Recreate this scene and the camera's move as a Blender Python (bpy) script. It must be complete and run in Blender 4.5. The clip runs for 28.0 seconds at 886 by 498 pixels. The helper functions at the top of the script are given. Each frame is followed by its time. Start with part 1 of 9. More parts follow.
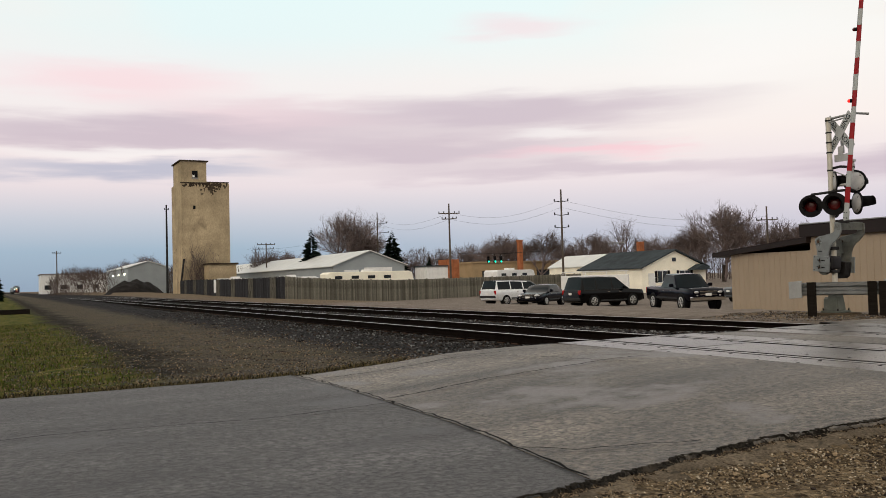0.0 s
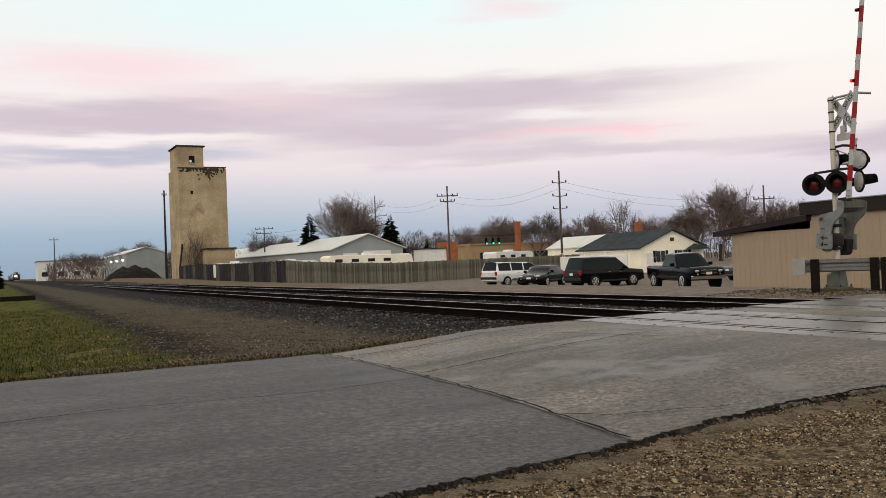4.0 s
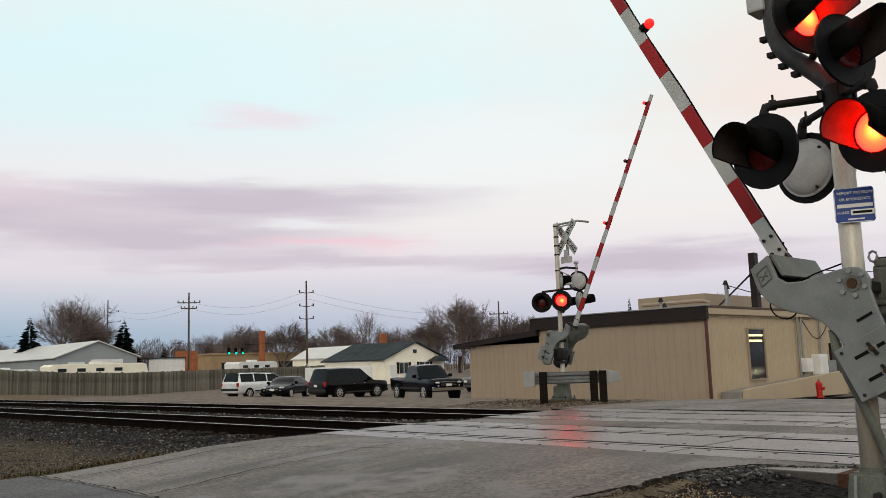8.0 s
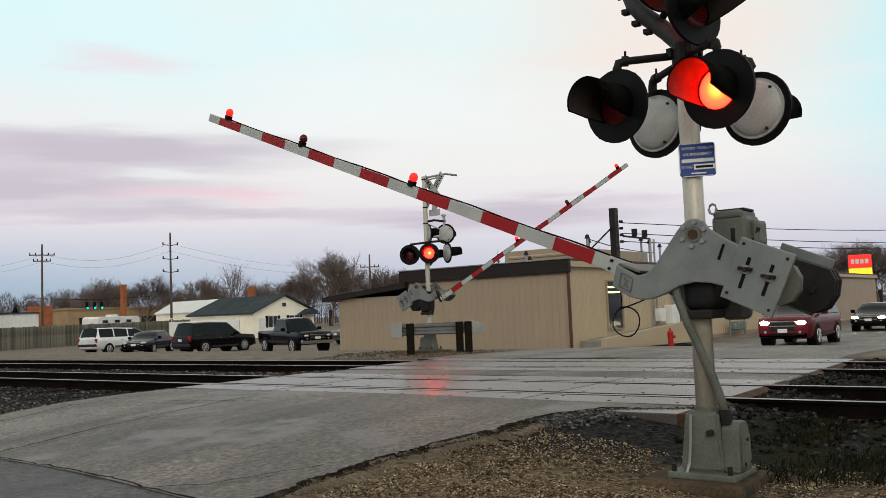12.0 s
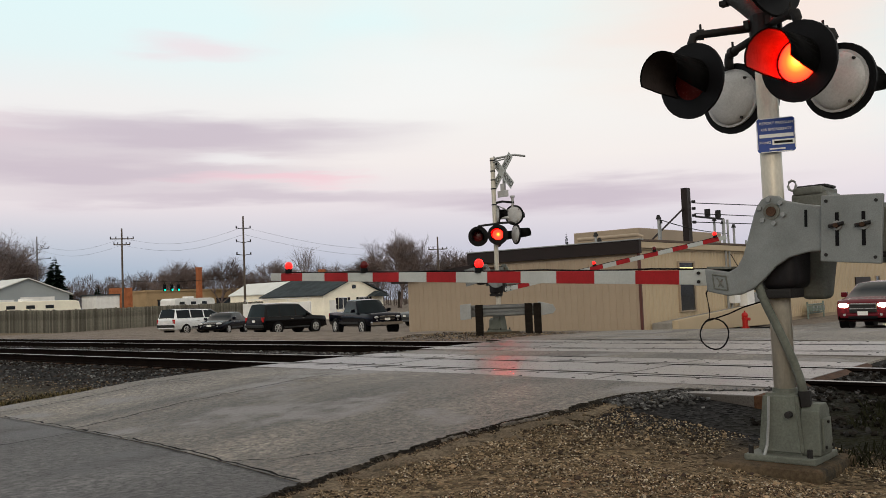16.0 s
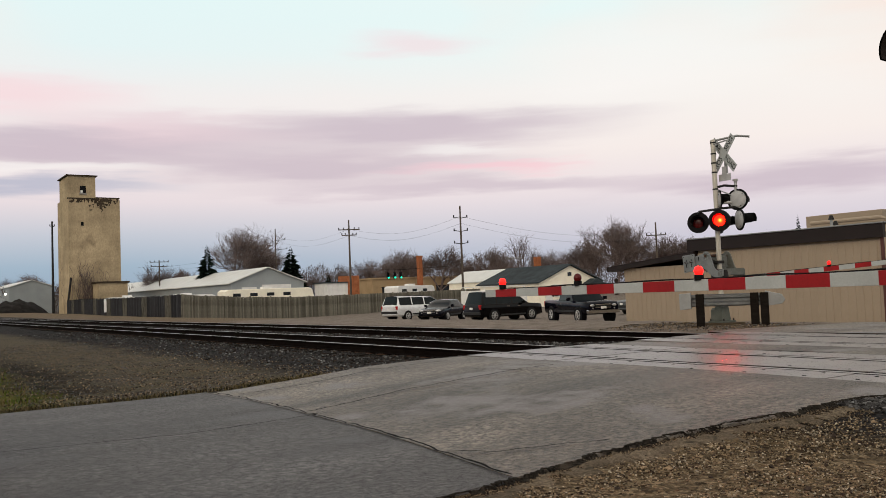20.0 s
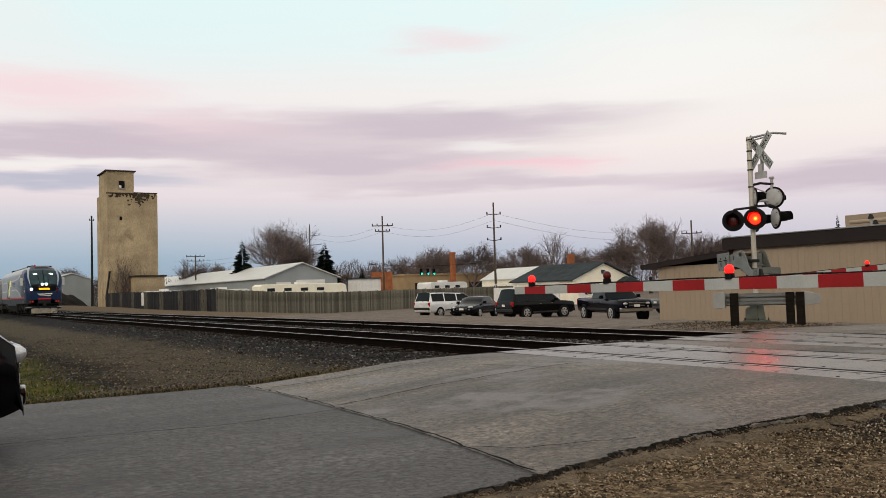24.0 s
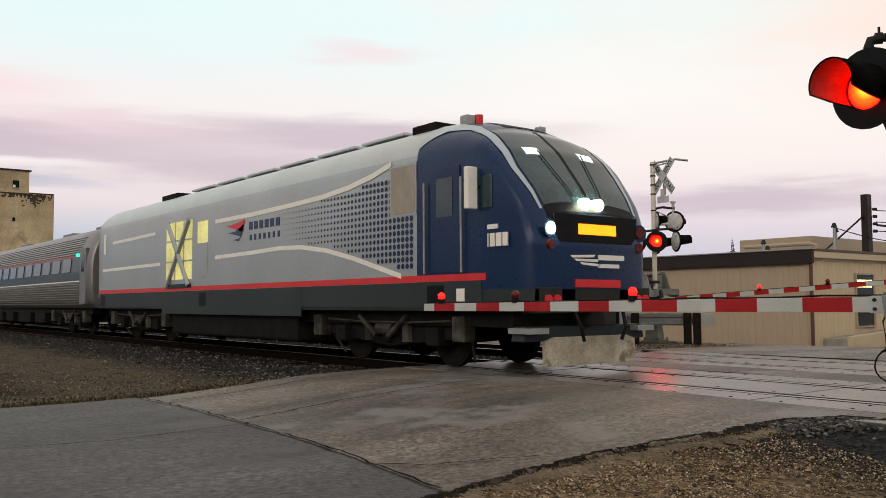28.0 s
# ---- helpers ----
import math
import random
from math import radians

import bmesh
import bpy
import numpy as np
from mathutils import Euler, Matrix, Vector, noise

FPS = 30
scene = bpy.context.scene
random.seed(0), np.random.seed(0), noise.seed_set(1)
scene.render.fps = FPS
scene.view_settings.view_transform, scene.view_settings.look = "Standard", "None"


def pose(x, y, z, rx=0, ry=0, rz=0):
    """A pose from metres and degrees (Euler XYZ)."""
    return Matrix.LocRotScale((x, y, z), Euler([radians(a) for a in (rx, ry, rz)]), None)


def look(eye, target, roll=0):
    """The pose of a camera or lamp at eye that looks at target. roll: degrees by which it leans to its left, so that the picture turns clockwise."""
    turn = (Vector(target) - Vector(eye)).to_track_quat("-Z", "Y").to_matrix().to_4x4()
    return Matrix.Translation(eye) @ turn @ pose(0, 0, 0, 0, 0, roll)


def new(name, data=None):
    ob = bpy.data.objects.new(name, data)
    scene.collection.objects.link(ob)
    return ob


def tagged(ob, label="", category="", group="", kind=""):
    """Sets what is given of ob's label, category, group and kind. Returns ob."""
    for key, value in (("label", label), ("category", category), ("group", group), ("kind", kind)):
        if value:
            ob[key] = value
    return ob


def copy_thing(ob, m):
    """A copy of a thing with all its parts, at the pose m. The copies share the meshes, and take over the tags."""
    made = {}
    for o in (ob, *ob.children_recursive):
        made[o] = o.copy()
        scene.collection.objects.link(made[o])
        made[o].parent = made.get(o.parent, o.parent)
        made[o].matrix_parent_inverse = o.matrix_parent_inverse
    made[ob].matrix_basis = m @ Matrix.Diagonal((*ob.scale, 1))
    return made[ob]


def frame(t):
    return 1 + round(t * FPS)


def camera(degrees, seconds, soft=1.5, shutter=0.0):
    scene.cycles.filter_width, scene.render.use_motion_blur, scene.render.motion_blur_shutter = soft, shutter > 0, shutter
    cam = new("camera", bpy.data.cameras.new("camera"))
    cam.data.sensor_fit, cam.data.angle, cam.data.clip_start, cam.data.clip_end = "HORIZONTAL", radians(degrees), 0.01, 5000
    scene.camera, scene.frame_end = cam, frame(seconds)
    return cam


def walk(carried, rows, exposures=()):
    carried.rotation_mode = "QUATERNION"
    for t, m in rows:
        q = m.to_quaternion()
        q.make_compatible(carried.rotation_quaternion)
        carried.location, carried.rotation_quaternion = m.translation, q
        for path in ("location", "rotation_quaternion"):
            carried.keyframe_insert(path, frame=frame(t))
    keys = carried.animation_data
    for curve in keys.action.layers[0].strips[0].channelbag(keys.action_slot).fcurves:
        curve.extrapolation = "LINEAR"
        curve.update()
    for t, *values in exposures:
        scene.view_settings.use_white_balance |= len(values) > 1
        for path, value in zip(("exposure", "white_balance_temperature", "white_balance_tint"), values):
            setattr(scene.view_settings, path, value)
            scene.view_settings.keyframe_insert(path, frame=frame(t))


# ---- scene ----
# ---- camera ----
cam = camera(54.4, 28.0, soft=0.6)
PATH = [
    (0, pose(0.416, 0.244, 1.308, 92.06, 1.59, -27.40)),
    (0.5, pose(0.380, 0.231, 1.278, 91.65, 1.87, -28.60)),
    (1, pose(0.299, 0.149, 1.286, 91.36, 1.79, -26.08)),
    (1.5, pose(0.109, 0.034, 1.291, 91.55, 2.51, -26.27)),
    (2, pose(0.018, 0.002, 1.297, 91.36, 2.91, -25.84)),
    (2.5, pose(0.016, -0.102, 1.309, 91.12, 2.74, -26.52)),
    (4.5, pose(-0.136, 0.098, 1.281, 90.91, 1.67, -28.81)),
    (5, pose(-0.142, 0.060, 1.295, 91.88, 0.58, -36.19)),
    (5.5, pose(-0.083, 0.075, 1.312, 93.43, 0.04, -48.18)),
    (6, pose(-0.080, 0.057, 1.307, 94.91, 0.10, -51.22)),
    (6.5, pose(-0.104, 0.029, 1.309, 96.02, -0.15, -52.14)),
    (7, pose(-0.128, 0.015, 1.308, 97.08, 0.01, -52.19)),
    (7.5, pose(-0.104, 0.012, 1.309, 97.46, 0.81, -49.81)),
    (8, pose(-0.115, 0.040, 1.297, 97.61, 1.84, -44.42)),
    (8.5, pose(-0.124, 0.050, 1.295, 97.21, 2.08, -42.05)),
    (9, pose(-0.117, 0.034, 1.280, 96.35, 2.15, -42.92)),
    (9.5, pose(-0.099, 0.017, 1.285, 95.65, 2.31, -45.27)),
    (10, pose(-0.073, 0.007, 1.280, 95.05, 2.30, -48.09)),
    (10.5, pose(-0.047, -0.001, 1.270, 94.70, 2.19, -49.84)),
    (11, pose(-0.043, -0.013, 1.268, 94.51, 2.12, -51.34)),
    (11.5, pose(-0.018, -0.011, 1.268, 94.21, 2.29, -52.93)),
    (13.5, pose(-0.039, -0.018, 1.258, 94.01, 2.63, -51.81)),
    (14, pose(-0.020, -0.006, 1.263, 93.88, 2.75, -50.73)),
    (14.5, pose(-0.036, -0.006, 1.250, 93.63, 2.62, -50.90)),
    (15, pose(-0.033, 0.001, 1.251, 93.36, 2.56, -51.28)),
    (15.5, pose(-0.041, -0.001, 1.252, 93.24, 2.52, -50.44)),
    (16, pose(-0.039, 0.004, 1.244, 93.21, 2.25, -48.40)),
    (16.5, pose(-0.006, 0.017, 1.268, 93.30, 1.76, -44.97)),
    (17, pose(-0.016, -0.012, 1.244, 93.45, 1.57, -41.60)),
    (17.5, pose(0.007, -0.038, 1.307, 93.48, 1.94, -38.74)),
    (18, pose(0.017, -0.038, 1.307, 93.42, 1.97, -37.25)),
    (18.5, pose(0.016, -0.042, 1.307, 93.32, 2.09, -36.31)),
    (19, pose(0.010, -0.030, 1.313, 93.26, 2.14, -34.79)),
    (19.5, pose(0.012, -0.022, 1.311, 93.09, 2.14, -34.26)),
    (20, pose(0.034, 0.011, 1.301, 92.90, 2.21, -34.12)),
    (20.5, pose(0.036, 0.062, 1.296, 92.79, 2.00, -33.53)),
    (21, pose(0.010, 0.004, 1.307, 92.76, 1.91, -32.17)),
    (21.5, pose(0.022, 0.055, 1.303, 92.81, 1.81, -30.69)),
    (23.5, pose(0.031, -0.104, 1.308, 92.75, 1.77, -31.73)),
    (24, pose(0.071, -0.027, 1.294, 92.75, 1.68, -31.92)),
    (24.5, pose(0.048, -0.062, 1.301, 92.74, 1.65, -32.08)),
    (25, pose(0.046, -0.052, 1.309, 92.76, 1.62, -32.04)),
    (25.5, pose(0.033, -0.095, 1.312, 92.83, 1.59, -32.13)),
    (26, pose(0.045, -0.062, 1.309, 92.87, 1.51, -32.45)),
    (26.5, pose(0.017, -0.111, 1.316, 92.92, 1.49, -32.72)),
    (27, pose(0.034, -0.043, 1.303, 92.98, 1.24, -32.90)),
    (27.5, pose(0.019, -0.071, 1.311, 93.00, 1.04, -33.60)),
    (28, pose(0.031, -0.034, 1.322, 93.52, 0.33, -38.06)),
]
walk(cam, PATH, [(0, 0.04, 6450, 7), (0.8, 0.1, 6450, 7), (2.2, 0.12, 6450, 7), (4.6, 0.04, 6400, 6), (6, -0.02, 5950, 1), (7, -0.06, 5880, -1), (8.4, 0.0, 6180, 5), (10.5, 0.02, 6080, 2), (12, 0.0, 6050, 1),
                 (14, 0.0, 6080, 1), (15, 0.0, 6150, 3), (16, 0.0, 6280, 5), (18, 0.0, 6450, 7), (25, 0.0, 6400, 6), (27, 0.02, 6350, 5), (28, 0.06, 6480, 8)])

# ---- world and light ----
SUNDIR = Vector((-0.75, -0.45, 0.35)).normalized()


def srgb(r, g, b, a=1.0):
    f = lambda c: (c / 255 / 12.92) if c <= 10 else ((c / 255 + 0.055) / 1.055) ** 2.4
    return (f(r), f(g), f(b), a)


CLOUDS = [(70, 18, 14, 6, "peach", 0.8), (88, 14, 12, 9, "cyan", 0.7), (48, 15, 9, 3, "white", 0.5), (7, 13.6, 8, 1.4, "pink", 0.45), (16, 11.5, 10, 1.3, "rose", 0.5),
          (8, 10.3, 17, 1.15, "mauve", 0.8), (32, 11.5, 14, 1.5, "mauve", 0.8), (26, 9.3, 14, 1.25, "mauve", 0.75), (7, 8.0, 10, 0.65, "blue", 0.7), (8, 9.1, 9, 0.5, "white", 0.5),
          (35.5, 10.1, 4, 0.5, "white", 0.5), (38, 8.8, 7, 0.4, "pink", 0.6), (36, 7.7, 15, 0.7, "mauve", 0.6), (57, 6.9, 13, 1.0, "mauve", 0.75), (33, 17, 4.5, 1.1, "pink", 0.38)]


def build_world():
    w = bpy.data.worlds.new("dusk_sky")
    scene.world = w
    w.use_nodes = True
    nt = w.node_tree
    nt.nodes.clear()
    N = lambda k, **kw: make_node(nt, k, **kw)
    L = nt.links.new
    out = N("ShaderNodeOutputWorld")
    bg = N("ShaderNodeBackground")
    co = N("ShaderNodeTexCoord")
    sep = N("ShaderNodeSeparateXYZ")
    L(co.outputs["Generated"], sep.inputs[0])
    el = N("ShaderNodeMath", operation="ARCSINE")
    L(sep.outputs["Z"], el.inputs[0])
    az = N("ShaderNodeMath", operation="ARCTAN2")
    L(sep.outputs["X"], az.inputs[0])
    L(sep.outputs["Y"], az.inputs[1])
    comb = N("ShaderNodeCombineXYZ")
    L(az.outputs[0], comb.inputs[0])
    L(el.outputs[0], comb.inputs[1])

    def streak(sx, sy, detail, off):
        mp = N("ShaderNodeMapping")
        mp.inputs["Scale"].default_value = (sx, sy, 1)
        mp.inputs["Location"].default_value = (off, off * 0.7, 0)
        mp.inputs["Rotation"].default_value = (0, 0, radians(-2))
        L(comb.outputs[0], mp.inputs[0])
        n = N("ShaderNodeTexNoise")
        n.inputs["Scale"].default_value = 1.0
        n.inputs["Detail"].default_value = detail
        n.inputs["Roughness"].default_value = 0.5
        L(mp.outputs[0], n.inputs["Vector"])
        return n.outputs["Fac"]

    n1, n2, n3 = streak(5.0, 34.0, 5, 3.1), streak(9.0, 90.0, 4, 7.7), streak(2.2, 5.0, 3, 1.3)
    # bearing and height in degrees, pushed about by the streaks
    deg = N("ShaderNodeVectorMath", operation="SCALE")
    L(comb.outputs[0], deg.inputs[0])
    deg.inputs["Scale"].default_value = 180 / math.pi
    push = N("ShaderNodeCombineXYZ")
    for k, (src, amount) in enumerate(((n1, 9.0), (n1, 2.4))):
        a = N("ShaderNodeMath", operation="MULTIPLY_ADD")
        L(src, a.inputs[0])
        a.inputs[1].default_value, a.inputs[2].default_value = amount, -amount / 2
        if k:
            b = N("ShaderNodeMath", operation="MULTIPLY_ADD")
            L(n2, b.inputs[0])
            b.inputs[1].default_value = 1.3
            L(a.outputs[0], b.inputs[2])
            a = b
        L(a.outputs[0], push.inputs[k])
    warp = N("ShaderNodeVectorMath", operation="ADD")
    L(deg.outputs[0], warp.inputs[0])
    L(push.outputs[0], warp.inputs[1])

    def gradient(stops):
        ramp = N("ShaderNodeValToRGB")
        cr = ramp.color_ramp
        while len(cr.elements) < len(stops):
            cr.elements.new(0.5)
        for e, (at, c) in zip(cr.elements, stops):
            e.position, e.color = at / 40, srgb(*c)
        mr = N("ShaderNodeMapRange")
        mr.inputs["From Max"].default_value = radians(40)
        L(el.outputs[0], mr.inputs["Value"])
        L(mr.outputs[0], ramp.inputs[0])
        return ramp.outputs[0]

    fade = N("ShaderNodeMapRange")
    fade.inputs["From Min"].default_value, fade.inputs["From Max"].default_value = radians(14), radians(58)
    L(az.outputs[0], fade.inputs["Value"])
    bands = N("ShaderNodeMix", data_type="RGBA")
    L(fade.outputs[0], bands.inputs[0])
    L(gradient([(0, (148, 164, 184)), (2.4, (164, 182, 200)), (4.4, (200, 202, 213)), (6.4, (234, 220, 224)), (9, (244, 230, 230)), (13, (244, 238, 238)), (16, (232, 244, 245)), (21, (228, 247, 248)), (28, (250, 242, 236)), (40, (252, 234, 216))]), bands.inputs[6])
    L(gradient([(0, (186, 188, 202)), (3, (212, 204, 216)), (6, (238, 224, 228)), (9, (250, 238, 234)), (13, (250, 244, 240)), (18, (236, 248, 247)), (28, (252, 244, 236)), (40, (252, 234, 216))]), bands.inputs[7])
    tones = {"mauve": (200, 182, 195), "blue": (172, 176, 198), "pink": (252, 200, 210), "rose": (226, 190, 202), "white": (253, 248, 246), "peach": (255, 228, 217), "cyan": (186, 238, 246)}
    col = bands.outputs[2]
    # long flat clouds: bearing, height, half width and half height in degrees, tone, strength
    for ca, ce, wa, we, tone, k in CLOUDS:
        d = N("ShaderNodeVectorMath", operation="SUBTRACT")
        L(warp.outputs[0], d.inputs[0])
        d.inputs[1].default_value = (ca, ce, 0)
        q = N("ShaderNodeVectorMath", operation="DIVIDE")
        L(d.outputs[0], q.inputs[0])
        q.inputs[1].default_value = (wa, we, 1)
        ln = N("ShaderNodeVectorMath", operation="LENGTH")
        L(q.outputs[0], ln.inputs[0])
        m = N("ShaderNodeMapRange")
        m.interpolation_type = "SMOOTHSTEP"
        m.inputs["From Min"].default_value, m.inputs["From Max"].default_value = 1.35, 0.2
        m.inputs["To Max"].default_value = k
        L(ln.outputs["Value"], m.inputs["Value"])
        x = N("ShaderNodeMix", data_type="RGBA")
        L(m.outputs[0], x.inputs[0])
        L(col, x.inputs[6])
        x.inputs[7].default_value = srgb(*tones[tone])
        col = x.outputs[2]
    # warm pink veils high up
    veil = N("ShaderNodeMapRange")
    veil.inputs["From Min"].default_value, veil.inputs["From Max"].default_value = 0.47, 0.66
    veil.inputs["To Max"].default_value = 0.5
    L(n3, veil.inputs["Value"])
    mix = N("ShaderNodeMix", data_type="RGBA")
    L(veil.outputs[0], mix.inputs[0])
    L(col, mix.inputs[6])
    mix.inputs[7].default_value = srgb(253, 234, 228)
    hi = N("ShaderNodeMapRange")
    hi.inputs["From Min"].default_value, hi.inputs["From Max"].default_value = 0.20, 0.30
    L(el.outputs[0], hi.inputs["Value"])
    mix2 = N("ShaderNodeMix", data_type="RGBA")
    L(hi.outputs[0], mix2.inputs[0])
    L(col, mix2.inputs[6])
    L(mix.outputs[2], mix2.inputs[7])
    # the clear part of the sky above the clouds
    sky = N("ShaderNodeTexSky")
    sky.sky_type = "NISHITA"
    sky.sun_disc = False
    sky.sun_elevation = radians(3)
    sky.sun_rotation = math.atan2(SUNDIR.x, SUNDIR.y)
    up = N("ShaderNodeMapRange")
    up.inputs["From Min"].default_value, up.inputs["From Max"].default_value = 0.55, 1.3
    up.inputs["To Max"].default_value = 0.5
    L(el.outputs[0], up.inputs["Value"])
    mix3 = N("ShaderNodeMix", data_type="RGBA")
    L(up.outputs[0], mix3.inputs[0])
    L(mix2.outputs[2], mix3.inputs[6])
    L(sky.outputs[0], mix3.inputs[7])
    L(mix3.outputs[2], bg.inputs[0])
    bg.inputs[1].default_value = 1.0
    L(bg.outputs[0], out.inputs[0])


def make_node(nt, kind, **kw):
    n = nt.nodes.new(kind)
    for k, val in kw.items():
        if k == "operation":
            n.operation = val
        elif k == "data_type":
            n.data_type = val
        elif k == "blend_type":
            n.blend_type = val
    return n


build_world()
sun = new("sun", bpy.data.lights.new("sun", "SUN"))
sun.data.energy, sun.data.angle, sun.data.color = 0.75, radians(25), (1.0, 0.78, 0.56)
sun.matrix_world = look(SUNDIR * 50, (0, 0, 0))


# ---- materials ----
def material(name, base, rough=0.7, metal=0.0, var=0.15, scale=3.0, fine=60.0, bump=0.1, tint=None, island=0.0, obj=0.0, spec=None,
             emit=None, power=0.0, fvar=None, stretch=(1, 1, 1), wear=None, wear_at=0.62, wear_scale=1.2, streak=None, mid=None):
    """A surface with a base colour that varies at two scales, grain in its roughness and a fine relief."""
    m = bpy.data.materials.new(name)
    m.use_nodes = True
    nt = m.node_tree
    N = lambda k, **kw: make_node(nt, k, **kw)
    L = nt.links.new
    bs = nt.nodes["Principled BSDF"]
    base = tuple(base[:3])
    if spec is None:
        spec = 0.05 if rough >= 0.72 else 0.25
    co = N("ShaderNodeTexCoord")
    mp = N("ShaderNodeMapping")
    mp.inputs["Scale"].default_value = stretch
    L(co.outputs["Object"], mp.inputs[0])
    big = N("ShaderNodeTexNoise")
    big.inputs["Scale"].default_value, big.inputs["Detail"].default_value = scale, 5
    L(mp.outputs[0], big.inputs["Vector"])
    small = N("ShaderNodeTexNoise")
    small.inputs["Scale"].default_value, small.inputs["Detail"].default_value, small.inputs["Roughness"].default_value = fine, 5, 0.7
    L(mp.outputs[0], small.inputs["Vector"])
    dark = tuple(c * (1 - var) for c in base)
    light = tuple(min(1, c * (1 + var)) for c in base)
    if tint:
        light = tuple(tint[:3])
    r1 = N("ShaderNodeValToRGB")
    r1.color_ramp.elements[0].position, r1.color_ramp.elements[1].position = 0.32, 0.68
    r1.color_ramp.elements[0].color, r1.color_ramp.elements[1].color = (*dark, 1), (*light, 1)
    L(big.outputs["Fac"], r1.inputs[0])
    r2 = N("ShaderNodeMapRange")
    r2.inputs["From Min"].default_value, r2.inputs["From Max"].default_value = 0.36, 0.64
    r2.inputs["To Min"].default_value, r2.inputs["To Max"].default_value = 1 - (fvar if fvar is not None else var * 0.8), 1 + (fvar if fvar is not None else var * 0.8)
    L(small.outputs["Fac"], r2.inputs["Value"])
    mul = N("ShaderNodeVectorMath", operation="SCALE")
    L(r1.outputs[0], mul.inputs[0])
    L(r2.outputs[0], mul.inputs["Scale"])
    col = mul.outputs[0]
    for kind, args in (("streak", streak), ("mid", mid)):
        if args:
            mq = N("ShaderNodeMapping")
            mq.inputs["Scale"].default_value = args[0]
            L(co.outputs["Object"], mq.inputs[0])
            sn = N("ShaderNodeTexNoise")
            sn.inputs["Scale"].default_value, sn.inputs["Detail"].default_value = 1.0, 4
            L(mq.outputs[0], sn.inputs["Vector"])
            sr = N("ShaderNodeMapRange")
            sr.inputs["From Min"].default_value, sr.inputs["From Max"].default_value = 0.33, 0.67
            sr.inputs["To Min"].default_value, sr.inputs["To Max"].default_value = 1 - args[1], 1 + args[1]
            L(sn.outputs["Fac"], sr.inputs["Value"])
            sm = N("ShaderNodeVectorMath", operation="SCALE")
            L(col, sm.inputs[0])
            L(sr.outputs[0], sm.inputs["Scale"])
            col = sm.outputs[0]
    if island or obj:
        src = N("ShaderNodeNewGeometry").outputs["Random Per Island"] if island else N("ShaderNodeObjectInfo").outputs["Random"]
        k = island or obj
        r3 = N("ShaderNodeMapRange")
        r3.inputs["To Min"].default_value, r3.inputs["To Max"].default_value = 1 - k, 1 + k
        L(src, r3.inputs["Value"])
        m2 = N("ShaderNodeVectorMath", operation="SCALE")
        L(col, m2.inputs[0])
        L(r3.outputs[0], m2.inputs["Scale"])
        col = m2.outputs[0]
    if wear:
        wn = N("ShaderNodeTexNoise")
        wn.inputs["Scale"].default_value, wn.inputs["Detail"].default_value, wn.inputs["Roughness"].default_value = wear_scale, 8, 0.65
        L(mp.outputs[0], wn.inputs["Vector"])
        wr = N("ShaderNodeMapRange")
        wr.inputs["From Min"].default_value, wr.inputs["From Max"].default_value = wear_at, wear_at + 0.08
        L(wn.outputs["Fac"], wr.inputs["Value"])
        mx = N("ShaderNodeMix", data_type="RGBA")
        L(wr.outputs[0], mx.inputs[0])
        L(col, mx.inputs[6])
        mx.inputs[7].default_value = (*wear[:3], 1)
        col = mx.outputs[2]
    L(col, bs.inputs["Base Color"])
    rr = N("ShaderNodeMapRange")
    rr.inputs["To Min"].default_value, rr.inputs["To Max"].default_value = max(0.02, rough - 0.12), min(1, rough + 0.12)
    L(small.outputs["Fac"], rr.inputs["Value"])
    L(rr.outputs[0], bs.inputs["Roughness"])
    bs.inputs["Metallic"].default_value = metal
    bs.inputs["Specular IOR Level"].default_value = spec
    if bump:
        bp = N("ShaderNodeBump")
        bp.inputs["Strength"].default_value, bp.inputs["Distance"].default_value = min(1, bump), 0.02
        L(small.outputs["Fac"], bp.inputs["Height"])
        L(bp.outputs[0], bs.inputs["Normal"])
    if emit:
        bs.inputs["Emission Color"].default_value = (*emit[:3], 1)
        bs.inputs["Emission Strength"].default_value = power
    return m


def glass(name, tint=(0.02, 0.025, 0.03), rough=0.05):
    return material(name, tint, rough, 0, 0.1, 2, 20, 0, spec=0.5)


STEEL = material("galvanised_steel", (0.28, 0.29, 0.29), 0.5, 0.5, 0.12, 4, 80, 0.05, wear=(0.25, 0.22, 0.18), wear_at=0.66)
ALU = material("cast_aluminium", (0.2, 0.215, 0.215), 0.5, 0.25, 0.14, 5, 120, 0.08, wear=(0.2, 0.2, 0.19), wear_at=0.64)
POLE_PAINT = material("mast_aluminium", (0.52, 0.49, 0.42), 0.42, 0.25, 0.12, 3, 60, 0.04, stretch=(1, 1, 0.3), wear=(0.3, 0.26, 0.2), wear_at=0.63)
BLACK = material("black_enamel", (0.005, 0.005, 0.006), 0.5, 0, 0.3, 5, 90, 0.05, spec=0.1)
DARK_IRON = material("dark_iron", (0.016, 0.015, 0.015), 0.65, 0.1, 0.3, 4, 60, 0.15)
RUST = material("rusted_steel", (0.075, 0.045, 0.032), 0.75, 0.2, 0.3, 3, 50, 0.2)
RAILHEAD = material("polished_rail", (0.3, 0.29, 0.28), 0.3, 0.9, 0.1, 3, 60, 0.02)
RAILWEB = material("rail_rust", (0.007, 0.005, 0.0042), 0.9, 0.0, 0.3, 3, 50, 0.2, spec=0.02)
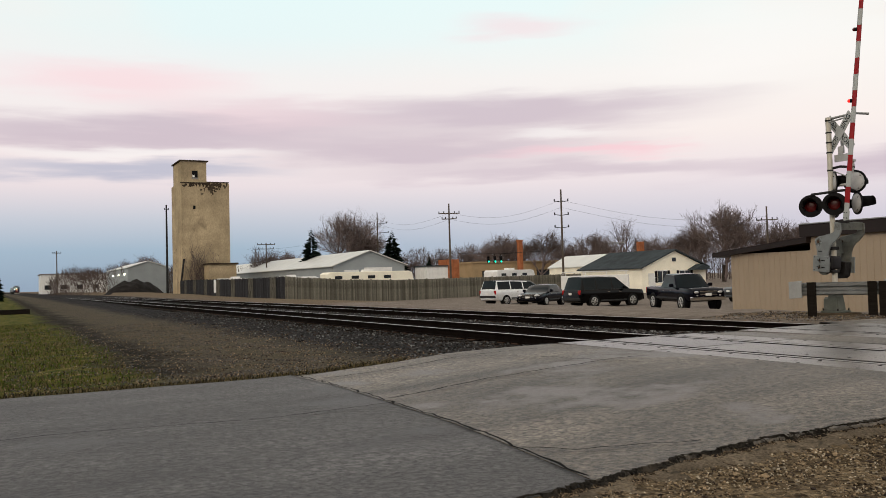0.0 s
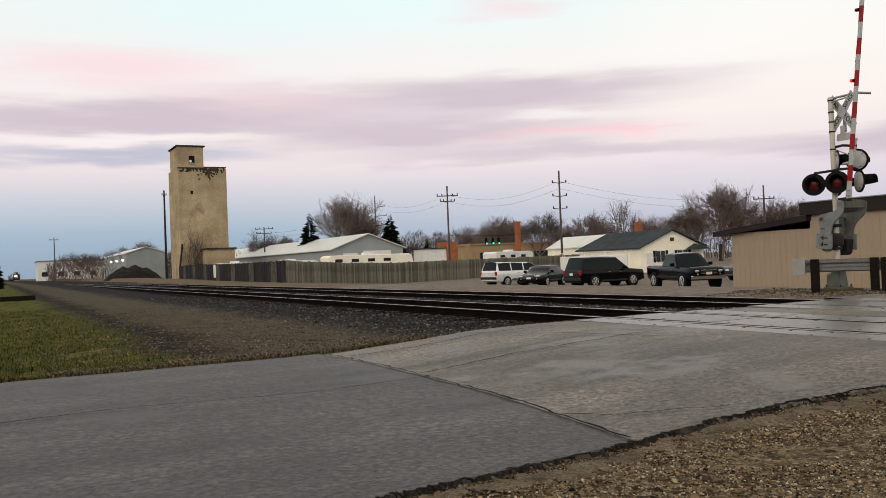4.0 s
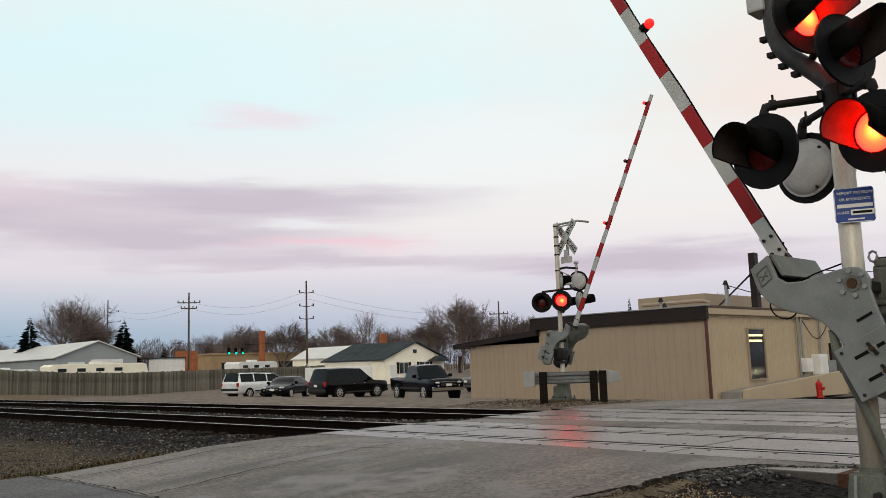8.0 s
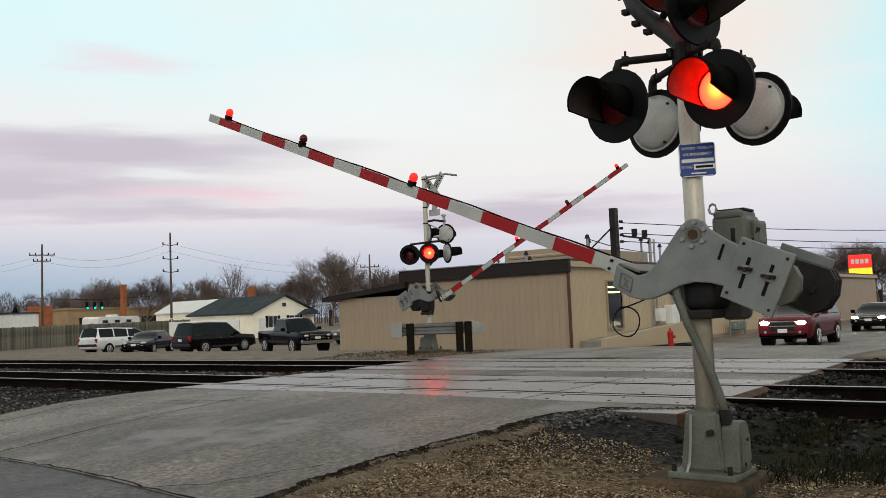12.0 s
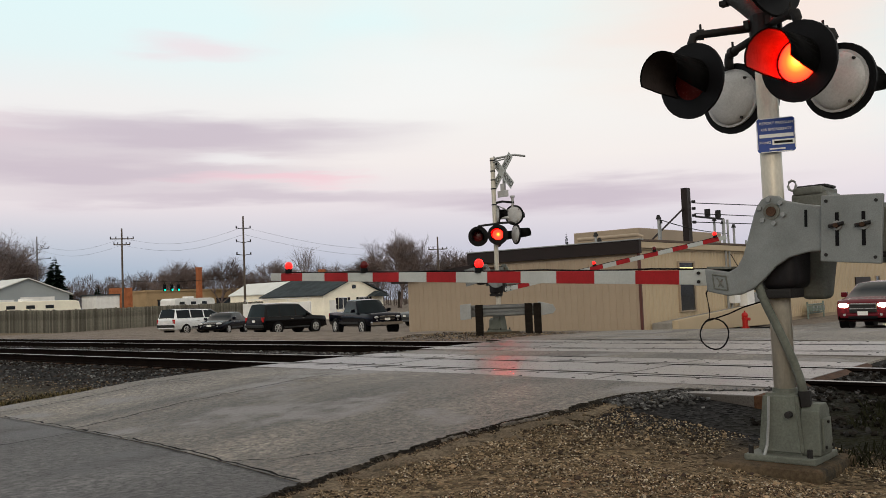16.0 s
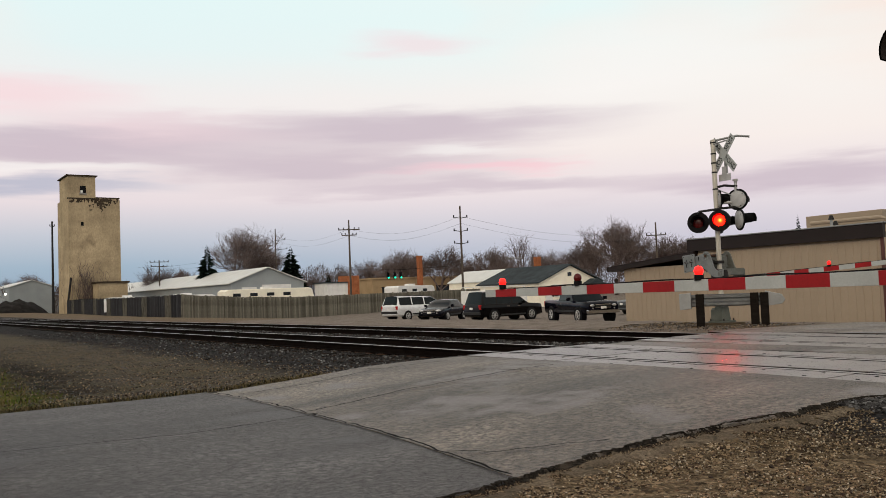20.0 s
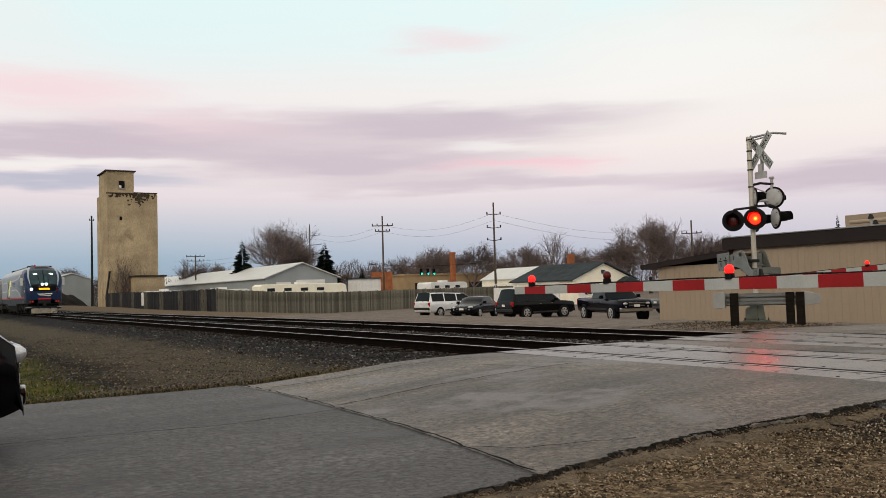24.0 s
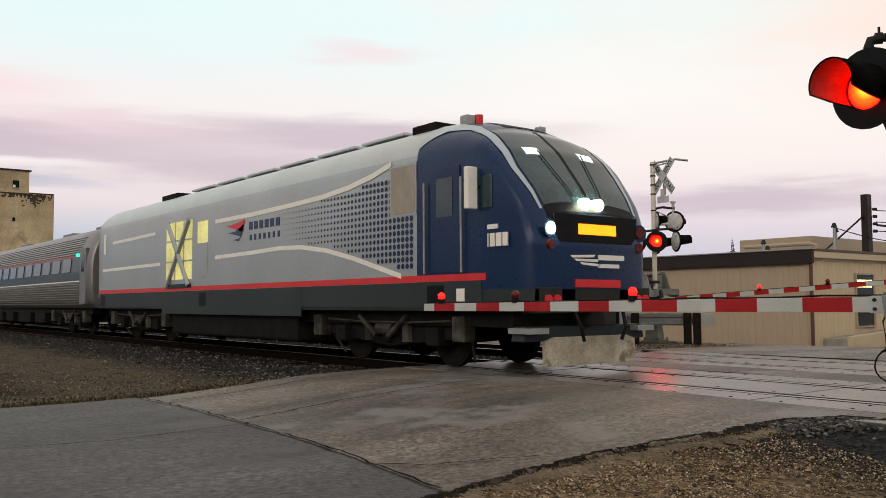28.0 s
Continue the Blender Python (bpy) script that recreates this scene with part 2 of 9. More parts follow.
RED = material("red_sheeting", (0.3, 0.01, 0.013), 0.45, 0, 0.12, 4, 60, 0.03)
WHITE = material("white_sheeting", (0.42, 0.44, 0.43), 0.45, 0, 0.08, 4, 60, 0.03, wear=(0.4, 0.4, 0.38), wear_at=0.66)
WHITE_PAINT = material("white_paint", (0.74, 0.74, 0.72), 0.5, 0, 0.08, 2, 40, 0.05)
ASPHALT_NEW = material("dark_asphalt", (0.051, 0.049, 0.048), 0.6, 0, 0.25, 0.5, 22, 1.0, fvar=0.85, spec=0.4, wear=(0.07, 0.069, 0.072), wear_at=0.55, wear_scale=0.35, streak=((0.12, 1.3, 1), 0.34), mid=((14, 14, 14), 0.3))
ASPHALT_OLD = material("worn_asphalt", (0.104, 0.09, 0.072), 0.52, 0, 0.28, 0.45, 22, 1.0, fvar=0.85, spec=0.34, wear=(0.158, 0.148, 0.142), wear_at=0.54, wear_scale=0.6, streak=((0.14, 1.3, 1), 0.52), mid=((11, 16, 14), 0.32))
CONCRETE = material("concrete", (0.27, 0.26, 0.24), 0.75, 0, 0.2, 1.5, 60, 0.3)
TIMBER = material("dark_timber", (0.014, 0.0115, 0.0095), 0.9, 0, 0.3, 3, 40, 0.4, stretch=(1, 8, 8), spec=0.03)
FENCE_WOOD = material("weathered_fence_board", (0.15, 0.14, 0.112), 0.85, 0, 0.4, 1.2, 30, 0.3, obj=0.38, stretch=(2, 2, 0.9), wear=(0.04, 0.038, 0.034), wear_at=0.55, wear_scale=1.5)
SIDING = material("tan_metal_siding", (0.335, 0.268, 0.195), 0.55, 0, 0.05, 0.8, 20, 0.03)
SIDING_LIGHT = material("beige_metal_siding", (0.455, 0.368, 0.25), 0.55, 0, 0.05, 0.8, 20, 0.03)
BROWN = material("dark_brown_metal", (0.016, 0.01, 0.009), 0.5, 0, 0.12, 1, 20, 0.03)
ROOF_GREY = material("grey_roofing", (0.2, 0.19, 0.19), 0.8, 0, 0.15, 1, 20, 0.1)
GLASS = glass("dark_window_glass")
SILO_WALL = material("stained_silo_concrete", (0.42, 0.335, 0.215), 0.9, 0, 0.2, 0.3, 5, 0.3, stretch=(0.8, 0.8, 0.5), wear=(0.29, 0.23, 0.15), wear_at=0.56, wear_scale=0.3, streak=((0.2, 0.2, 0.8), 0.1), mid=((1.0, 1.0, 0.12), 0.08))
SILO_DARK = material("dark_stained_concrete", (0.06, 0.046, 0.033), 0.9, 0, 0.3, 0.5, 5, 0.3)
BRICK = material("orange_brick", (0.33, 0.12, 0.055), 0.85, 0, 0.2, 1.5, 12, 0.2)
BARK = material("bark", (0.04, 0.032, 0.028), 0.9, 0, 0.25, 2, 20, 0.3)
TWIG = material("bare_twigs", (0.15, 0.118, 0.11), 0.9, 0, 0.2, 1, 10, 0)
WOODS = material("far_bare_woods", (0.085, 0.066, 0.06), 0.9, 0, 0.2, 0.2, 10, 0)
NEEDLES = material("conifer_needles", (0.012, 0.02, 0.014), 0.9, 0, 0.4, 2, 20, 0.1, island=0.4)


# ---- geometry tools ----
def mesh_of(bm, name, mats, smooth=False):
    me = bpy.data.meshes.new(name)
    bm.to_mesh(me)
    bm.free()
    for m in mats if isinstance(mats, (list, tuple)) else [mats]:
        me.materials.append(m)
    if smooth:
        me.polygons.foreach_set("use_smooth", [True] * len(me.polygons))
    return me


def part(name, bm, mat, parent=None, label="", m=None, smooth=False):
    ob = new(name, mesh_of(bm, name, mat, smooth))
    if parent is not None:
        ob.parent = parent
    if m is not None:
        ob.matrix_basis = m
    return tagged(ob, label)


def share(name, me, parent, m):
    ob = new(name, me)
    ob.parent = parent
    ob.matrix_basis = m
    return ob


def thing(name, m, label, category, group="", kind=""):
    ob = new(name)
    ob.empty_display_size = 0.2
    ob.matrix_basis = m
    return tagged(ob, label, category, group, kind)


def box(bm, x0, x1, y0, y1, z0, z1, bev=0.0, m=None):
    r = bmesh.ops.create_cube(bm, size=1.0)
    vs = r["verts"]
    for v in vs:
        v.co = Vector(((x0 + x1) / 2 + v.co.x * (x1 - x0), (y0 + y1) / 2 + v.co.y * (y1 - y0), (z0 + z1) / 2 + v.co.z * (z1 - z0)))
    if bev:
        es = list({e for v in vs for e in v.link_edges})
        r = bmesh.ops.bevel(bm, geom=es, offset=bev, segments=2, affect="EDGES", profile=0.6)
        vs = list({v for v in r["verts"]} | {v for v in vs if v.is_valid})
    if m is not None:
        bmesh.ops.transform(bm, matrix=m, verts=[v for v in vs if v.is_valid])
    return vs


def abox(*a, **k):
    bm = bmesh.new()
    box(bm, *a, **k)
    return bm


def rod(bm, p, q, r0, r1=None, n=10, caps=True):
    p, q = Vector(p), Vector(q)
    r1 = r0 if r1 is None else r1
    d = q - p
    m = Matrix.Translation((p + q) / 2) @ d.to_track_quat("Z", "Y").to_matrix().to_4x4()
    return bmesh.ops.create_cone(bm, cap_ends=caps, segments=n, radius1=r0, radius2=r1, depth=d.length, matrix=m)["verts"]


def arod(*a, **k):
    bm = bmesh.new()
    rod(bm, *a, **k)
    return bm


def tube(bm, pts, r, n=8, close=False):
    """A round bar along a line of points."""
    rings = []
    pts = [Vector(p) for p in pts]
    for i, p in enumerate(pts):
        a, b = pts[max(0, i - 1)], pts[min(len(pts) - 1, i + 1)]
        if close:
            a, b = pts[i - 1], pts[(i + 1) % len(pts)]
        q = (b - a).to_track_quat("Z", "Y").to_matrix()
        rr = r[i] if isinstance(r, (list, tuple)) else r
        rings.append([bm.verts.new(p + q @ Vector((rr * math.cos(t * math.tau / n), rr * math.sin(t * math.tau / n), 0))) for t in range(n)])
    for i in range(len(rings) - (0 if close else 1)):
        a, b = rings[i], rings[(i + 1) % len(rings)]
        for t in range(n):
            bm.faces.new((a[t], a[(t + 1) % n], b[(t + 1) % n], b[t]))
    if not close:
        bm.faces.new(rings[0][::-1])
        bm.faces.new(rings[-1])


def atube(*a, **k):
    bm = bmesh.new()
    tube(bm, *a, **k)
    return bm


def plate(bm, outline, y0, y1, bev=0.0):
    """A flat outline in x and z, made thick from y0 to y1."""
    a = [bm.verts.new((x, y0, z)) for x, z in outline]
    b = [bm.verts.new((x, y1, z)) for x, z in outline]
    n = len(outline)
    bm.faces.new(a)
    bm.faces.new(b[::-1])
    for i in range(n):
        bm.faces.new((a[i], b[i], b[(i + 1) % n], a[(i + 1) % n]))
    bmesh.ops.recalc_face_normals(bm, faces=bm.faces[:])
    if bev:
        bmesh.ops.bevel(bm, geom=[e for e in bm.edges if e.calc_face_angle(0) > 0.9], offset=bev, segments=2, affect="EDGES", profile=0.6)


def aplate(*a, **k):
    bm = bmesh.new()
    plate(bm, *a, **k)
    return bm


def sheet(name, xs, ys, zfun, mat):
    """A ground sheet over a grid of lines."""
    vs = [(x, y, zfun(x, y)) for y in ys for x in xs]
    n = len(xs)
    fs = [(j * n + i, j * n + i + 1, (j + 1) * n + i + 1, (j + 1) * n + i) for j in range(len(ys) - 1) for i in range(n - 1)]
    me = bpy.data.meshes.new(name)
    me.from_pydata(vs, [], fs)
    me.materials.append(mat)
    me.polygons.foreach_set("use_smooth", [True] * len(me.polygons))
    return new(name, me)


def lerp_table(table, x):
    if x <= table[0][0]:
        return table[0][1]
    for (a, za), (b, zb) in zip(table, table[1:]):
        if x <= b:
            k = (x - a) / (b - a)
            k = k * k * (3 - 2 * k)
            return za + (zb - za) * k
    return table[-1][1]


RAIL_Z = 0.23
RAILS_X = (9.28, 10.785, 13.33, 14.835)
ROAD_Y0, ROAD_Y1 = 4.9, 11.7
LAND = [(5.6, -0.02), (8.0, 0.02), (11.35, 0.03), (11.85, 0.14), (12.35, 0.14), (12.8, 0.03), (15.9, 0.03), (18.5, 0.16), (21, 0.12), (26, -0.26), (30, -0.50), (36, -0.66), (60, -0.68)]
ROAD_PROFILE = [(3.5, 0.0), (7.7, 0.215), (16.2, 0.215), (21, 0.13), (26, -0.18), (32, -0.43), (45, -0.56), (70, -0.66)]


def line_at(table, x):
    if x <= table[0][0]:
        return table[0][1]
    for (a, za), (b, zb) in zip(table, table[1:]):
        if x <= b:
            return za + (zb - za) * (x - a) / (b - a)
    return table[-1][1]


def south_edge(x):
    """The edge of the asphalt on the side of the near signal."""
    return line_at([(1, 4.42), (2.9, 4.6), (3.7, 4.73), (4.5, 4.84), (5.3, 4.82), (5.9, 4.68), (6.5, 4.5), (7.4, 4.42), (8.1, 4.15), (8.4, 3.4), (15.6, 3.3), (16.5, 3.6)], x)


def far_rise(x, y):
    r = math.hypot(x, y)
    return lerp_table([(72, 0), (150, 0.6)], r) if x > 18 else lerp_table([(50, 0), (140, 0.25)], r)


def road_z(x):
    return lerp_table(ROAD_PROFILE, x)


def land_z(x, y):
    z = lerp_table(LAND, x) + far_rise(x, y)
    # the land beside the road meets its edge
    d = max(south_edge(x) - y, y - ROAD_Y1 - 0.2, 0)
    k = max(0.0, 1 - d / 1.6)
    if -30 < x < 90:
        z = z * (1 - k) + (road_z(x) - 0.014) * k
    # the soil has sunk beside the near signal's foundation
    return z - 0.1 * math.exp(-((x - 6.3) ** 2 + (y - 2.0) ** 2) / 0.8)


# ---- ground, road and tracks ----
def ground_material():
    m = bpy.data.materials.new("earth_gravel_and_grass")
    m.use_nodes = True
    nt = m.node_tree
    N = lambda k, **kw: make_node(nt, k, **kw)
    L = nt.links.new
    bs = nt.nodes["Principled BSDF"]
    co = N("ShaderNodeTexCoord")
    sep = N("ShaderNodeSeparateXYZ")
    L(co.outputs["Object"], sep.inputs[0])

    def noise_at(scale, detail=5, rough=0.6):
        n = N("ShaderNodeTexNoise")
        n.inputs["Scale"].default_value, n.inputs["Detail"].default_value, n.inputs["Roughness"].default_value = scale, detail, rough
        L(co.outputs["Object"], n.inputs["Vector"])
        return n.outputs["Fac"]

    big, mid, fine = noise_at(0.35), noise_at(2.2), noise_at(38, 4)
    vor = N("ShaderNodeTexVoronoi")
    vor.inputs["Scale"].default_value = 24
    L(co.outputs["Object"], vor.inputs["Vector"])

    def shifted(sock, amount):
        a = N("ShaderNodeMath", operation="MULTIPLY_ADD")
        L(big, a.inputs[0])
        a.inputs[1].default_value = amount
        L(sock, a.inputs[2])
        return a.outputs[0]

    def ramp_mask(sock, lo, hi):
        r = N("ShaderNodeMapRange")
        r.inputs["From Min"].default_value, r.inputs["From Max"].default_value = lo, hi
        L(sock, r.inputs["Value"])
        return r.outputs[0]

    def both(a, b):
        n = N("ShaderNodeMath", operation="MULTIPLY")
        L(a, n.inputs[0])
        L(b, n.inputs[1])
        return n.outputs[0]

    def two(a, b, fac):
        x = N("ShaderNodeMix", data_type="RGBA")
        L(fac, x.inputs[0])
        for s, v in ((6, a), (7, b)):
            if isinstance(v, tuple):
                x.inputs[s].default_value = (*v, 1)
            else:
                L(v, x.inputs[s])
        return x.outputs[2]

    X, Y = shifted(sep.outputs["X"], 2.4), shifted(sep.outputs["Y"], 1.6)
    speck = ramp_mask(vor.outputs["Color"], 0.1, 0.8)
    vor2 = N("ShaderNodeTexVoronoi")
    vor2.inputs["Scale"].default_value = 58
    L(co.outputs["Object"], vor2.inputs["Vector"])
    speck2 = ramp_mask(vor2.outputs["Color"], -0.15, 0.75)
    tan = two((0.028, 0.02, 0.012), (0.24, 0.182, 0.111), both(speck, speck2))
    soil = two((0.016, 0.014, 0.011), (0.15, 0.128, 0.098), both(speck, speck2))
    stone = two((0.003, 0.003, 0.003), (0.035, 0.034, 0.034), speck)
    grass = two((0.034, 0.05, 0.008), (0.15, 0.125, 0.03), ramp_mask(mid, 0.42, 0.66))
    lot = two((0.15, 0.128, 0.108), (0.25, 0.212, 0.178), ramp_mask(mid, 0.35, 0.7))
    soil = two(soil, two((0.03, 0.026, 0.017), (0.1, 0.086, 0.056), speck2), ramp_mask(noise_at(0.9), 0.42, 0.6))
    north = ramp_mask(sep.outputs["Y"], 9.0, 10.0)
    col = two(tan, soil, north)
    darksoil = both(both(ramp_mask(X, 2.6, 3.2), ramp_mask(X, 5.0, 4.2)), both(ramp_mask(Y, 13.8, 15.2), ramp_mask(mid, 0.28, 0.5)))
    col = two(col, (0.017, 0.015, 0.011), darksoil)
    g = both(both(ramp_mask(X, 3.9, 3.1), north), ramp_mask(mid, 0.22, 0.36))
    col = two(col, grass, g)
    scrub = both(both(ramp_mask(sep.outputs["Y"], 3.4, 2.2), ramp_mask(X, 7.6, 8.4)), ramp_mask(mid, 0.36, 0.46))
    bal = both(ramp_mask(X, 7.1, 8.2), ramp_mask(X, 18.2, 17.0))
    col = two(col, stone, bal)
    col = two(col, (0.016, 0.016, 0.009), scrub)
    col = two(col, lot, ramp_mask(X, 17.6, 18.6))
    verge = both(ramp_mask(X, 17.6, 18.6), both(ramp_mask(Y, 46, 50), ramp_mask(sep.outputs["X"], 36, 24)))
    col = two(col, (0.15, 0.115, 0.078), verge)
    grain = N("ShaderNodeMapRange")
    grain.inputs["From Min"].default_value, grain.inputs["From Max"].default_value = 0.3, 0.7
    grain.inputs["To Min"].default_value, grain.inputs["To Max"].default_value = 0.6, 1.4
    L(fine, grain.inputs["Value"])
    sc = N("ShaderNodeVectorMath", operation="SCALE")
    L(col, sc.inputs[0])
    L(grain.outputs[0], sc.inputs["Scale"])
    L(sc.outputs[0], bs.inputs["Base Color"])
    bs.inputs["Roughness"].default_value = 0.9
    bs.inputs["Specular IOR Level"].default_value = 0.04
    bp = N("ShaderNodeBump")
    bp.inputs["Strength"].default_value, bp.inputs["Distance"].default_value = 0.8, 0.03
    L(vor.outputs["Distance"], bp.inputs["Height"])
    L(bp.outputs[0], bs.inputs["Normal"])
    return m


def spread(a, b, n):
    return [a + (b - a) * i / n for i in range(n + 1)]


GX = [-3000, -1200, -500, -200, -90, -40, -20] + spread(-12, 36, 110) + spread(37, 90, 54) + [100, 115, 140, 180, 260, 500, 1200, 3000]
GY = [-3000, -1200, -500, -200, -90, -40] + spread(-20, 32, 110) + spread(33, 90, 50) + [100, 115, 140, 180, 260, 500, 1200, 3000]


def rough_land(x, y):
    z = land_z(x, y)
    d = max(south_edge(x) - y, y - ROAD_Y1 - 0.2)
    if d < 0 or abs(x) > 60 or abs(y) > 90:
        return z - 0.035
    return z + min(1.0, d * 0.9) * (0.035 * noise.noise((x * 0.9, y * 0.9, 0)) + 0.02 * noise.noise((x * 2.7, y * 2.7, 3)))


ground = tagged(sheet("ground", GX, GY, rough_land, ground_material()), "gravel, dry grass and bare earth beside the road", "ground", kind="structure")


JOINT_X = 4.1


def joint_x(y):
    return line_at([(4.7, 3.78), (5.7, 3.88), (6.85, 4.0), (8.7, 4.07), (10.6, 4.15), (12.2, 4.13)], y)


def road_strip(name, x0, x1, n, mat, label, y0=None, y1=None, dz=0.0, jag=0.0, bend=0, edge=False):
    """A strip of road along x with a thick, slightly ragged edge."""
    xs = spread(x0, x1, n)
    vs, fs = [], []
    m = 16
    for i, xm in enumerate(xs):
        a = (ROAD_Y0 if y0 is None else y0) + jag * noise.noise((xm * 1.3, 1.7, 0)) + 0.5 * jag * noise.noise((xm * 4.1, 2.7, 0))
        b = (ROAD_Y1 if y1 is None else y1) + jag * noise.noise((xm * 1.1, 8.7, 0)) + 0.5 * jag * noise.noise((xm * 3.7, 5.7, 0))
        if edge:
            a += south_edge(xm)
        for j in range(m + 1):
            y = a + (b - a) * j / m
            # the strips meet along the wandering joint
            u = (xm - x0) / (x1 - x0)
            x = xm + (joint_x(y) - JOINT_X) * (u if bend == 1 else (1 - u) if bend == -1 else 0)
            crown = 0.03 * (1 - (2 * j / m - 1) ** 2)
            vs.append((x, y, road_z(x) + dz + crown + 0.006 * noise.noise((x, y, 0))))
        vs.append((vs[-m - 1][0], a - 0.05, road_z(xm) - 0.12))
        vs.append((vs[-2][0], b + 0.03, road_z(xm) - 0.12))
    k = m + 3
    for i in range(n):
        p, q = i * k, (i + 1) * k
        for j in range(m):
            fs.append((p + j, q + j, q + j + 1, p + j + 1))
        fs.append((p + m + 1, q + m + 1, q, p))
        fs.append((p + m, q + m, q + m + 2, p + m + 2))
    me = bpy.data.meshes.new(name)
    me.from_pydata(vs, [], fs)
    me.materials.append(mat)
    return tagged(new(name, me), label, "road", kind="structure")


road_strip("road_new_asphalt", -40, JOINT_X, 90, ASPHALT_NEW, "smooth dark asphalt road up to the joint", y0=0, y1=12.2, jag=0.05, bend=1, edge=True)
road_strip("road_old_asphalt", JOINT_X + 0.012, 8.53, 30, ASPHALT_OLD, "worn cracked light grey asphalt before the tracks", y0=0, y1=12.0, jag=0.05, bend=-1, edge=True)
road_strip("road_between_tracks", 11.54, 12.6, 8, ASPHALT_OLD, "worn asphalt between the two tracks", y0=3.3, y1=12.0, dz=-0.012)
road_strip("road_far_side", 15.6, 110, 120, ASPHALT_OLD, "worn asphalt street beyond the tracks", y0=3.6, y1=12.6, jag=0.1)


def crack_line(name, pts, width, z_of, mat, seed):
    """A thin dark crack that wanders from point to point."""
    rnd = random.Random(seed)
    line = []
    for (xa, ya), (xb, yb) in zip(pts, pts[1:]):
        n = max(2, int(math.hypot(xb - xa, yb - ya) / 0.12))
        for i in range(n):
            t = i / n
            line.append((xa + (xb - xa) * t + rnd.uniform(-0.025, 0.025), ya + (yb - ya) * t + rnd.uniform(-0.025, 0.025)))
    line.append(pts[-1])
    vs, fs = [], []
    for i, (x, y) in enumerate(line):
        x2, y2 = line[min(i + 1, len(line) - 1)]
        x1, y1 = line[max(i - 1, 0)]
        d = math.hypot(x2 - x1, y2 - y1) or 1
        w = width * rnd.uniform(0.6, 1.5)
        nx, ny = -(y2 - y1) / d * w / 2, (x2 - x1) / d * w / 2
        z = z_of(x, y)
        vs += [(x - nx, y - ny, z), (x + nx, y + ny, z)]
    fs = [(2 * i, 2 * i + 1, 2 * i + 3, 2 * i + 2) for i in range(len(line) - 1)]
    me = bpy.data.meshes.new(name)
    me.from_pydata(vs, [], fs)
    me.materials.append(mat)
    return tagged(new(name, me), "thin dark crack in the road surface", "road crack", kind="structure")


TAR = material("crack_filler", (0.004, 0.004, 0.004), 0.8, 0, 0.3, 4, 60, 0.3)


def road_top(x, y):
    a, b = (4.65, 12.2) if x < JOINT_X else (5.05, 12.0)
    return road_z(x) + 0.03 * (1 - (2 * (y - a) / (b - a) - 1) ** 2) + 0.02


crack_line("road_joint", [(joint_x(y), y) for y in (12.1, 10.6, 8.8, 7.4, 6.6, 5.7, 4.8)], 0.024, road_top, TAR, 1)
crack_line("road_crack", [(4.1, 8.75), (5.4, 9.0), (6.6, 8.9), (7.9, 9.0)], 0.025, road_top, TAR, 2)
crack_line("road_crack", [(4.28, 11.2), (5.2, 11.1), (6.4, 11.3), (7.6, 11.1)], 0.022, road_top, TAR, 3)
crack_line("road_crack", [(6.3, 11.9), (6.9, 10.2), (7.3, 8.4)], 0.018, road_top, TAR, 4)
crack_line("road_crack", [(3.9, 5.75), (4.2, 5.45), (4.6, 5.3), (5.0, 5.05)], 0.018, road_top, TAR, 5)
crack_line("road_crack", [(-2.0, 8.3), (1.0, 8.6), (2.6, 8.3), (4.1, 8.5)], 0.02, road_top, TAR, 7)


def rail_profile(bm, x, y0, y1, z):
    """Foot, web and head of one rail, with its top at z."""
    foot, web, headw = 0.07, 0.012, 0.036
    pts = [(-foot, -0.17), (foot, -0.17), (foot, -0.155), (web, -0.14), (web, -0.045), (headw, -0.035), (headw, -0.004), (headw - 0.006, 0),
           (-headw + 0.006, 0), (-headw, -0.004), (-headw, -0.035), (-web, -0.045), (-web, -0.14), (-foot, -0.155)]
    a = [bm.verts.new((x + px, y0, z + pz)) for px, pz in pts]
    b = [bm.verts.new((x + px, y1, z + pz)) for px, pz in pts]
    n = len(pts)
    for i in range(n):
        f = bm.faces.new((a[i], b[i], b[(i + 1) % n], a[(i + 1) % n]))
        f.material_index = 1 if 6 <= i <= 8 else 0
    bm.faces.new(a[::-1])
    bm.faces.new(b)


def make_track(xa, xb, group):
    cx = (xa + xb) / 2
    t = thing("railway_track", pose(0, 0, 0), "rusty steel rails on dark ties in ballast", "railway track", group)
    for x in (xa, xb):
        bm = bmesh.new()
        rail_profile(bm, x, -300, 900, RAIL_Z)
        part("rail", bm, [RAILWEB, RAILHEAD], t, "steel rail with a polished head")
    bm = abox(-1.3, 1.3, -0.115, 0.115, -0.16, 0, 0.012)
    tie = mesh_of(bm, "tie", TIMBER)
    bm = bmesh.new()
    box(bm, -0.13, 0.13, -0.09, 0.09, 0, 0.014)
    seat = mesh_of(bm, "tie_plate", RUST)
    rnd = random.Random(5)
    y = -16.0
    while y < 62:
        if not 3.0 < y < 12.3:
            o = share("tie", tie, t, pose(cx + rnd.uniform(-0.05, 0.05), y, RAIL_Z - 0.186 + rnd.uniform(-0.008, 0.004), 0, 0, rnd.uniform(-1, 1)))
            for sx in (-0.7525, 0.7525):
                share("tie_plate", seat, o, pose(sx, 0, 0.001))
        y += 0.56
    return t


make_track(RAILS_X[0], RAILS_X[1], "tracks")
make_track(RAILS_X[2], RAILS_X[3], "tracks")

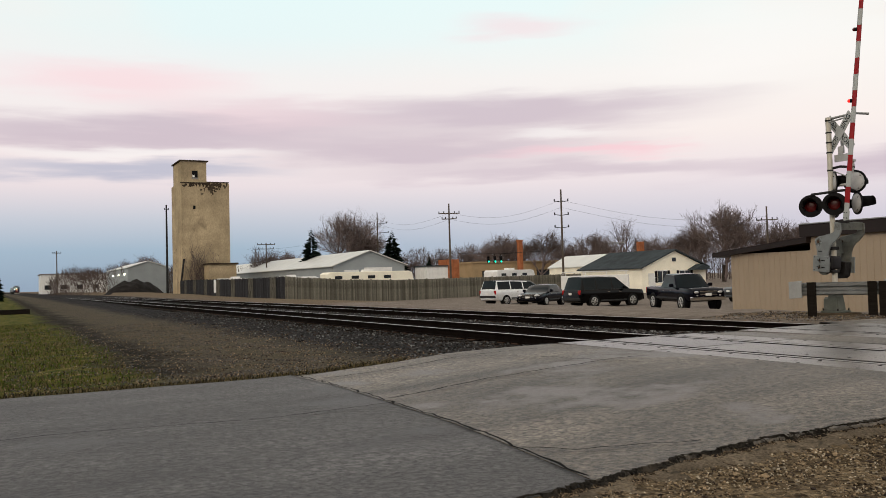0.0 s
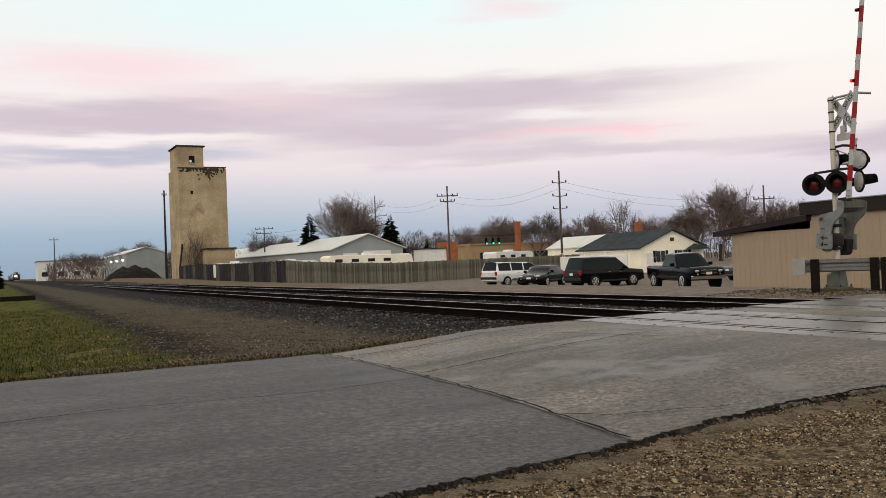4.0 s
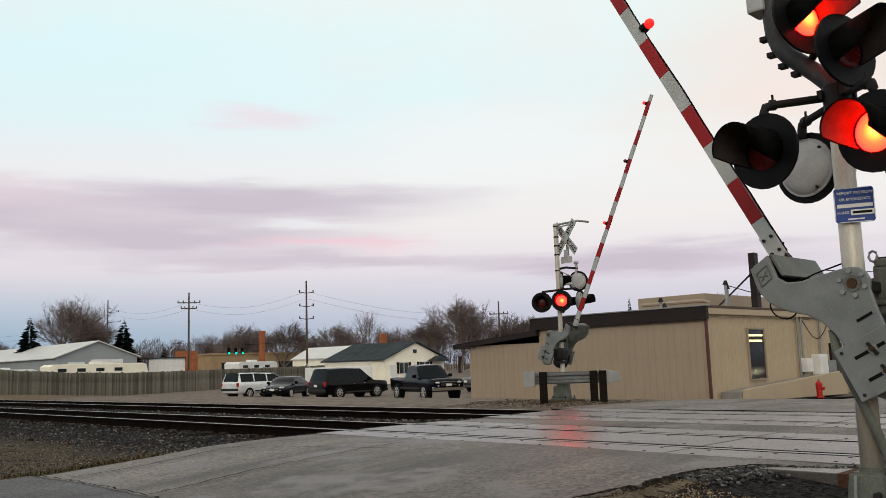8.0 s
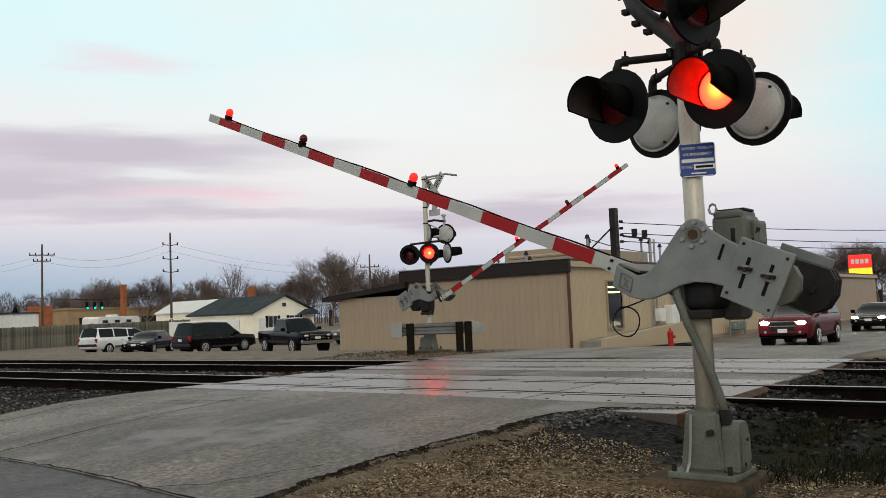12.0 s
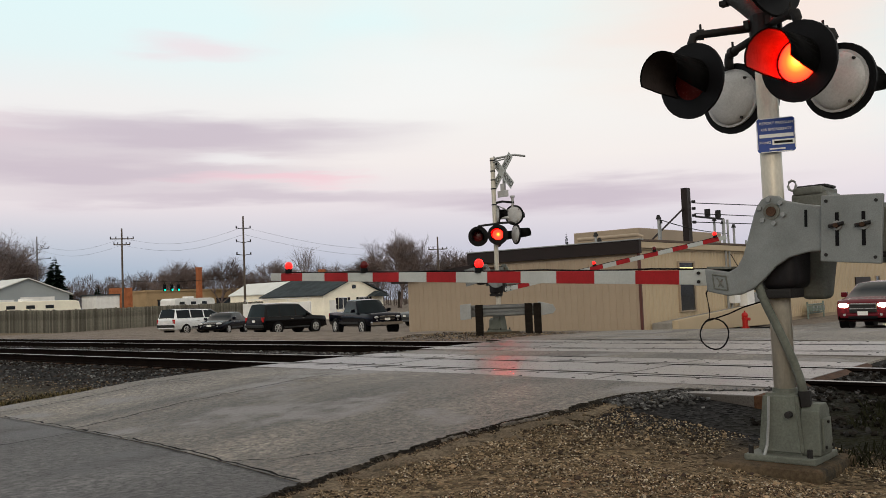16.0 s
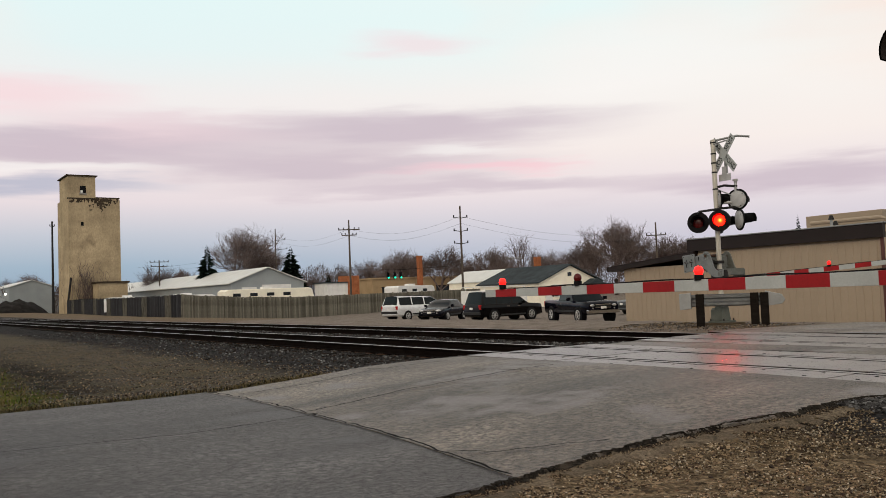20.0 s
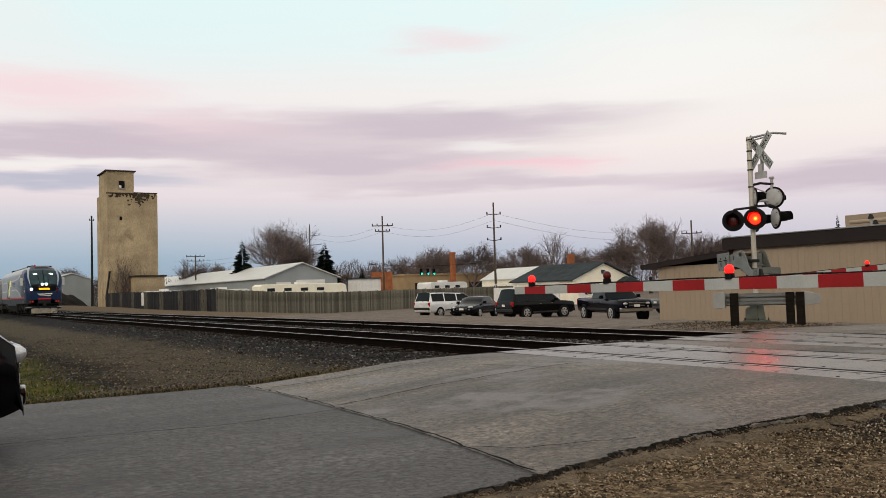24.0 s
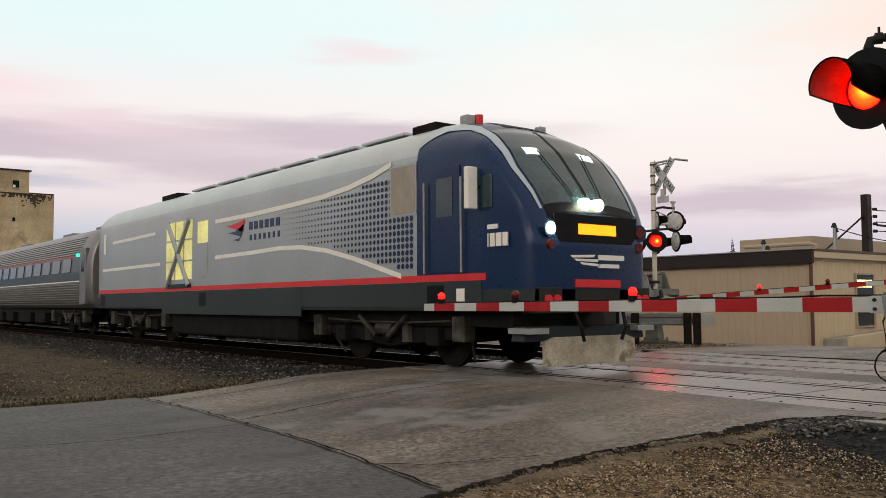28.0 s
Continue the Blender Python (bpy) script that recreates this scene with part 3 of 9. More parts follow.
# concrete crossing panels on both sides of each rail
PANEL = material("crossing_panel_concrete", (0.105, 0.093, 0.083), 0.3, 0, 0.22, 1.0, 60, 0.04, spec=0.4, fvar=0.18, mid=((5, 1.2, 3), 0.22), obj=0.16, wear=(0.06, 0.055, 0.052), wear_at=0.56, wear_scale=1.6)
EDGE_WOOD = material("brown_edge_timber", (0.085, 0.045, 0.026), 0.8, 0, 0.3, 3, 40, 0.3, stretch=(1, 6, 6))
RUBBER = material("flangeway_rubber", (0.006, 0.006, 0.006), 0.9, 0, 0.2, 3, 40, 0.1)


def make_crossing():
    t = thing("level_crossing", pose(0, 0, 0), "level crossing of grey concrete panels around the rails", "level crossing", kind="structure")
    for xa, xb in ((RAILS_X[0], RAILS_X[1]), (RAILS_X[2], RAILS_X[3])):
        for x0, x1 in ((xa - 0.72, xa - 0.11), (xa + 0.17, xb - 0.17), (xb + 0.11, xb + 0.74)):
            bm = abox(x0, x1, 0, 2.16, RAIL_Z - 0.14, RAIL_Z - 0.003, 0.008)
            me = mesh_of(bm, "panel", PANEL)
            for i in range(4):
                p = share("panel", me, t, pose(0, 3.25 + i * 2.175, 0.004 * (i % 2)))
                if x1 - x0 > 0.5:
                    bm = bmesh.new()
                    for px in (x0 + 0.12, x1 - 0.12):
                        for py in (0.3, 1.08, 1.86):
                            rod(bm, (px, py, RAIL_Z - 0.01), (px, py, RAIL_Z + 0.001), 0.022, n=8)
                    part("lag_bolt", bm, RUBBER, p)
        for x0, x1 in ((xa - 0.108, xa - 0.045), (xa + 0.1, xa + 0.168), (xb - 0.168, xb - 0.1), (xb + 0.045, xb + 0.108)):
            part("rubber_seal", abox(x0, x1, 3.25, 11.95, RAIL_Z - 0.12, RAIL_Z - 0.005, 0.006), RUBBER, t, "black rubber seal beside the rail")
        for x in (xa, xb):
            part("flangeway", abox(x - 0.05 if x == xb else x + 0.04, x + 0.1 if x == xa else x - 0.04, 3.25, 11.95, RAIL_Z - 0.12, RAIL_Z - 0.045), RUBBER, t)
        if xa == RAILS_X[0]:
            ap = part("apron_panel", abox(7.98, xa - 0.725, 3.27, 4.5, RAIL_Z - 0.2, RAIL_Z - 0.022, 0.01), PANEL, t, "concrete apron panel at the end of the crossing")
            part("edge_timber", abox(7.96, xa - 0.5, 3.17, 3.265, RAIL_Z - 0.22, RAIL_Z - 0.02, 0.01), EDGE_WOOD, ap, "brown edge timber")
        # sloped steel ends of the panels
        for y, s in ((3.25, -1), (11.95, 1)):
            for x0, x1 in ((xa - 0.72, xa - 0.06), (xa + 0.11, xb - 0.11), (xb + 0.06, xb + 0.74)):
                bm = bmesh.new()
                v = [bm.verts.new(p) for p in ((x0, y, RAIL_Z - 0.01), (x1, y, RAIL_Z - 0.01), (x1, y + 0.28 * s, RAIL_Z - 0.14), (x0, y + 0.28 * s, RAIL_Z - 0.14),
                                               (x0, y, RAIL_Z - 0.15), (x1, y, RAIL_Z - 0.15), (x1, y + 0.28 * s, RAIL_Z - 0.16), (x0, y + 0.28 * s, RAIL_Z - 0.16))]
                for f in ((0, 1, 2, 3), (4, 5, 6, 7), (0, 1, 5, 4), (1, 2, 6, 5), (2, 3, 7, 6), (3, 0, 4, 7)):
                    bm.faces.new([v[i] for i in f])
                bmesh.ops.recalc_face_normals(bm, faces=bm.faces[:])
                part("end_plate", bm, RUST, t)
    return t


make_crossing()


def stones(name, count, region, size, mats, seed, label, flat=0.7):
    """Loose stones strewn over a region, one mesh."""
    rnd = random.Random(seed)
    vs, fs, mi = [], [], []
    ico = [(0, 0, 1), (0.9, 0, 0.2), (0.3, 0.85, 0.25), (-0.7, 0.5, 0.2), (-0.7, -0.5, 0.25), (0.3, -0.85, 0.2), (0, 0, -0.5)]
    tri = [(0, 1, 2), (0, 2, 3), (0, 3, 4), (0, 4, 5), (0, 5, 1), (6, 2, 1), (6, 3, 2), (6, 4, 3), (6, 5, 4), (6, 1, 5)]
    made = 0
    while made < count:
        p = region(rnd)
        if p is None:
            continue
        x, y, z = p
        s = size * rnd.uniform(0.5, 1.25)
        e = Euler((rnd.uniform(0, 6), rnd.uniform(0, 6), rnd.uniform(0, 6))).to_matrix()
        b = len(vs)
        k = rnd.randrange(len(mats))
        for v in ico:
            q = e @ Vector((v[0] * rnd.uniform(0.75, 1.2), v[1] * rnd.uniform(0.7, 1.1), v[2] * rnd.uniform(0.6, 1.0)))
            vs.append((x + q.x * s, y + q.y * s, z + q.z * s * flat + s * 0.12))
        fs += [tuple(b + i for i in f) for f in tri]
        mi += [k] * len(tri)
        made += 1
    me = bpy.data.meshes.new(name)
    me.from_pydata(vs, [], fs)
    for m in mats:
        me.materials.append(m)
    me.polygons.foreach_set("material_index", mi)
    return tagged(new(name, me), label, "stones", kind="stuff")


ST1 = material("ballast_stone", (0.04, 0.039, 0.039), 0.85, 0, 0.3, 8, 60, 0.3, island=0.7)
ST2 = material("ballast_stone_brown", (0.042, 0.032, 0.026), 0.85, 0, 0.3, 8, 60, 0.3, island=0.7)
ST3 = material("pale_gravel", (0.33, 0.285, 0.215), 0.85, 0, 0.3, 8, 60, 0.3, island=0.6)
ST5 = material("grey_rock", (0.12, 0.12, 0.118), 0.85, 0, 0.3, 8, 60, 0.3, island=0.6)
ST6 = material("dark_grit", (0.016, 0.014, 0.012), 0.9, 0, 0.3, 8, 60, 0.3, island=0.6)
ST4 = material("tan_gravel", (0.188, 0.14, 0.087), 0.85, 0, 0.3, 8, 60, 0.3, island=0.75)


def region_left(rnd):
    y = 12.2 + 34 * rnd.random() ** 1.7
    x = rnd.uniform(6.3, 12.9)
    if x < 8.2 and rnd.random() > (x - 6.0) / 2.2:
        return None
    z = rough_land(x, y)
    if 8.1 < x < 11.3:
        z += 0.02 * rnd.random()
    return x, y, z


def region_right(rnd):
    y = 3.1 - 14 * rnd.random() ** 1.4
    x = rnd.uniform(7.3, 16.6)
    return x, y, rough_land(x, y) + 0.012


def region_edge(rnd):
    # loose rock along the end of the panels by the near mast
    x = rnd.uniform(7.1, 9.0)
    y = south_edge(x) - 0.05 - abs(rnd.gauss(0, 0.22))
    return x, y, rough_land(x, y) + 0.01


def region_gravel(rnd):
    x = rnd.uniform(1.4, 7.0)
    y = rnd.uniform(0.2, 5.0)
    if x + y < 4.6 or y > south_edge(x) - 0.2 - 0.25 * rnd.random():
        return None
    return x, y, rough_land(x, y) + 0.002


def region_shoulder(rnd):
    y = 12.35 + 22 * rnd.random() ** 2
    x = rnd.uniform(0.5, 7.2)
    return x, y, rough_land(x, y) + 0.002


def region_kerb(rnd):
    # dark grit along the ragged edge of the asphalt
    x = rnd.uniform(1.0, 8.2)
    e = south_edge(x)
    y = e - 0.08 - 0.13 * abs(rnd.gauss(0, 1)) + 0.05 * rnd.random()
    return x, y, max(rough_land(x, y), road_z(x) + 0.004 if y > e else -1)


stones("ballast", 15000, region_left, 0.04, [ST1, ST1, ST2, ST1, ST5], 11, "dark crushed stone ballast beside the track")
stones("ballast", 7000, region_right, 0.042, [ST6, ST6, ST1], 12, "dark crushed stone ballast between rails and ties")
stones("ballast", 1000, region_edge, 0.034, [ST1, ST1, ST5], 13, "loose grey rock at the end of the crossing panels")
stones("gravel", 34000, region_gravel, 0.0115, [ST3, ST4, ST4, ST4, ST2], 14, "tan and pale gravel on the road shoulder")
stones("gravel", 500, region_gravel, 0.03, [ST4, ST4, ST2], 15, "larger pebbles on the gravel shoulder")
stones("gravel", 20000, region_shoulder, 0.018, [ST4, ST2, ST2, ST5, ST1, ST4], 16, "brown gravel between the road and the ballast")
def edge_strip(name, near, far, mat, dz, seed, label, rag=0.05):
    """A ragged ribbon of soil that follows the broken edge of the asphalt."""
    vs, fs = [], []
    xs = spread(-3.0, 8.2, 900)
    for x in xs:
        e = south_edge(x)
        grow = 0.5 + 0.9 * abs(noise.noise((x * 1.7, seed, 9))) + 0.5 * noise.noise((x * 6.3, seed, 4))
        a = e - near + rag * (noise.noise((x * 3.1, seed, 0)) + 0.8 * noise.noise((x * 14.0, seed, 2)) + 0.7 * noise.noise((x * 41.0, seed, 2)))
        b = a - max(0.0, (far - near) * grow + rag * (0.8 * noise.noise((x * 9.0, seed, 7)) + 0.9 * noise.noise((x * 37.0, seed, 7))))
        for k in range(5):
            y = a + (b - a) * k / 4
            z = max(rough_land(x, y), road_z(x) + 0.004 if y > e - 0.04 else -1)
            vs.append((x, y, z + dz * (1 if 0 < k < 4 else 0.1) + 0.008 * noise.noise((x * 17, y * 17, 1)) + 0.005 * noise.noise((x * 53, y * 53, 1))))
    for i in range(len(xs) - 1):
        for k in range(4):
            fs.append((i * 5 + k, i * 5 + k + 1, i * 5 + k + 6, i * 5 + k + 5))
    me = bpy.data.meshes.new(name)
    me.from_pydata(vs, [], fs)
    me.materials.append(mat)
    me.polygons.foreach_set("use_smooth", [True] * len(fs))
    return tagged(new(name, me), label, "soil", kind="structure")


edge_strip("packed_earth", 0.12, 0.42, material("packed_grey_earth", (0.125, 0.1, 0.07), 0.9, 0, 0.3, 3, 40, 0.6, fvar=0.5, wear=(0.05, 0.042, 0.03), wear_at=0.56, wear_scale=4), 0.01, 3.3, "packed grey earth beside the asphalt edge", 0.1)
edge_strip("dark_soil", 0.0, 0.085, material("dark_edge_soil", (0.021, 0.0185, 0.015), 0.95, 0, 0.5, 6, 60, 0.8, fvar=0.8, wear=(0.06, 0.05, 0.038), wear_at=0.55, wear_scale=5), 0.008, 8.1, "dark soil in the broken edge of the asphalt", 0.06)


def region_far_foot(rnd):
    x, y = rnd.gauss(18.6, 0.8), rnd.uniform(12.9, 17.6)
    return (x, y, rough_land(x, y) + 0.01 + 0.05 * max(0.0, noise.noise((x * 1.3, y * 1.3, 6)))) if 17.0 < x < 20.4 else None


stones("gravel", 5000, region_far_foot, 0.024, [ST4, ST4, ST5, ST2, ST2], 17, "heaped pale gravel at the foot of the far signal")
stones("grit", 22000, region_kerb, 0.0075, [ST6, ST6, ST2, ST4, ST4], 18, "dark grit along the edge of the asphalt")


def grass_blades(name, count, region, h, mats, seed, label):
    rnd = random.Random(seed)
    vs, fs, mi = [], [], []
    n = 0
    while n < count:
        p = region(rnd)
        if p is None:
            continue
        n += 1
        x, y, z = p
        a, lean = rnd.uniform(0, math.tau), rnd.uniform(0.1, 0.9)
        hh = h * rnd.uniform(0.4, 1.2)
        dx, dy = math.cos(a) * 0.006, math.sin(a) * 0.006
        lx, ly = -math.sin(a) * lean * hh, math.cos(a) * lean * hh
        b = len(vs)
        vs += [(x - dx, y - dy, z), (x + dx, y + dy, z), (x + lx * 0.5 + dx * 0.7, y + ly * 0.5 + dy * 0.7, z + hh * 0.7), (x + lx, y + ly, z + hh)]
        fs += [(b, b + 1, b + 2), (b, b + 2, b + 3)]
        k = rnd.randrange(len(mats))
        mi += [k, k]
    me = bpy.data.meshes.new(name)
    me.from_pydata(vs, [], fs)
    for m in mats:
        me.materials.append(m)
    me.polygons.foreach_set("material_index", mi)
    return tagged(new(name, me), label, "grass", kind="stuff")


G1 = material("green_grass", (0.06, 0.085, 0.01), 0.8, 0, 0.3, 3, 20, 0, island=0.4)
G2 = material("dry_grass", (0.12, 0.095, 0.045), 0.85, 0, 0.3, 3, 20, 0, island=0.4)
G3 = material("dark_weeds", (0.018, 0.019, 0.01), 0.85, 0, 0.3, 3, 20, 0, island=0.4)


def region_grass(rnd):
    y = 12.3 + 26 * rnd.random() ** 1.6
    x = rnd.uniform(-5, 2.7)
    if noise.noise((x * 0.6, y * 0.6, 4)) < -0.25 or (x > 1.3 and rnd.random() > (2.7 - x) / 1.4):
        return None
    return x, y, rough_land(x, y)


def region_weeds(rnd):
    x, y = rnd.uniform(6.6, 9.0), rnd.uniform(-4, 2.4)
    if noise.noise((x * 1.1, y * 1.1, 9)) < 0.02:
        return None
    return x, y, rough_land(x, y)


def region_rim(rnd):
    x = rnd.uniform(-3, 6)
    return x, 12.25 + abs(rnd.gauss(0, 0.12)), rough_land(x, 12.3)


grass_blades("grass", 30000, region_grass, 0.07, [G1, G1, G2, G2, G3], 21, "short green and straw-coloured winter grass")
grass_blades("weeds", 6000, region_weeds, 0.09, [G3, G3, G3], 22, "dark matted weeds beside the signal base")
grass_blades("grass", 3000, region_rim, 0.06, [G3, G2], 23, "dry grass along the edge of the asphalt")

# bearing, distance, height, kind, width
TREE_PLAN = [(21.0, 152, 15.5, 0, 1.1), (22.2, 158, 12.5, 2, 1.0), (16.1, 175, 10.0, 1, 1.0), (17.2, 185, 9.0, 0, 1.0), (8.8, 230, 10.5, 2, 1.2), (7.6, 240, 9.5, 1, 1.2),
             (28.8, 180, 9.6, 1, 0.9), (30.4, 170, 9.4, 0, 0.9), (31.5, 165, 10.6, 2, 1.0), (33.9, 165, 11.4, 2, 1.1), (33.0, 175, 10.8, 1, 1.0), (37.1, 160, 10.2, 0, 1.0), (35.7, 175, 9.0, 1, 1.0),
             (39.6, 130, 11.2, 3, 0.9), (41.6, 165, 9.6, 1, 1.1), (43.1, 160, 11.0, 2, 1.0), (44.3, 170, 10.2, 0, 1.0), (45.5, 140, 12.8, 0, 1.1), (46.6, 150, 10.5, 2, 1.0), (47.6, 150, 9.5, 1, 1.1), (49.4, 150, 10.6, 2, 1.1),
             (50.6, 150, 10.0, 0, 1.1), (51.8, 150, 9.6, 1, 1.1), (53.4, 150, 9.8, 2, 1.2), (55, 150, 9.4, 0, 1.2), (58.5, 150, 10.2, 1, 1.2), (61.7, 110, 9.6, 2, 1.0), (60.4, 130, 9.5, 0, 1.1), (64, 140, 10, 1, 1.2),
             (78.4, 150, 10.4, 2, 1.5), (79.8, 150, 10.8, 0, 1.4), (81.4, 150, 10.4, 1, 1.4), (76.6, 170, 9.0, 2, 1.3), (73.0, 170, 8.2, 0, 1.3), (70.5, 170, 8.4, 1, 1.3), (83, 150, 10, 2, 1.4),
             (27.2, 200, 8.0, 0, 1.0), (25.6, 200, 8.0, 1, 1.0), (42.4, 190, 9.6, 3, 1.2), (38.2, 190, 9.2, 2, 1.2), (5.5, 300, 9, 0, 1.4), (10.2, 250, 9.0, 1, 1.2)]
CONIFER_PLAN = [(18.9, 146, 10.6, 0, 1.2), (24.2, 143, 9.8, 1, 1.15), (75.2, 145, 9.2, 1, 1.1), (56.7, 130, 10.4, 0, 0.5), (-0.2, 120, 7.6, 1, 0.8), (-1.5, 128, 7.2, 0, 1.0), (-2.6, 140, 8.0, 1, 1.0), (26.6, 170, 6.2, 0, 1.0)]


# ---- the tan building beside the street ----
def siding_panel(width, height, ribs, out=0.02):
    """One sheet of ribbed metal siding standing on z=0, its face towards -y."""
    bm = bmesh.new()
    box(bm, 0, width - 0.004, -0.012, 0, 0, height)
    for i in range(ribs):
        x = (i + 0.5) * width / ribs
        a = [(x - 0.03, -0.0115), (x - 0.014, -0.012 - out), (x + 0.014, -0.012 - out), (x + 0.03, -0.0115)]
        lo = [bm.verts.new((px, py, 0.002)) for px, py in a]
        hi = [bm.verts.new((px, py, height - 0.002)) for px, py in a]
        for k in range(3):
            bm.faces.new((lo[k], lo[k + 1], hi[k + 1], hi[k]))
    return bm


def clad(parent, length, height, m, mat, skip=(), ribs=3, pw=0.9):
    n = max(1, round(length / pw))
    me = mesh_of(siding_panel(length / n, height, ribs), "siding_panel", mat)
    for i in range(n):
        if i not in skip:
            share("siding_panel", me, parent, m @ pose(i * length / n, 0, 0))


def make_building():
    b = thing("commercial_building", pose(0, 0, 0), "low tan metal-sided building with dark brown roof edges", "building")
    core = bmesh.new()
    box(core, 30.02, 90, 16.52, 24.6, -1.2, 3.1)
    part("wall", core, SIDING, b)
    part("wall", abox(30.02, 44, 24.6, 28.88, -1.2, 2.05), SIDING, b)
    face = Matrix.Rotation(radians(-90), 4, "Z")
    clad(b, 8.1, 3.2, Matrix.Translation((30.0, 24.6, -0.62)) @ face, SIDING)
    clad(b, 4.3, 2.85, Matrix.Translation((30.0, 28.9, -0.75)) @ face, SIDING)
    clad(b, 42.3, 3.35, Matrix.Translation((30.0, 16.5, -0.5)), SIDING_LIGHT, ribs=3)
    # sloped lean-to roof and its fascia
    bm = bmesh.new()
    v = [bm.verts.new(p) for p in ((29.7, 24.55, 2.66), (45, 24.55, 2.66), (45, 29.75, 2.2), (29.7, 29.75, 2.2), (29.7, 24.55, 2.42), (45, 24.55, 2.42), (45, 29.75, 1.98), (29.7, 29.75, 1.98))]
    for f in ((0, 1, 2, 3), (4, 5, 6, 7), (0, 1, 5, 4), (1, 2, 6, 5), (2, 3, 7, 6), (3, 0, 4, 7)):
        bm.faces.new([v[i] for i in f])
    bmesh.ops.recalc_face_normals(bm, faces=bm.faces[:])
    part("lean_to_roof", bm, BROWN, b, "dark brown lean-to roof")
    part("roof", abox(30.1, 90, 16.6, 24.7, 3.1, 3.16), ROOF_GREY, b, "flat grey roof")
    part("fascia", abox(29.8, 29.98, 16.3, 24.95, 2.66, 3.16, 0.01), BROWN, b, "deep dark brown fascia")
    part("roof_edge", abox(29.76, 30.1, 16.26, 24.98, 3.165, 3.21, 0.01), STEEL, b, "pale metal roof edge")
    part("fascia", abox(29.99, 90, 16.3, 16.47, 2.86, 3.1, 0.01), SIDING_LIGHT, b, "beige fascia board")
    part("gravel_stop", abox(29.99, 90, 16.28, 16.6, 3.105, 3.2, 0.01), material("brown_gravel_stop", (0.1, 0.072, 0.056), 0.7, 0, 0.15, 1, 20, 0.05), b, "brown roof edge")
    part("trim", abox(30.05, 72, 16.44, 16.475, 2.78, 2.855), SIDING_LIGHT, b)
    part("downspout", abox(29.88, 29.985, 16.36, 16.46, -0.4, 2.85, 0.01), material("maroon_downspout", (0.09, 0.035, 0.03), 0.5, 0, 0.15, 2, 30, 0.05), b, "dark maroon downspout at the corner")

    def window(x0, x1, z0, z1, lit=False):
        w = new("window")
        w.parent = b
        fr = bmesh.new()
        for a in ((x0 - 0.06, x0, z0 - 0.06, z1 + 0.06), (x1, x1 + 0.06, z0 - 0.06, z1 + 0.06), (x0, x1, z0 - 0.06, z0), (x0, x1, z1, z1 + 0.06)):
            box(fr, a[0], a[1], 16.40, 16.49, a[2], a[3])
        part("frame", fr, SIDING, w)
        part("pane", abox(x0, x1, 16.455, 16.475, z0, z1), GLASS, w)
        if lit:
            part("lamp_strip", abox(x0 + 0.1, x1 - 0.1, 16.44, 16.453, z1 - 0.28, z1 - 0.2), material("window_lamp", (0.8, 0.7, 0.3), 0.5, emit=(1, 0.85, 0.35), power=1.6), w, "lit ceiling lamp seen through the glass")
            part("lamp_strip", abox(x0 + 0.1, x1 - 0.15, 16.44, 16.453, z1 - 0.5, z1 - 0.42), bpy.data.materials["window_lamp"], w)

    window(33.3, 34.7, 0.3, 2.3, True)
    window(61.6, 62.5, 0.3, 1.5)
    window(69.7, 71.4, 0.3, 2.65)
    dr = new("door")
    dr.parent = b
    part("leaf", abox(41.6, 42.6, 16.40, 16.48, -0.55, 1.6), material("dark_red_door", (0.055, 0.02, 0.018), 0.5), dr, "dark reddish door")
    part("frame", abox(41.45, 41.6, 16.38, 16.49, -0.55, 1.7), BROWN, dr)
    part("frame", abox(42.6, 42.75, 16.38, 16.49, -0.55, 1.7), BROWN, dr)
    part("garage_door", abox(57.2, 60.3, 16.40, 16.48, -0.7, 1.5), BROWN, b, "dark garage opening")
    # conduits, meter boxes and cables on the side wall
    part("meter_box", abox(38.1, 38.75, 16.15, 16.45, 0.45, 1.05, 0.02), WHITE_PAINT, b, "white electric meter box")
    part("cabinet", abox(39.3, 40.15, 16.05, 16.45, -0.2, 1.2, 0.02), WHITE_PAINT, b, "tall white electric cabinet")
    part("cabinet", abox(40.35, 41.2, 16.1, 16.45, -0.2, 0.9, 0.02), STEEL, b, "grey electric panel")
    part("vent_box", abox(37.1, 38.9, 15.95, 16.45, -0.35, -0.05, 0.02), SIDING, b)
    for x in (37.9, 38.3, 40.3):
        part("conduit", arod((x, 16.37, 0.2), (x, 16.37, 4.3 if x != 40.3 else 3.4), 0.05, n=8), STEEL, b)
    part("cable", atube([(38.3, 16.3, 2.7)] + [(38.3 + 0.45 * i, 16.28, 2.7 - 0.75 * math.sin(i / 6 * math.pi) - 0.02 * i) for i in range(1, 7)], 0.02, 6), BLACK, b)
    # roof gear
    part("roof_house", abox(37.5, 47, 20.5, 24.2, 3.16, 4.25, 0.03), SIDING, b, "tan raised roof section")
    part("roof_pipe", atube([(36.8, 19.9, 3.2), (36.8, 19.9, 3.75), (36.8, 20.2, 3.85), (36.8, 23.5, 3.85)], 0.09, 8), SIDING, b)
    for x, y, h in ((34.0, 17.6, 1.15), (34.5, 17.8, 1.0), (41, 18.2, 1.4), (42, 18.2, 1.3), (42.6, 17.9, 1.1), (33.4, 20.4, 0.6), (35.5, 21.5, 0.5)):
        part("roof_pipe", arod((x, y, 3.1), (x, y, 3.16 + h), 0.06, n=8), STEEL, b)
        part("roof_cap", arod((x, y, 3.1 + h), (x, y, 3.28 + h), 0.13, 0.06, n=8), DARK_IRON, b)
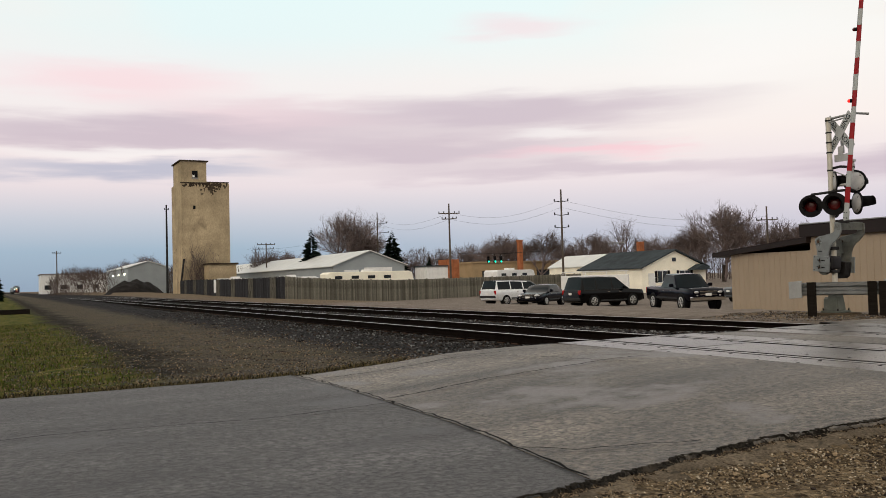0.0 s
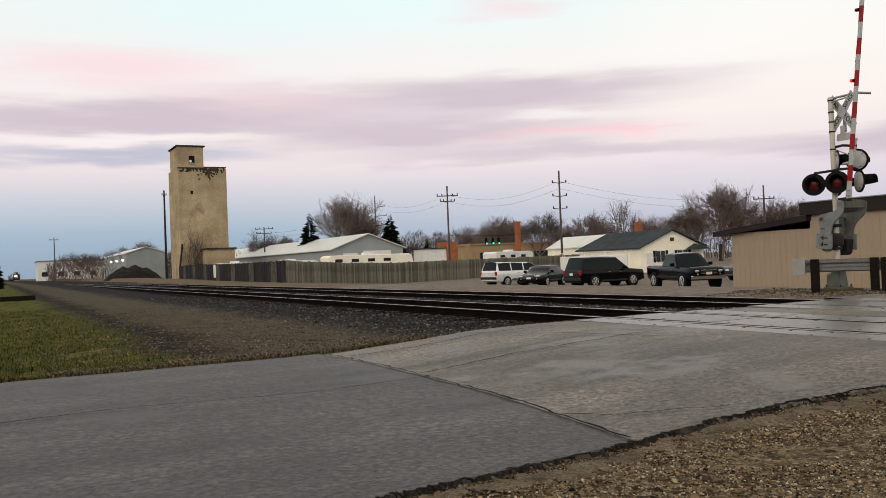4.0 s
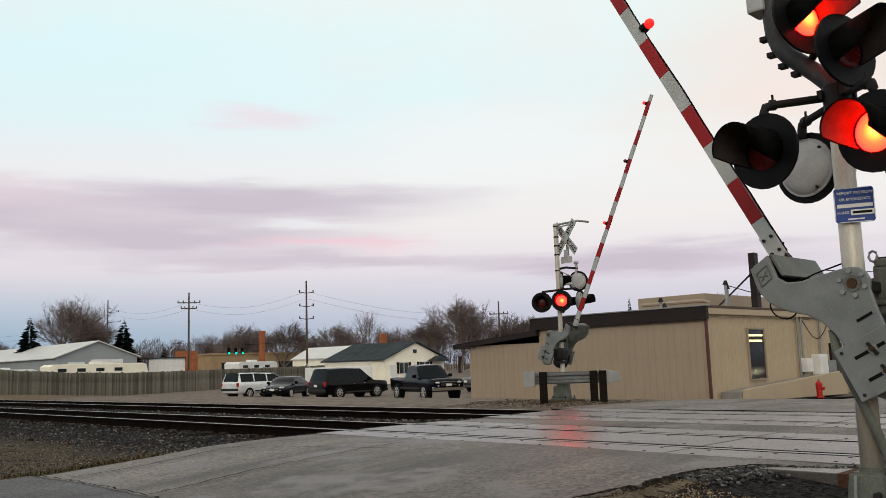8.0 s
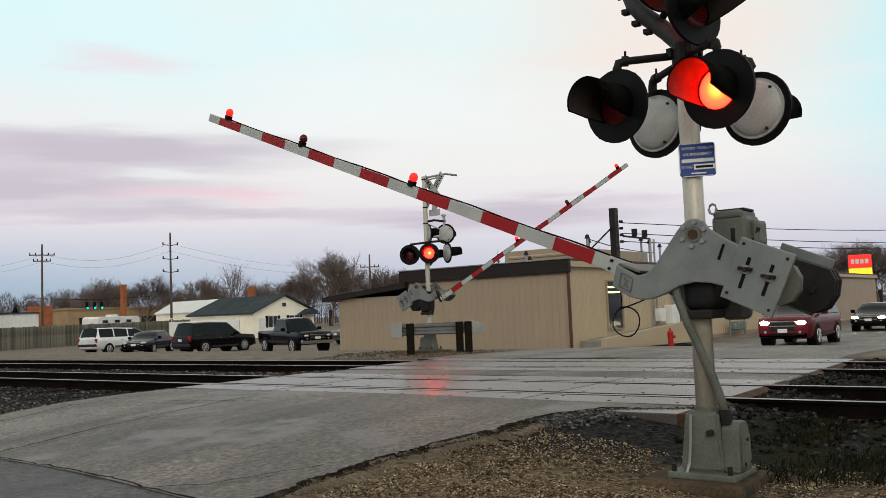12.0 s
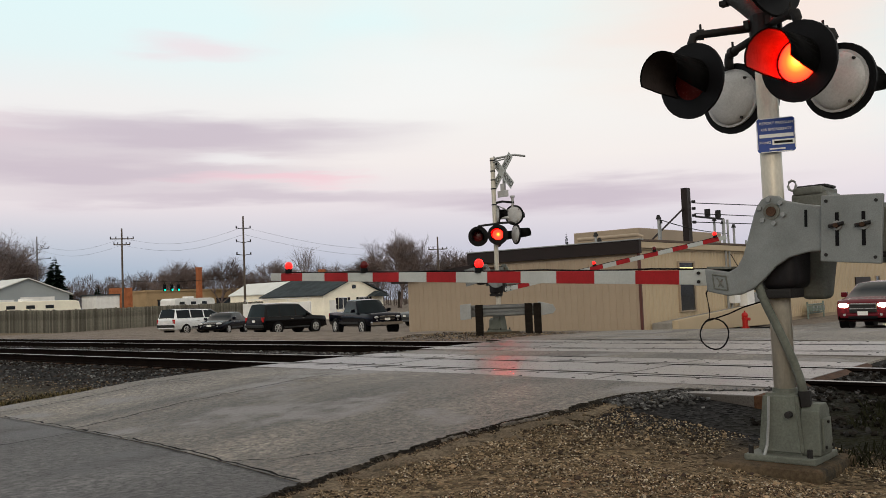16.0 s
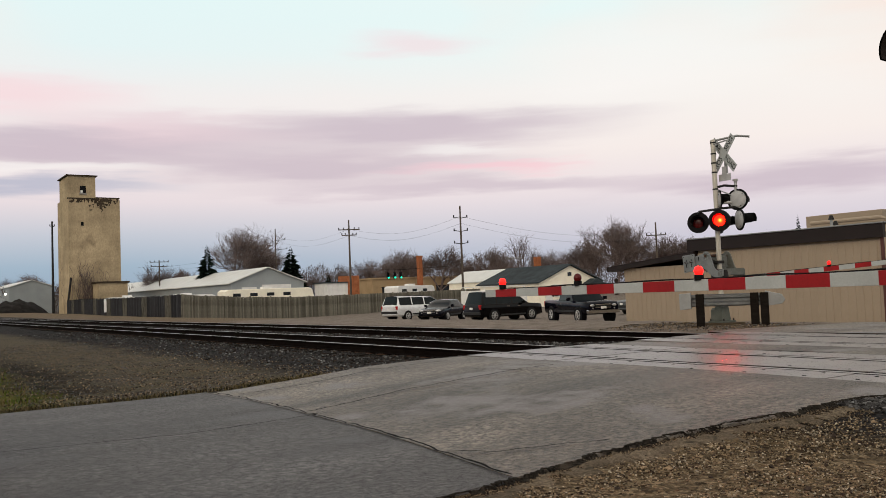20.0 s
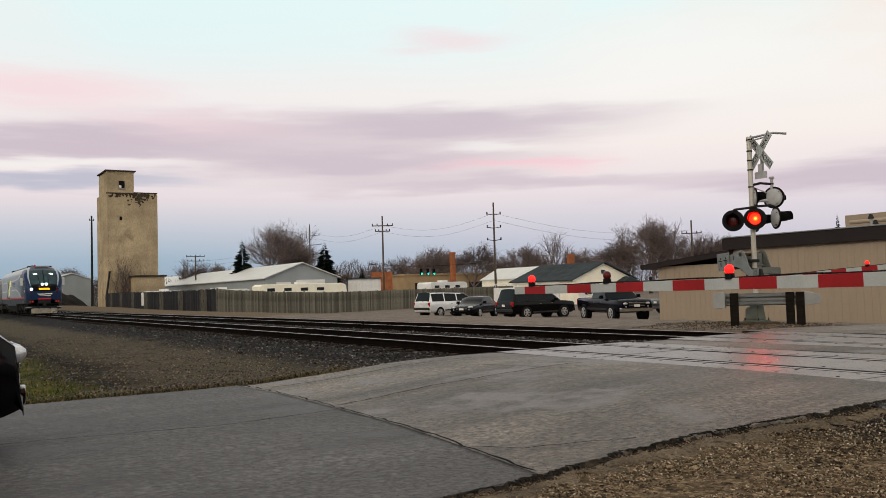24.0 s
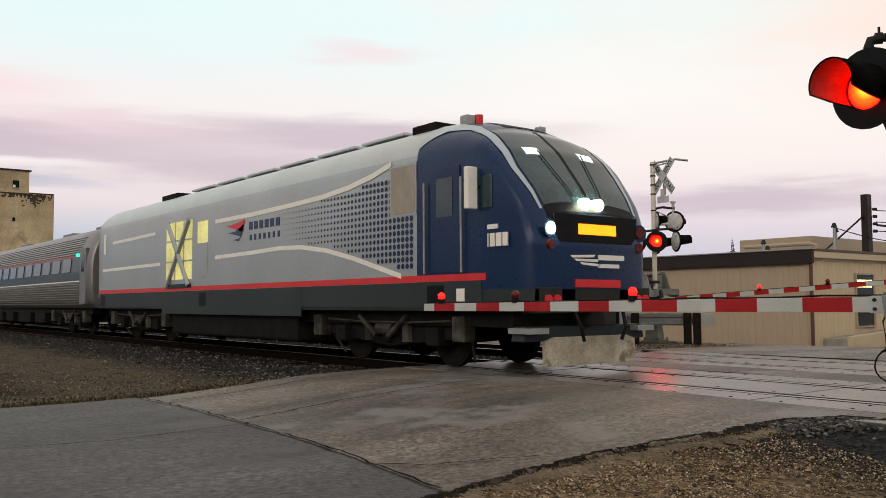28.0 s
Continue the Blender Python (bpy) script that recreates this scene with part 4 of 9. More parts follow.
    part("steel_post", abox(37.5, 37.86, 17.9, 18.2, 3.16, 5.9), BROWN, b, "dark brown steel post on the roof")
    part("post_brace", arod((34.6, 18.6, 3.16), (37.6, 18.1, 5.0), 0.045, n=6), BROWN, b)
    part("service_rack", abox(38.4, 41.5, 17.9, 17.98, 4.55, 4.63), DARK_IRON, b)
    for i in range(4):
        part("insulator", arod((37.92, 17.88, 4.3 + 0.32 * i), (38.04, 17.78, 4.3 + 0.32 * i), 0.07, n=8), DARK_IRON, b)
    for x in (39.6, 40.8):
        part("transformer", arod((x, 17.9, 4.63), (x, 17.9, 5.0), 0.14, n=10), DARK_IRON, b)
    # long ramp wall along the side
    bm = bmesh.new()
    prof = [(30.7, -0.45), (30.7, 0.0), (40.2, 0.45), (40.2, -0.6)]
    plate(bm, prof, 15.3, 15.55, 0.02)
    part("ramp_wall", bm, SIDING_LIGHT, b, "low beige ramp wall")
    part("ramp", aplate([(30.7, -0.5), (30.7, -0.1), (40.2, 0.35), (40.2, -0.6)], 15.56, 16.4), CONCRETE, b)
    return b


make_building()


def make_hydrant(x, y, z):
    h = thing("fire_hydrant", pose(x, y, z), "red cast-iron fire hydrant by the kerb", "fire hydrant")
    R = material("hydrant_red", (0.4, 0.018, 0.016), 0.45, 0, 0.15, 6, 60, 0.05)
    part("base", arod((0, 0, 0), (0, 0, 0.06), 0.17, n=12), R, h)
    part("barrel", arod((0, 0, 0.06), (0, 0, 0.52), 0.115, n=14), R, h)
    bm = bmesh.new()
    bmesh.ops.create_uvsphere(bm, u_segments=14, v_segments=8, radius=0.135, matrix=Matrix.Translation((0, 0, 0.54)))
    part("bonnet", bm, R, h, smooth=True)
    part("nut", arod((0, 0, 0.66), (0, 0, 0.74), 0.035, n=5), R, h)
    for a, b in (((-0.2, 0, 0.42), (0.2, 0, 0.42)), ((0, -0.22, 0.38), (0, 0, 0.38))):
        part("outlet", arod(a, b, 0.065, n=10), R, h)


make_hydrant(35.6, 14.7, -0.55)


def make_gas_meters():
    g = thing("gas_meter_set", pose(48.2, 16.1, -0.72), "row of grey-green gas meters on pipes by the wall", "gas meter")
    PIPE = material("grey_green_pipe_paint", (0.16, 0.2, 0.18), 0.6, 0, 0.2, 4, 40, 0.1)
    for z in (0.35, 0.8):
        part("header_pipe", arod((-0.9, 0, z), (1.7, 0, z), 0.045, n=8), PIPE, g)
    for x in (-0.85, 1.65):
        part("riser", arod((x, 0, 0), (x, 0, 0.95), 0.05, n=8), PIPE, g)
    for i in range(4):
        m = part("meter", abox(-0.6 + i * 0.55, -0.25 + i * 0.55, -0.18, 0.08, 0.42, 0.74, 0.04), PIPE, g, "round-edged gas meter")
        part("dial", arod((-0.425 + i * 0.55, -0.2, 0.64), (-0.425 + i * 0.55, -0.18, 0.64), 0.07, n=10), STEEL, m)


make_gas_meters()


def make_pole_sign():
    x, y = polar_at(78.85, 118)
    g = thing("roadside_sign", pose(x, y, 0.0, 0, 0, -79), "lit red and yellow roadside sign on a dark pole", "sign")
    part("pole", arod((0, 0, -0.6), (0, 0, 3.9), 0.12, n=8), DARK_IRON, g)
    part("panel", abox(-1.3, 1.3, -0.2, 0.2, 4.7, 6.3, 0.05), material("lit_red_panel", (0.5, 0.02, 0.02), 0.4, emit=(0.9, 0.03, 0.02), power=0.9), g, "lit red upper panel")
    part("panel", abox(-1.3, 1.3, -0.2, 0.2, 3.8, 4.65, 0.05), material("lit_yellow_panel", (0.7, 0.5, 0.03), 0.4, emit=(1.0, 0.62, 0.03), power=1.0), g, "lit yellow lower panel")
    for i in range(4):
        part("bar", abox(-1.0 + i * 0.52, -0.62 + i * 0.52, -0.225, -0.203, 5.2, 5.75), WHITE_PAINT, g)


def polar_at(az, r):
    return r * math.sin(radians(az)), r * math.cos(radians(az))


make_pole_sign()


def make_dumpster():
    d = thing("dumpster", pose(57, 14.6, -0.6, 0, 0, 8), "black and dark green steel dumpster with closed lids", "dumpster")
    G = material("dumpster_green", (0.012, 0.022, 0.022), 0.5, 0, 0.2, 3, 40, 0.05)
    part("bin", aplate([(-1, 0.12), (1, 0.12), (1.05, 1.2), (-1.05, 1.35)], -0.8, 0.8, 0.02), G, d)
    part("lid", aplate([(-1.08, 1.36), (1.08, 1.21), (1.08, 1.26), (-1.08, 1.41)], -0.84, 0.0), BLACK, d)
    part("lid", aplate([(-1.08, 1.36), (1.08, 1.21), (1.08, 1.26), (-1.08, 1.41)], 0.01, 0.84), BLACK, d)
    for x in (-0.8, 0.8):
        for y in (-0.6, 0.6):
            part("wheel", arod((x, y - 0.04, 0.07), (x, y + 0.04, 0.07), 0.07, n=8), BLACK, d)
    part("label_plate", abox(-0.5, 0.3, -0.83, -0.815, 0.75, 0.9), WHITE_PAINT, d)


make_dumpster()

# ---- grain elevator ----
def make_silo():
    s = thing("grain_elevator", pose(0, 0, 0), "tall old tan concrete grain elevator with dark stains", "grain elevator")
    part("tower", abox(28.1, 36.05, 148, 157, -0.2, 18.95, 0.12), SILO_WALL, s)
    part("head_house", abox(28.1, 32.35, 148.1, 155, 18.9, 22.5, 0.05), SILO_WALL, s)
    part("roof_slab", abox(27.85, 32.65, 147.85, 155.3, 22.5, 22.68), SILO_DARK, s, "dark thin roof slab")
    part("parapet", abox(32.35, 36.1, 147.95, 157, 18.95, 19.1), SILO_DARK, s)
    for x in (28.16, 36.0):
        part("pilaster", arod((x, 148.05, -0.2), (x, 148.05, 18.8), 0.12, n=10), SILO_WALL, s)
    w = new("window")
    w.parent = s
    part("opening", abox(29.95, 30.85, 148.03, 148.096, 19.75, 20.9), BLACK, w, "dark empty window opening")
    part("pane", abox(30.0, 30.35, 148.0, 148.028, 19.8, 20.2), WHITE_PAINT, w)
    part("sill", abox(29.85, 30.95, 147.98, 148.098, 19.5, 19.75), CONCRETE, w)
    part("hatch", abox(30.0, 30.4, 147.93, 147.99, 14.4, 15.0), BLACK, s)
    # blotches of soot and moss below the roof edges, with drips under them
    rnd = random.Random(3)
    for i in range(110):
        x = rnd.gauss(33.2, 0.9) if i < 48 else rnd.uniform(28.4, 35.8)
        z = 18.85 - abs(rnd.gauss(0, 0.9 if i < 48 else 0.25))
        if not 28.2 < x < 35.9:
            continue
        w0, h0 = rnd.uniform(0.06, 0.34), rnd.uniform(0.04, 0.2)
        n = 9
        bm = bmesh.new()
        vs = [bm.verts.new((x + w0 * math.cos(k * math.tau / n) * rnd.uniform(0.5, 1.2), 147.99 - 0.0004 * i, min(18.93, z + (h0 if math.sin(k * math.tau / n) > 0 else h0 * rnd.uniform(0.8, 3)) * math.sin(k * math.tau / n)))) for k in range(n)]
        bm.faces.new(vs)
        part("stain", bm, SILO_DARK, s)
    part("cornice", abox(28.0, 32.3, 147.9, 148.4, 18.75, 18.95, 0.03), SILO_DARK, s, "dark ledge under the head house")
    part("annex", abox(31.6, 36.0, 143.5, 147.9, -0.3, 4.9), SILO_WALL, s, "low concrete annex at the foot")
    part("annex_roof", abox(31.4, 36.3, 143.2, 148, 4.9, 5.15), SILO_DARK, s)
    # dead ivy on the wall
    bm = bmesh.new()
    for i in range(90):
        x, z = rnd.gauss(31.0, 1.1), 0.3
        pts = [(x, 147.9, z)]
        for k in range(rnd.randint(5, 11)):
            x += rnd.uniform(-0.5, 0.55)
            z += rnd.uniform(0.3, 1.1)
            pts.append((x, 147.9 - rnd.uniform(0, 0.15), z))
        tube(bm, pts, 0.022, 3)
    part("ivy", bm, TWIG, s, "bare dead ivy climbing the lower wall")
    part("chute", arod((27.6, 147, 1.5), (28.3, 147.6, 6.0), 0.16, n=8), DARK_IRON, s)


make_silo()


# ---- fence ----
FENCE_DARK2 = material("dark_fence_board", (0.034, 0.034, 0.037), 0.9, 0, 0.3, 2.5, 30, 0.3, island=0.4, stretch=(4, 4, 0.7))


fence = thing("wooden_fence", pose(0, 0, 0), "tall weathered board fence around the yard", "fence")


def board_run(f, p, q, h, mat, seed):
    """Boards one by one on rails between posts."""
    rnd = random.Random(seed)
    p, q = Vector(p), Vector(q)
    ln = (q - p).length
    n = int(ln / 0.15)
    a = math.degrees(math.atan2(q.y - p.y, q.x - p.x))
    w = ln / n
    kinds = [mesh_of(abox(0.0015, w - 0.002, -0.022 - 0.003 * k, 0.006, 0.0, h - 0.012 * k), "board", mat) for k in range(4)]
    rail = mesh_of(abox(0, 16 * w, 0.008, 0.05, 0, 0.09), "rail", mat)
    post = mesh_of(abox(-0.06, 0.06, 0.02, 0.14, -0.3, h + 0.05, 0.01), "post", mat)
    for i in range(n):
        c = p.lerp(q, i / n)
        z = land_z(c.x, c.y) - 0.03 + rnd.uniform(-0.01, 0.012)
        share("board", rnd.choice(kinds), f, pose(c.x, c.y, z, rnd.uniform(-0.5, 0.5), rnd.uniform(-0.3, 0.3), a))
        if i % 16 == 0:
            share("post", post, f, pose(c.x, c.y, z, 0, 0, a))
            for zz in (0.35, h - 0.45):
                share("rail", rail, f, pose(c.x, c.y, z + zz, 0, 0, a))


def joined_run(f, p, q, h, mats, seed):
    """A long run of boards too far off to pick apart."""
    rnd = random.Random(seed)
    p, q = Vector(p), Vector(q)
    n = int((q - p).length / 0.15)
    d = (q - p) / n
    side = Vector((-d.y, d.x)).normalized()
    vs, fs, mi = [], [], []
    for i in range(n):
        c = p.lerp(q, i / n)
        z, t, o = land_z(c.x, c.y) - 0.05 + rnd.uniform(0, 0.06), h + rnd.uniform(-0.07, 0.06), rnd.uniform(-0.012, 0.012)
        b = len(vs)
        for u in (0.03, 0.97):
            for e in (o - 0.012, o + 0.012):
                g = c + d * u + side * e
                vs += [(g.x, g.y, z), (g.x, g.y, z + t)]
        fs += [tuple(b + k for k in g) for g in ((0, 4, 5, 1), (2, 3, 7, 6), (0, 1, 3, 2), (4, 6, 7, 5), (1, 5, 7, 3))]
        k = (i // 17) % len(mats)
        mi += [k] * 5
    me = bpy.data.meshes.new("boarding")
    me.from_pydata(vs, [], fs)
    for m in mats:
        me.materials.append(m)
    me.polygons.foreach_set("material_index", mi)
    ob = new("boarding", me)
    ob.parent = f
    tagged(ob, "dark boards of the long fence side", kind="stuff")
    post = mesh_of(abox(-0.06, 0.06, 0.02, 0.14, -0.3, h + 0.05, 0.01), "post", mats[0])
    for i in range(0, n, 17):
        c = p.lerp(q, i / n)
        share("post", post, f, pose(c.x, c.y, land_z(c.x, c.y) - 0.03, 0, 0, -90))


board_run(fence, (23.3, 74.6), (66, 86.5), 2.1, FENCE_WOOD, 31)
joined_run(fence, (27.6, 147.5), (23.3, 74.6), 2.1, [FENCE_DARK2, FENCE_DARK2, FENCE_WOOD, FENCE_DARK2], 41)


# ---- buildings behind the fence and the lot ----
ROOF_WHITE = material("white_metal_roof", (0.62, 0.63, 0.6), 0.45, 0, 0.06, 0.5, 8, 0.03)
GREY_METAL = material("grey_metal_wall", (0.3, 0.33, 0.34), 0.55, 0, 0.08, 0.5, 8, 0.05)
CREAM = material("cream_siding", (0.92, 0.87, 0.72), 0.6, 0, 0.06, 1, 12, 0.05)
SHINGLE = material("dark_shingles", (0.045, 0.055, 0.06), 0.85, 0, 0.2, 1, 8, 0.3)
TAN_WALL = material("tan_masonry", (0.36, 0.26, 0.15), 0.8, 0, 0.12, 0.5, 6, 0.1)


def gable(name, label, cat, x0, x1, y0, y1, z0, ze, zr, wall, roof, over=0.3, doors=(), windows=(), along="y"):
    """A gabled building; the ridge runs along y, the gable faces -y."""
    h = thing(name, pose(0, 0, 0), label, cat)
    xm = (x0 + x1) / 2
    part("wall", aplate([(x0, z0), (x1, z0), (x1, ze), (xm, zr), (x0, ze)], y0, y1), wall, h)
    for s, xe in ((-1, x0), (1, x1)):
        dx, dz = xe - xm, ze - zr
        k = 1 + over / abs(dx)
        part("roof_slope", aplate([(xm, zr + 0.04), (xm + dx * k, zr + dz * k + 0.04), (xm + dx * k, zr + dz * k + 0.16), (xm, zr + 0.16)], y0 - over, y1 + over), roof, h)
    for a, b, c, d, m in doors:
        dd = new("door")
        dd.parent = h
        part("leaf", abox(a, b, y0 - 0.05, y0 - 0.004, c, d), m, dd)
        for i in range(1, 4):
            part("rail", abox(a, b, y0 - 0.07, y0 - 0.051, c + (d - c) * i / 4 - 0.02, c + (d - c) * i / 4 + 0.02), m, dd)
    for a, b, c, d in windows:
        w = new("window")
        w.parent = h
        part("pane", abox(a, b, y0 - 0.04, y0 - 0.004, c, d), GLASS, w)
        part("frame", abox(a - 0.08, b + 0.08, y0 - 0.06, y0 - 0.003, d, d + 0.09), WHITE_PAINT, w)
        part("sill", abox(a - 0.08, b + 0.08, y0 - 0.08, y0 - 0.003, c - 0.09, c), WHITE_PAINT, w)
        part("mullion", abox((a + b) / 2 - 0.03, (a + b) / 2 + 0.03, y0 - 0.06, y0 - 0.041, c, d), WHITE_PAINT, w)
        for e in (a - 0.42, b + 0.1):
            part("shutter", abox(e, e + 0.32, y0 - 0.06, y0 - 0.003, c - 0.05, d + 0.05), BLACK, w)
    return h


wh = gable("warehouse", "long grey metal warehouse with a white gabled roof", "warehouse", 42.6, 53.6, 115, 205, -0.5, 3.7, 5.75, GREY_METAL, ROOF_WHITE, 0.4,
           doors=((44.2, 46.4, 1.4, 3.1, WHITE_PAINT), (47.2, 51.6, 1.2, 3.4, WHITE_PAINT)))
house = gable("house", "small cream-sided house with a dark shingle roof", "house", 59.8, 68.6, 70, 80.5, -0.6, 2.0, 3.75, CREAM, SHINGLE, 0.35,
              doors=((60.6, 61.6, -0.5, 1.4, WHITE_PAINT),), windows=((61.9, 63.1, 0.45, 1.6), (64.9, 66.3, 0.45, 1.6)))
part("porch_roof", aplate([(65.9, 1.65), (68.6, 1.65), (67.2, 2.25)], 68.9, 70, 0.02), SHINGLE, house)
part("vent", abox(63.9, 64.4, 69.93, 69.997, 2.6, 3.0), GLASS, house)
ch = new("chimney")
ch.parent = house
part("shaft", abox(64.5, 65.1, 75.7, 76.3, 3.0, 5.0), BRICK, ch, "orange brick chimney")
part("cap", abox(62.1, 63.3, 76.9, 78.1, 4.9, 5.0), CONCRETE, ch)
gable("outbuilding", "low white outbuilding with a pale gabled roof", "building", 66.8, 72.4, 88, 97, -0.5, 2.5, 3.9, CREAM, ROOF_WHITE, 0.2)

store = thing("flat_roofed_store", pose(0, 0, 0), "long low tan store building with a flat roof", "building")
part("wall", abox(78, 132, 138, 150, -0.3, 4.2), TAN_WALL, store)
part("roof_edge", abox(77.8, 132.2, 137.8, 150.2, 4.2, 4.5), TAN_WALL, store)
for i in range(8):
    w = new("window")
    w.parent = store
    part("pane", abox(80 + i * 6, 83.5 + i * 6, 137.95, 137.995, 0.8, 2.6), GLASS, w)
    part("frame", abox(79.9 + i * 6, 83.6 + i * 6, 137.9, 137.998, 2.6, 2.8), BROWN, w)
stack = thing("brick_chimney", pose(77.5, 121, 0), "tall square orange brick chimney", "chimney")
part("shaft", abox(-0.36, 0.36, -0.36, 0.36, -0.3, 7.3, 0.03), BRICK, stack)
part("cap", abox(-0.42, 0.42, -0.42, 0.42, 7.3, 7.6, 0.03), BRICK, stack)
kiosk = thing("brick_shed", pose(55.8, 112, 0), "small white and orange brick shed beside the warehouse", "shed")
part("wall", abox(0, 3.4, 0, 4, -0.3, 3.3), WHITE_PAINT, kiosk)
part("brick_pier", abox(3.4, 5.2, -0.2, 3, -0.3, 4.3), BRICK, kiosk)
part("roof", abox(-0.2, 3.4, -0.2, 4.2, 3.3, 3.45), SHINGLE, kiosk)

GREEN_LAMP = material("green_signal_lamp", (0.0, 0.4, 0.25), 0.4, emit=(0.02, 1.0, 0.55), power=1.8)


def traffic_light(x, y, z):
    t = thing("traffic_light", pose(x, y, z), "traffic light showing green, hung over the street", "traffic light", "traffic lights")
    part("housing", abox(-0.17, 0.17, -0.15, 0.15, -0.5, 0.5, 0.03), BLACK, t)
    part("hanger", arod((0, 0, 0.55), (0, 0, 0.9), 0.03, n=6), DARK_IRON, t)
    for i, z1 in enumerate((0.34, 0, -0.34)):
        part("lens", arod((0, -0.16, z1), (0, -0.2, z1), 0.15, n=10), GREEN_LAMP if i == 2 else BLACK, t)


for i, x in enumerate((69.6, 71.0, 72.3)):
    traffic_light(x, 118 + i * 0.3, 4.35)
span = tagged(part("span_wire", atube([(60, 117.5, 5.6), (66, 118, 5.3), (72, 118.6, 5.25), (82, 119.5, 5.7)], 0.03, 5), BLACK), "span wire that carries the traffic lights", "wire")


# ---- utility poles and wires ----
POLE_WOOD = material("grey_pole_wood", (0.1, 0.082, 0.068), 0.9, 0, 0.25, 1, 20, 0.2, stretch=(3, 3, 0.4))


def utility_pole(x, y, h, arms, label, r=0.15, side=False, lean=0.0, turn=0.0, mat=POLE_WOOD):
    z = land_z(x, y) - 0.2
    p = thing("utility_pole", pose(x, y, z, 0, lean, 0), label, "utility pole", "utility poles")
    part("shaft", arod((0, 0, 0), (0, 0, h), r, r * 0.6, n=10), mat, p)
    ang = radians(turn)
    for dz, w in arms:
        c, s = math.cos(ang) * w, math.sin(ang) * w
        if side:
            a = new("arm")
            a.parent = p
            part("bracket", arod((0, 0, h - dz), (c, s, h - dz + 0.12), 0.04, n=6), DARK_IRON, a)
            part("insulator", arod((c, s, h - dz + 0.05), (c, s, h - dz + 0.35), 0.07, n=8), DARK_IRON, a)
        else:
            a = new("crossarm")
            a.parent = p
            bm = bmesh.new()
            box(bm, -w, w, -0.05, 0.05, h - dz - 0.06, h - dz + 0.06, 0, Matrix.Rotation(ang, 4, "Z"))
            part("beam", bm, POLE_WOOD, a)
            for k in (-0.95, -0.5, 0.5, 0.95):
                part("insulator", arod((c * k, s * k, h - dz + 0.06), (c * k, s * k, h - dz + 0.28), 0.06, n=6), DARK_IRON, a)
    return Vector((x, y, z + h))


VIEW = -28
pa = utility_pole(51.8, 97.2, 11.6, [(1.25, 1.35), (1.95, 0.95)], "tall wooden utility pole with two crossarms", turn=VIEW)
pb = utility_pole(56.3, 79.0, 11.75, [(1.4, 0.75), (1.4, -0.75), (2.9, 0.75), (2.9, -0.75), (4.3, 0.75), (4.3, -0.75)], "tall wooden utility pole with side brackets", side=True, turn=VIEW)
pc = utility_pole(59.2, 137.8, 13.6, [(2.0, 1.6), (3.6, 1.9), (5.2, 2.0)], "slender pole with slanting side arms", 0.13, side=True, turn=VIEW)
pd = utility_pole(44.1, 154, 9.2, [(0.3, 1.6), (1.1, 1.4)], "wooden utility pole with two crossarms", 0.16, turn=-15)
pe = utility_pole(82, 73.4, 9.6, [(1.6, 1.2)], "wooden utility pole with one crossarm", turn=-45)
pf = utility_pole(24.2, 139.5, 14.0, [(0.8, 0.3), (0.8, -0.3)], "thin dark steel pole beside the grain elevator", 0.2, side=True, mat=DARK_IRON)
pg = utility_pole(12.5, 210, 10.0, [(0.5, 0.9)], "distant pole beside the tracks", 0.16)
for a, b in ((pa, pb), (pb, pe), (pc, pa), (pd, pc)):
    for dz in (1.2, 2.0):
        pts = [a.lerp(b, i / 10) - Vector((0, 0, dz + 1.2 * math.sin(math.pi * i / 10))) for i in range(11)]
        tagged(part("overhead_wire", atube(pts, 0.009, 4), DARK_IRON), "thin overhead wire between utility poles", "wire", "overhead wires")
for z0, z1, y1 in ((5.2, 5.6, 6), (4.7, 4.5, 4), (4.3, 4.0, 2)):
    pts = [Vector((38, 17.8, z0)).lerp(Vector((70, y1, z1)), i / 8) - Vector((0, 0, 0.25 * math.sin(math.pi * i / 8))) for i in range(9)]
    tagged(part("overhead_wire", atube(pts, 0.02, 4), BLACK), "thin overhead wire from the roof post", "wire", "overhead wires")
pts = [Vector((34.3, 17.7, 4.25)).lerp(Vector((42, 18, 3.9)), i / 8) - Vector((0, 0, 0.12 * math.sin(math.pi * i / 8))) for i in range(9)]
tagged(part("overhead_wire", atube(pts, 0.02, 4), BLACK), "black cable over the roof", "wire", "overhead wires")


pipe_pts = [(x, y, land_z(x, y) + 0.07) for x, y in [(29.75, 16.1), (30.2, 15.4), (30.9, 15.05), (32.0, 15.0), (33.5, 15.1), (35.0, 15.0), (36.2, 14.4), (37.0, 13.6)]]
tagged(part("drain_pipe", atube(pipe_pts, 0.06, 7), BLACK, smooth=True), "black drain pipe lying on the ground at the building corner", "pipe")


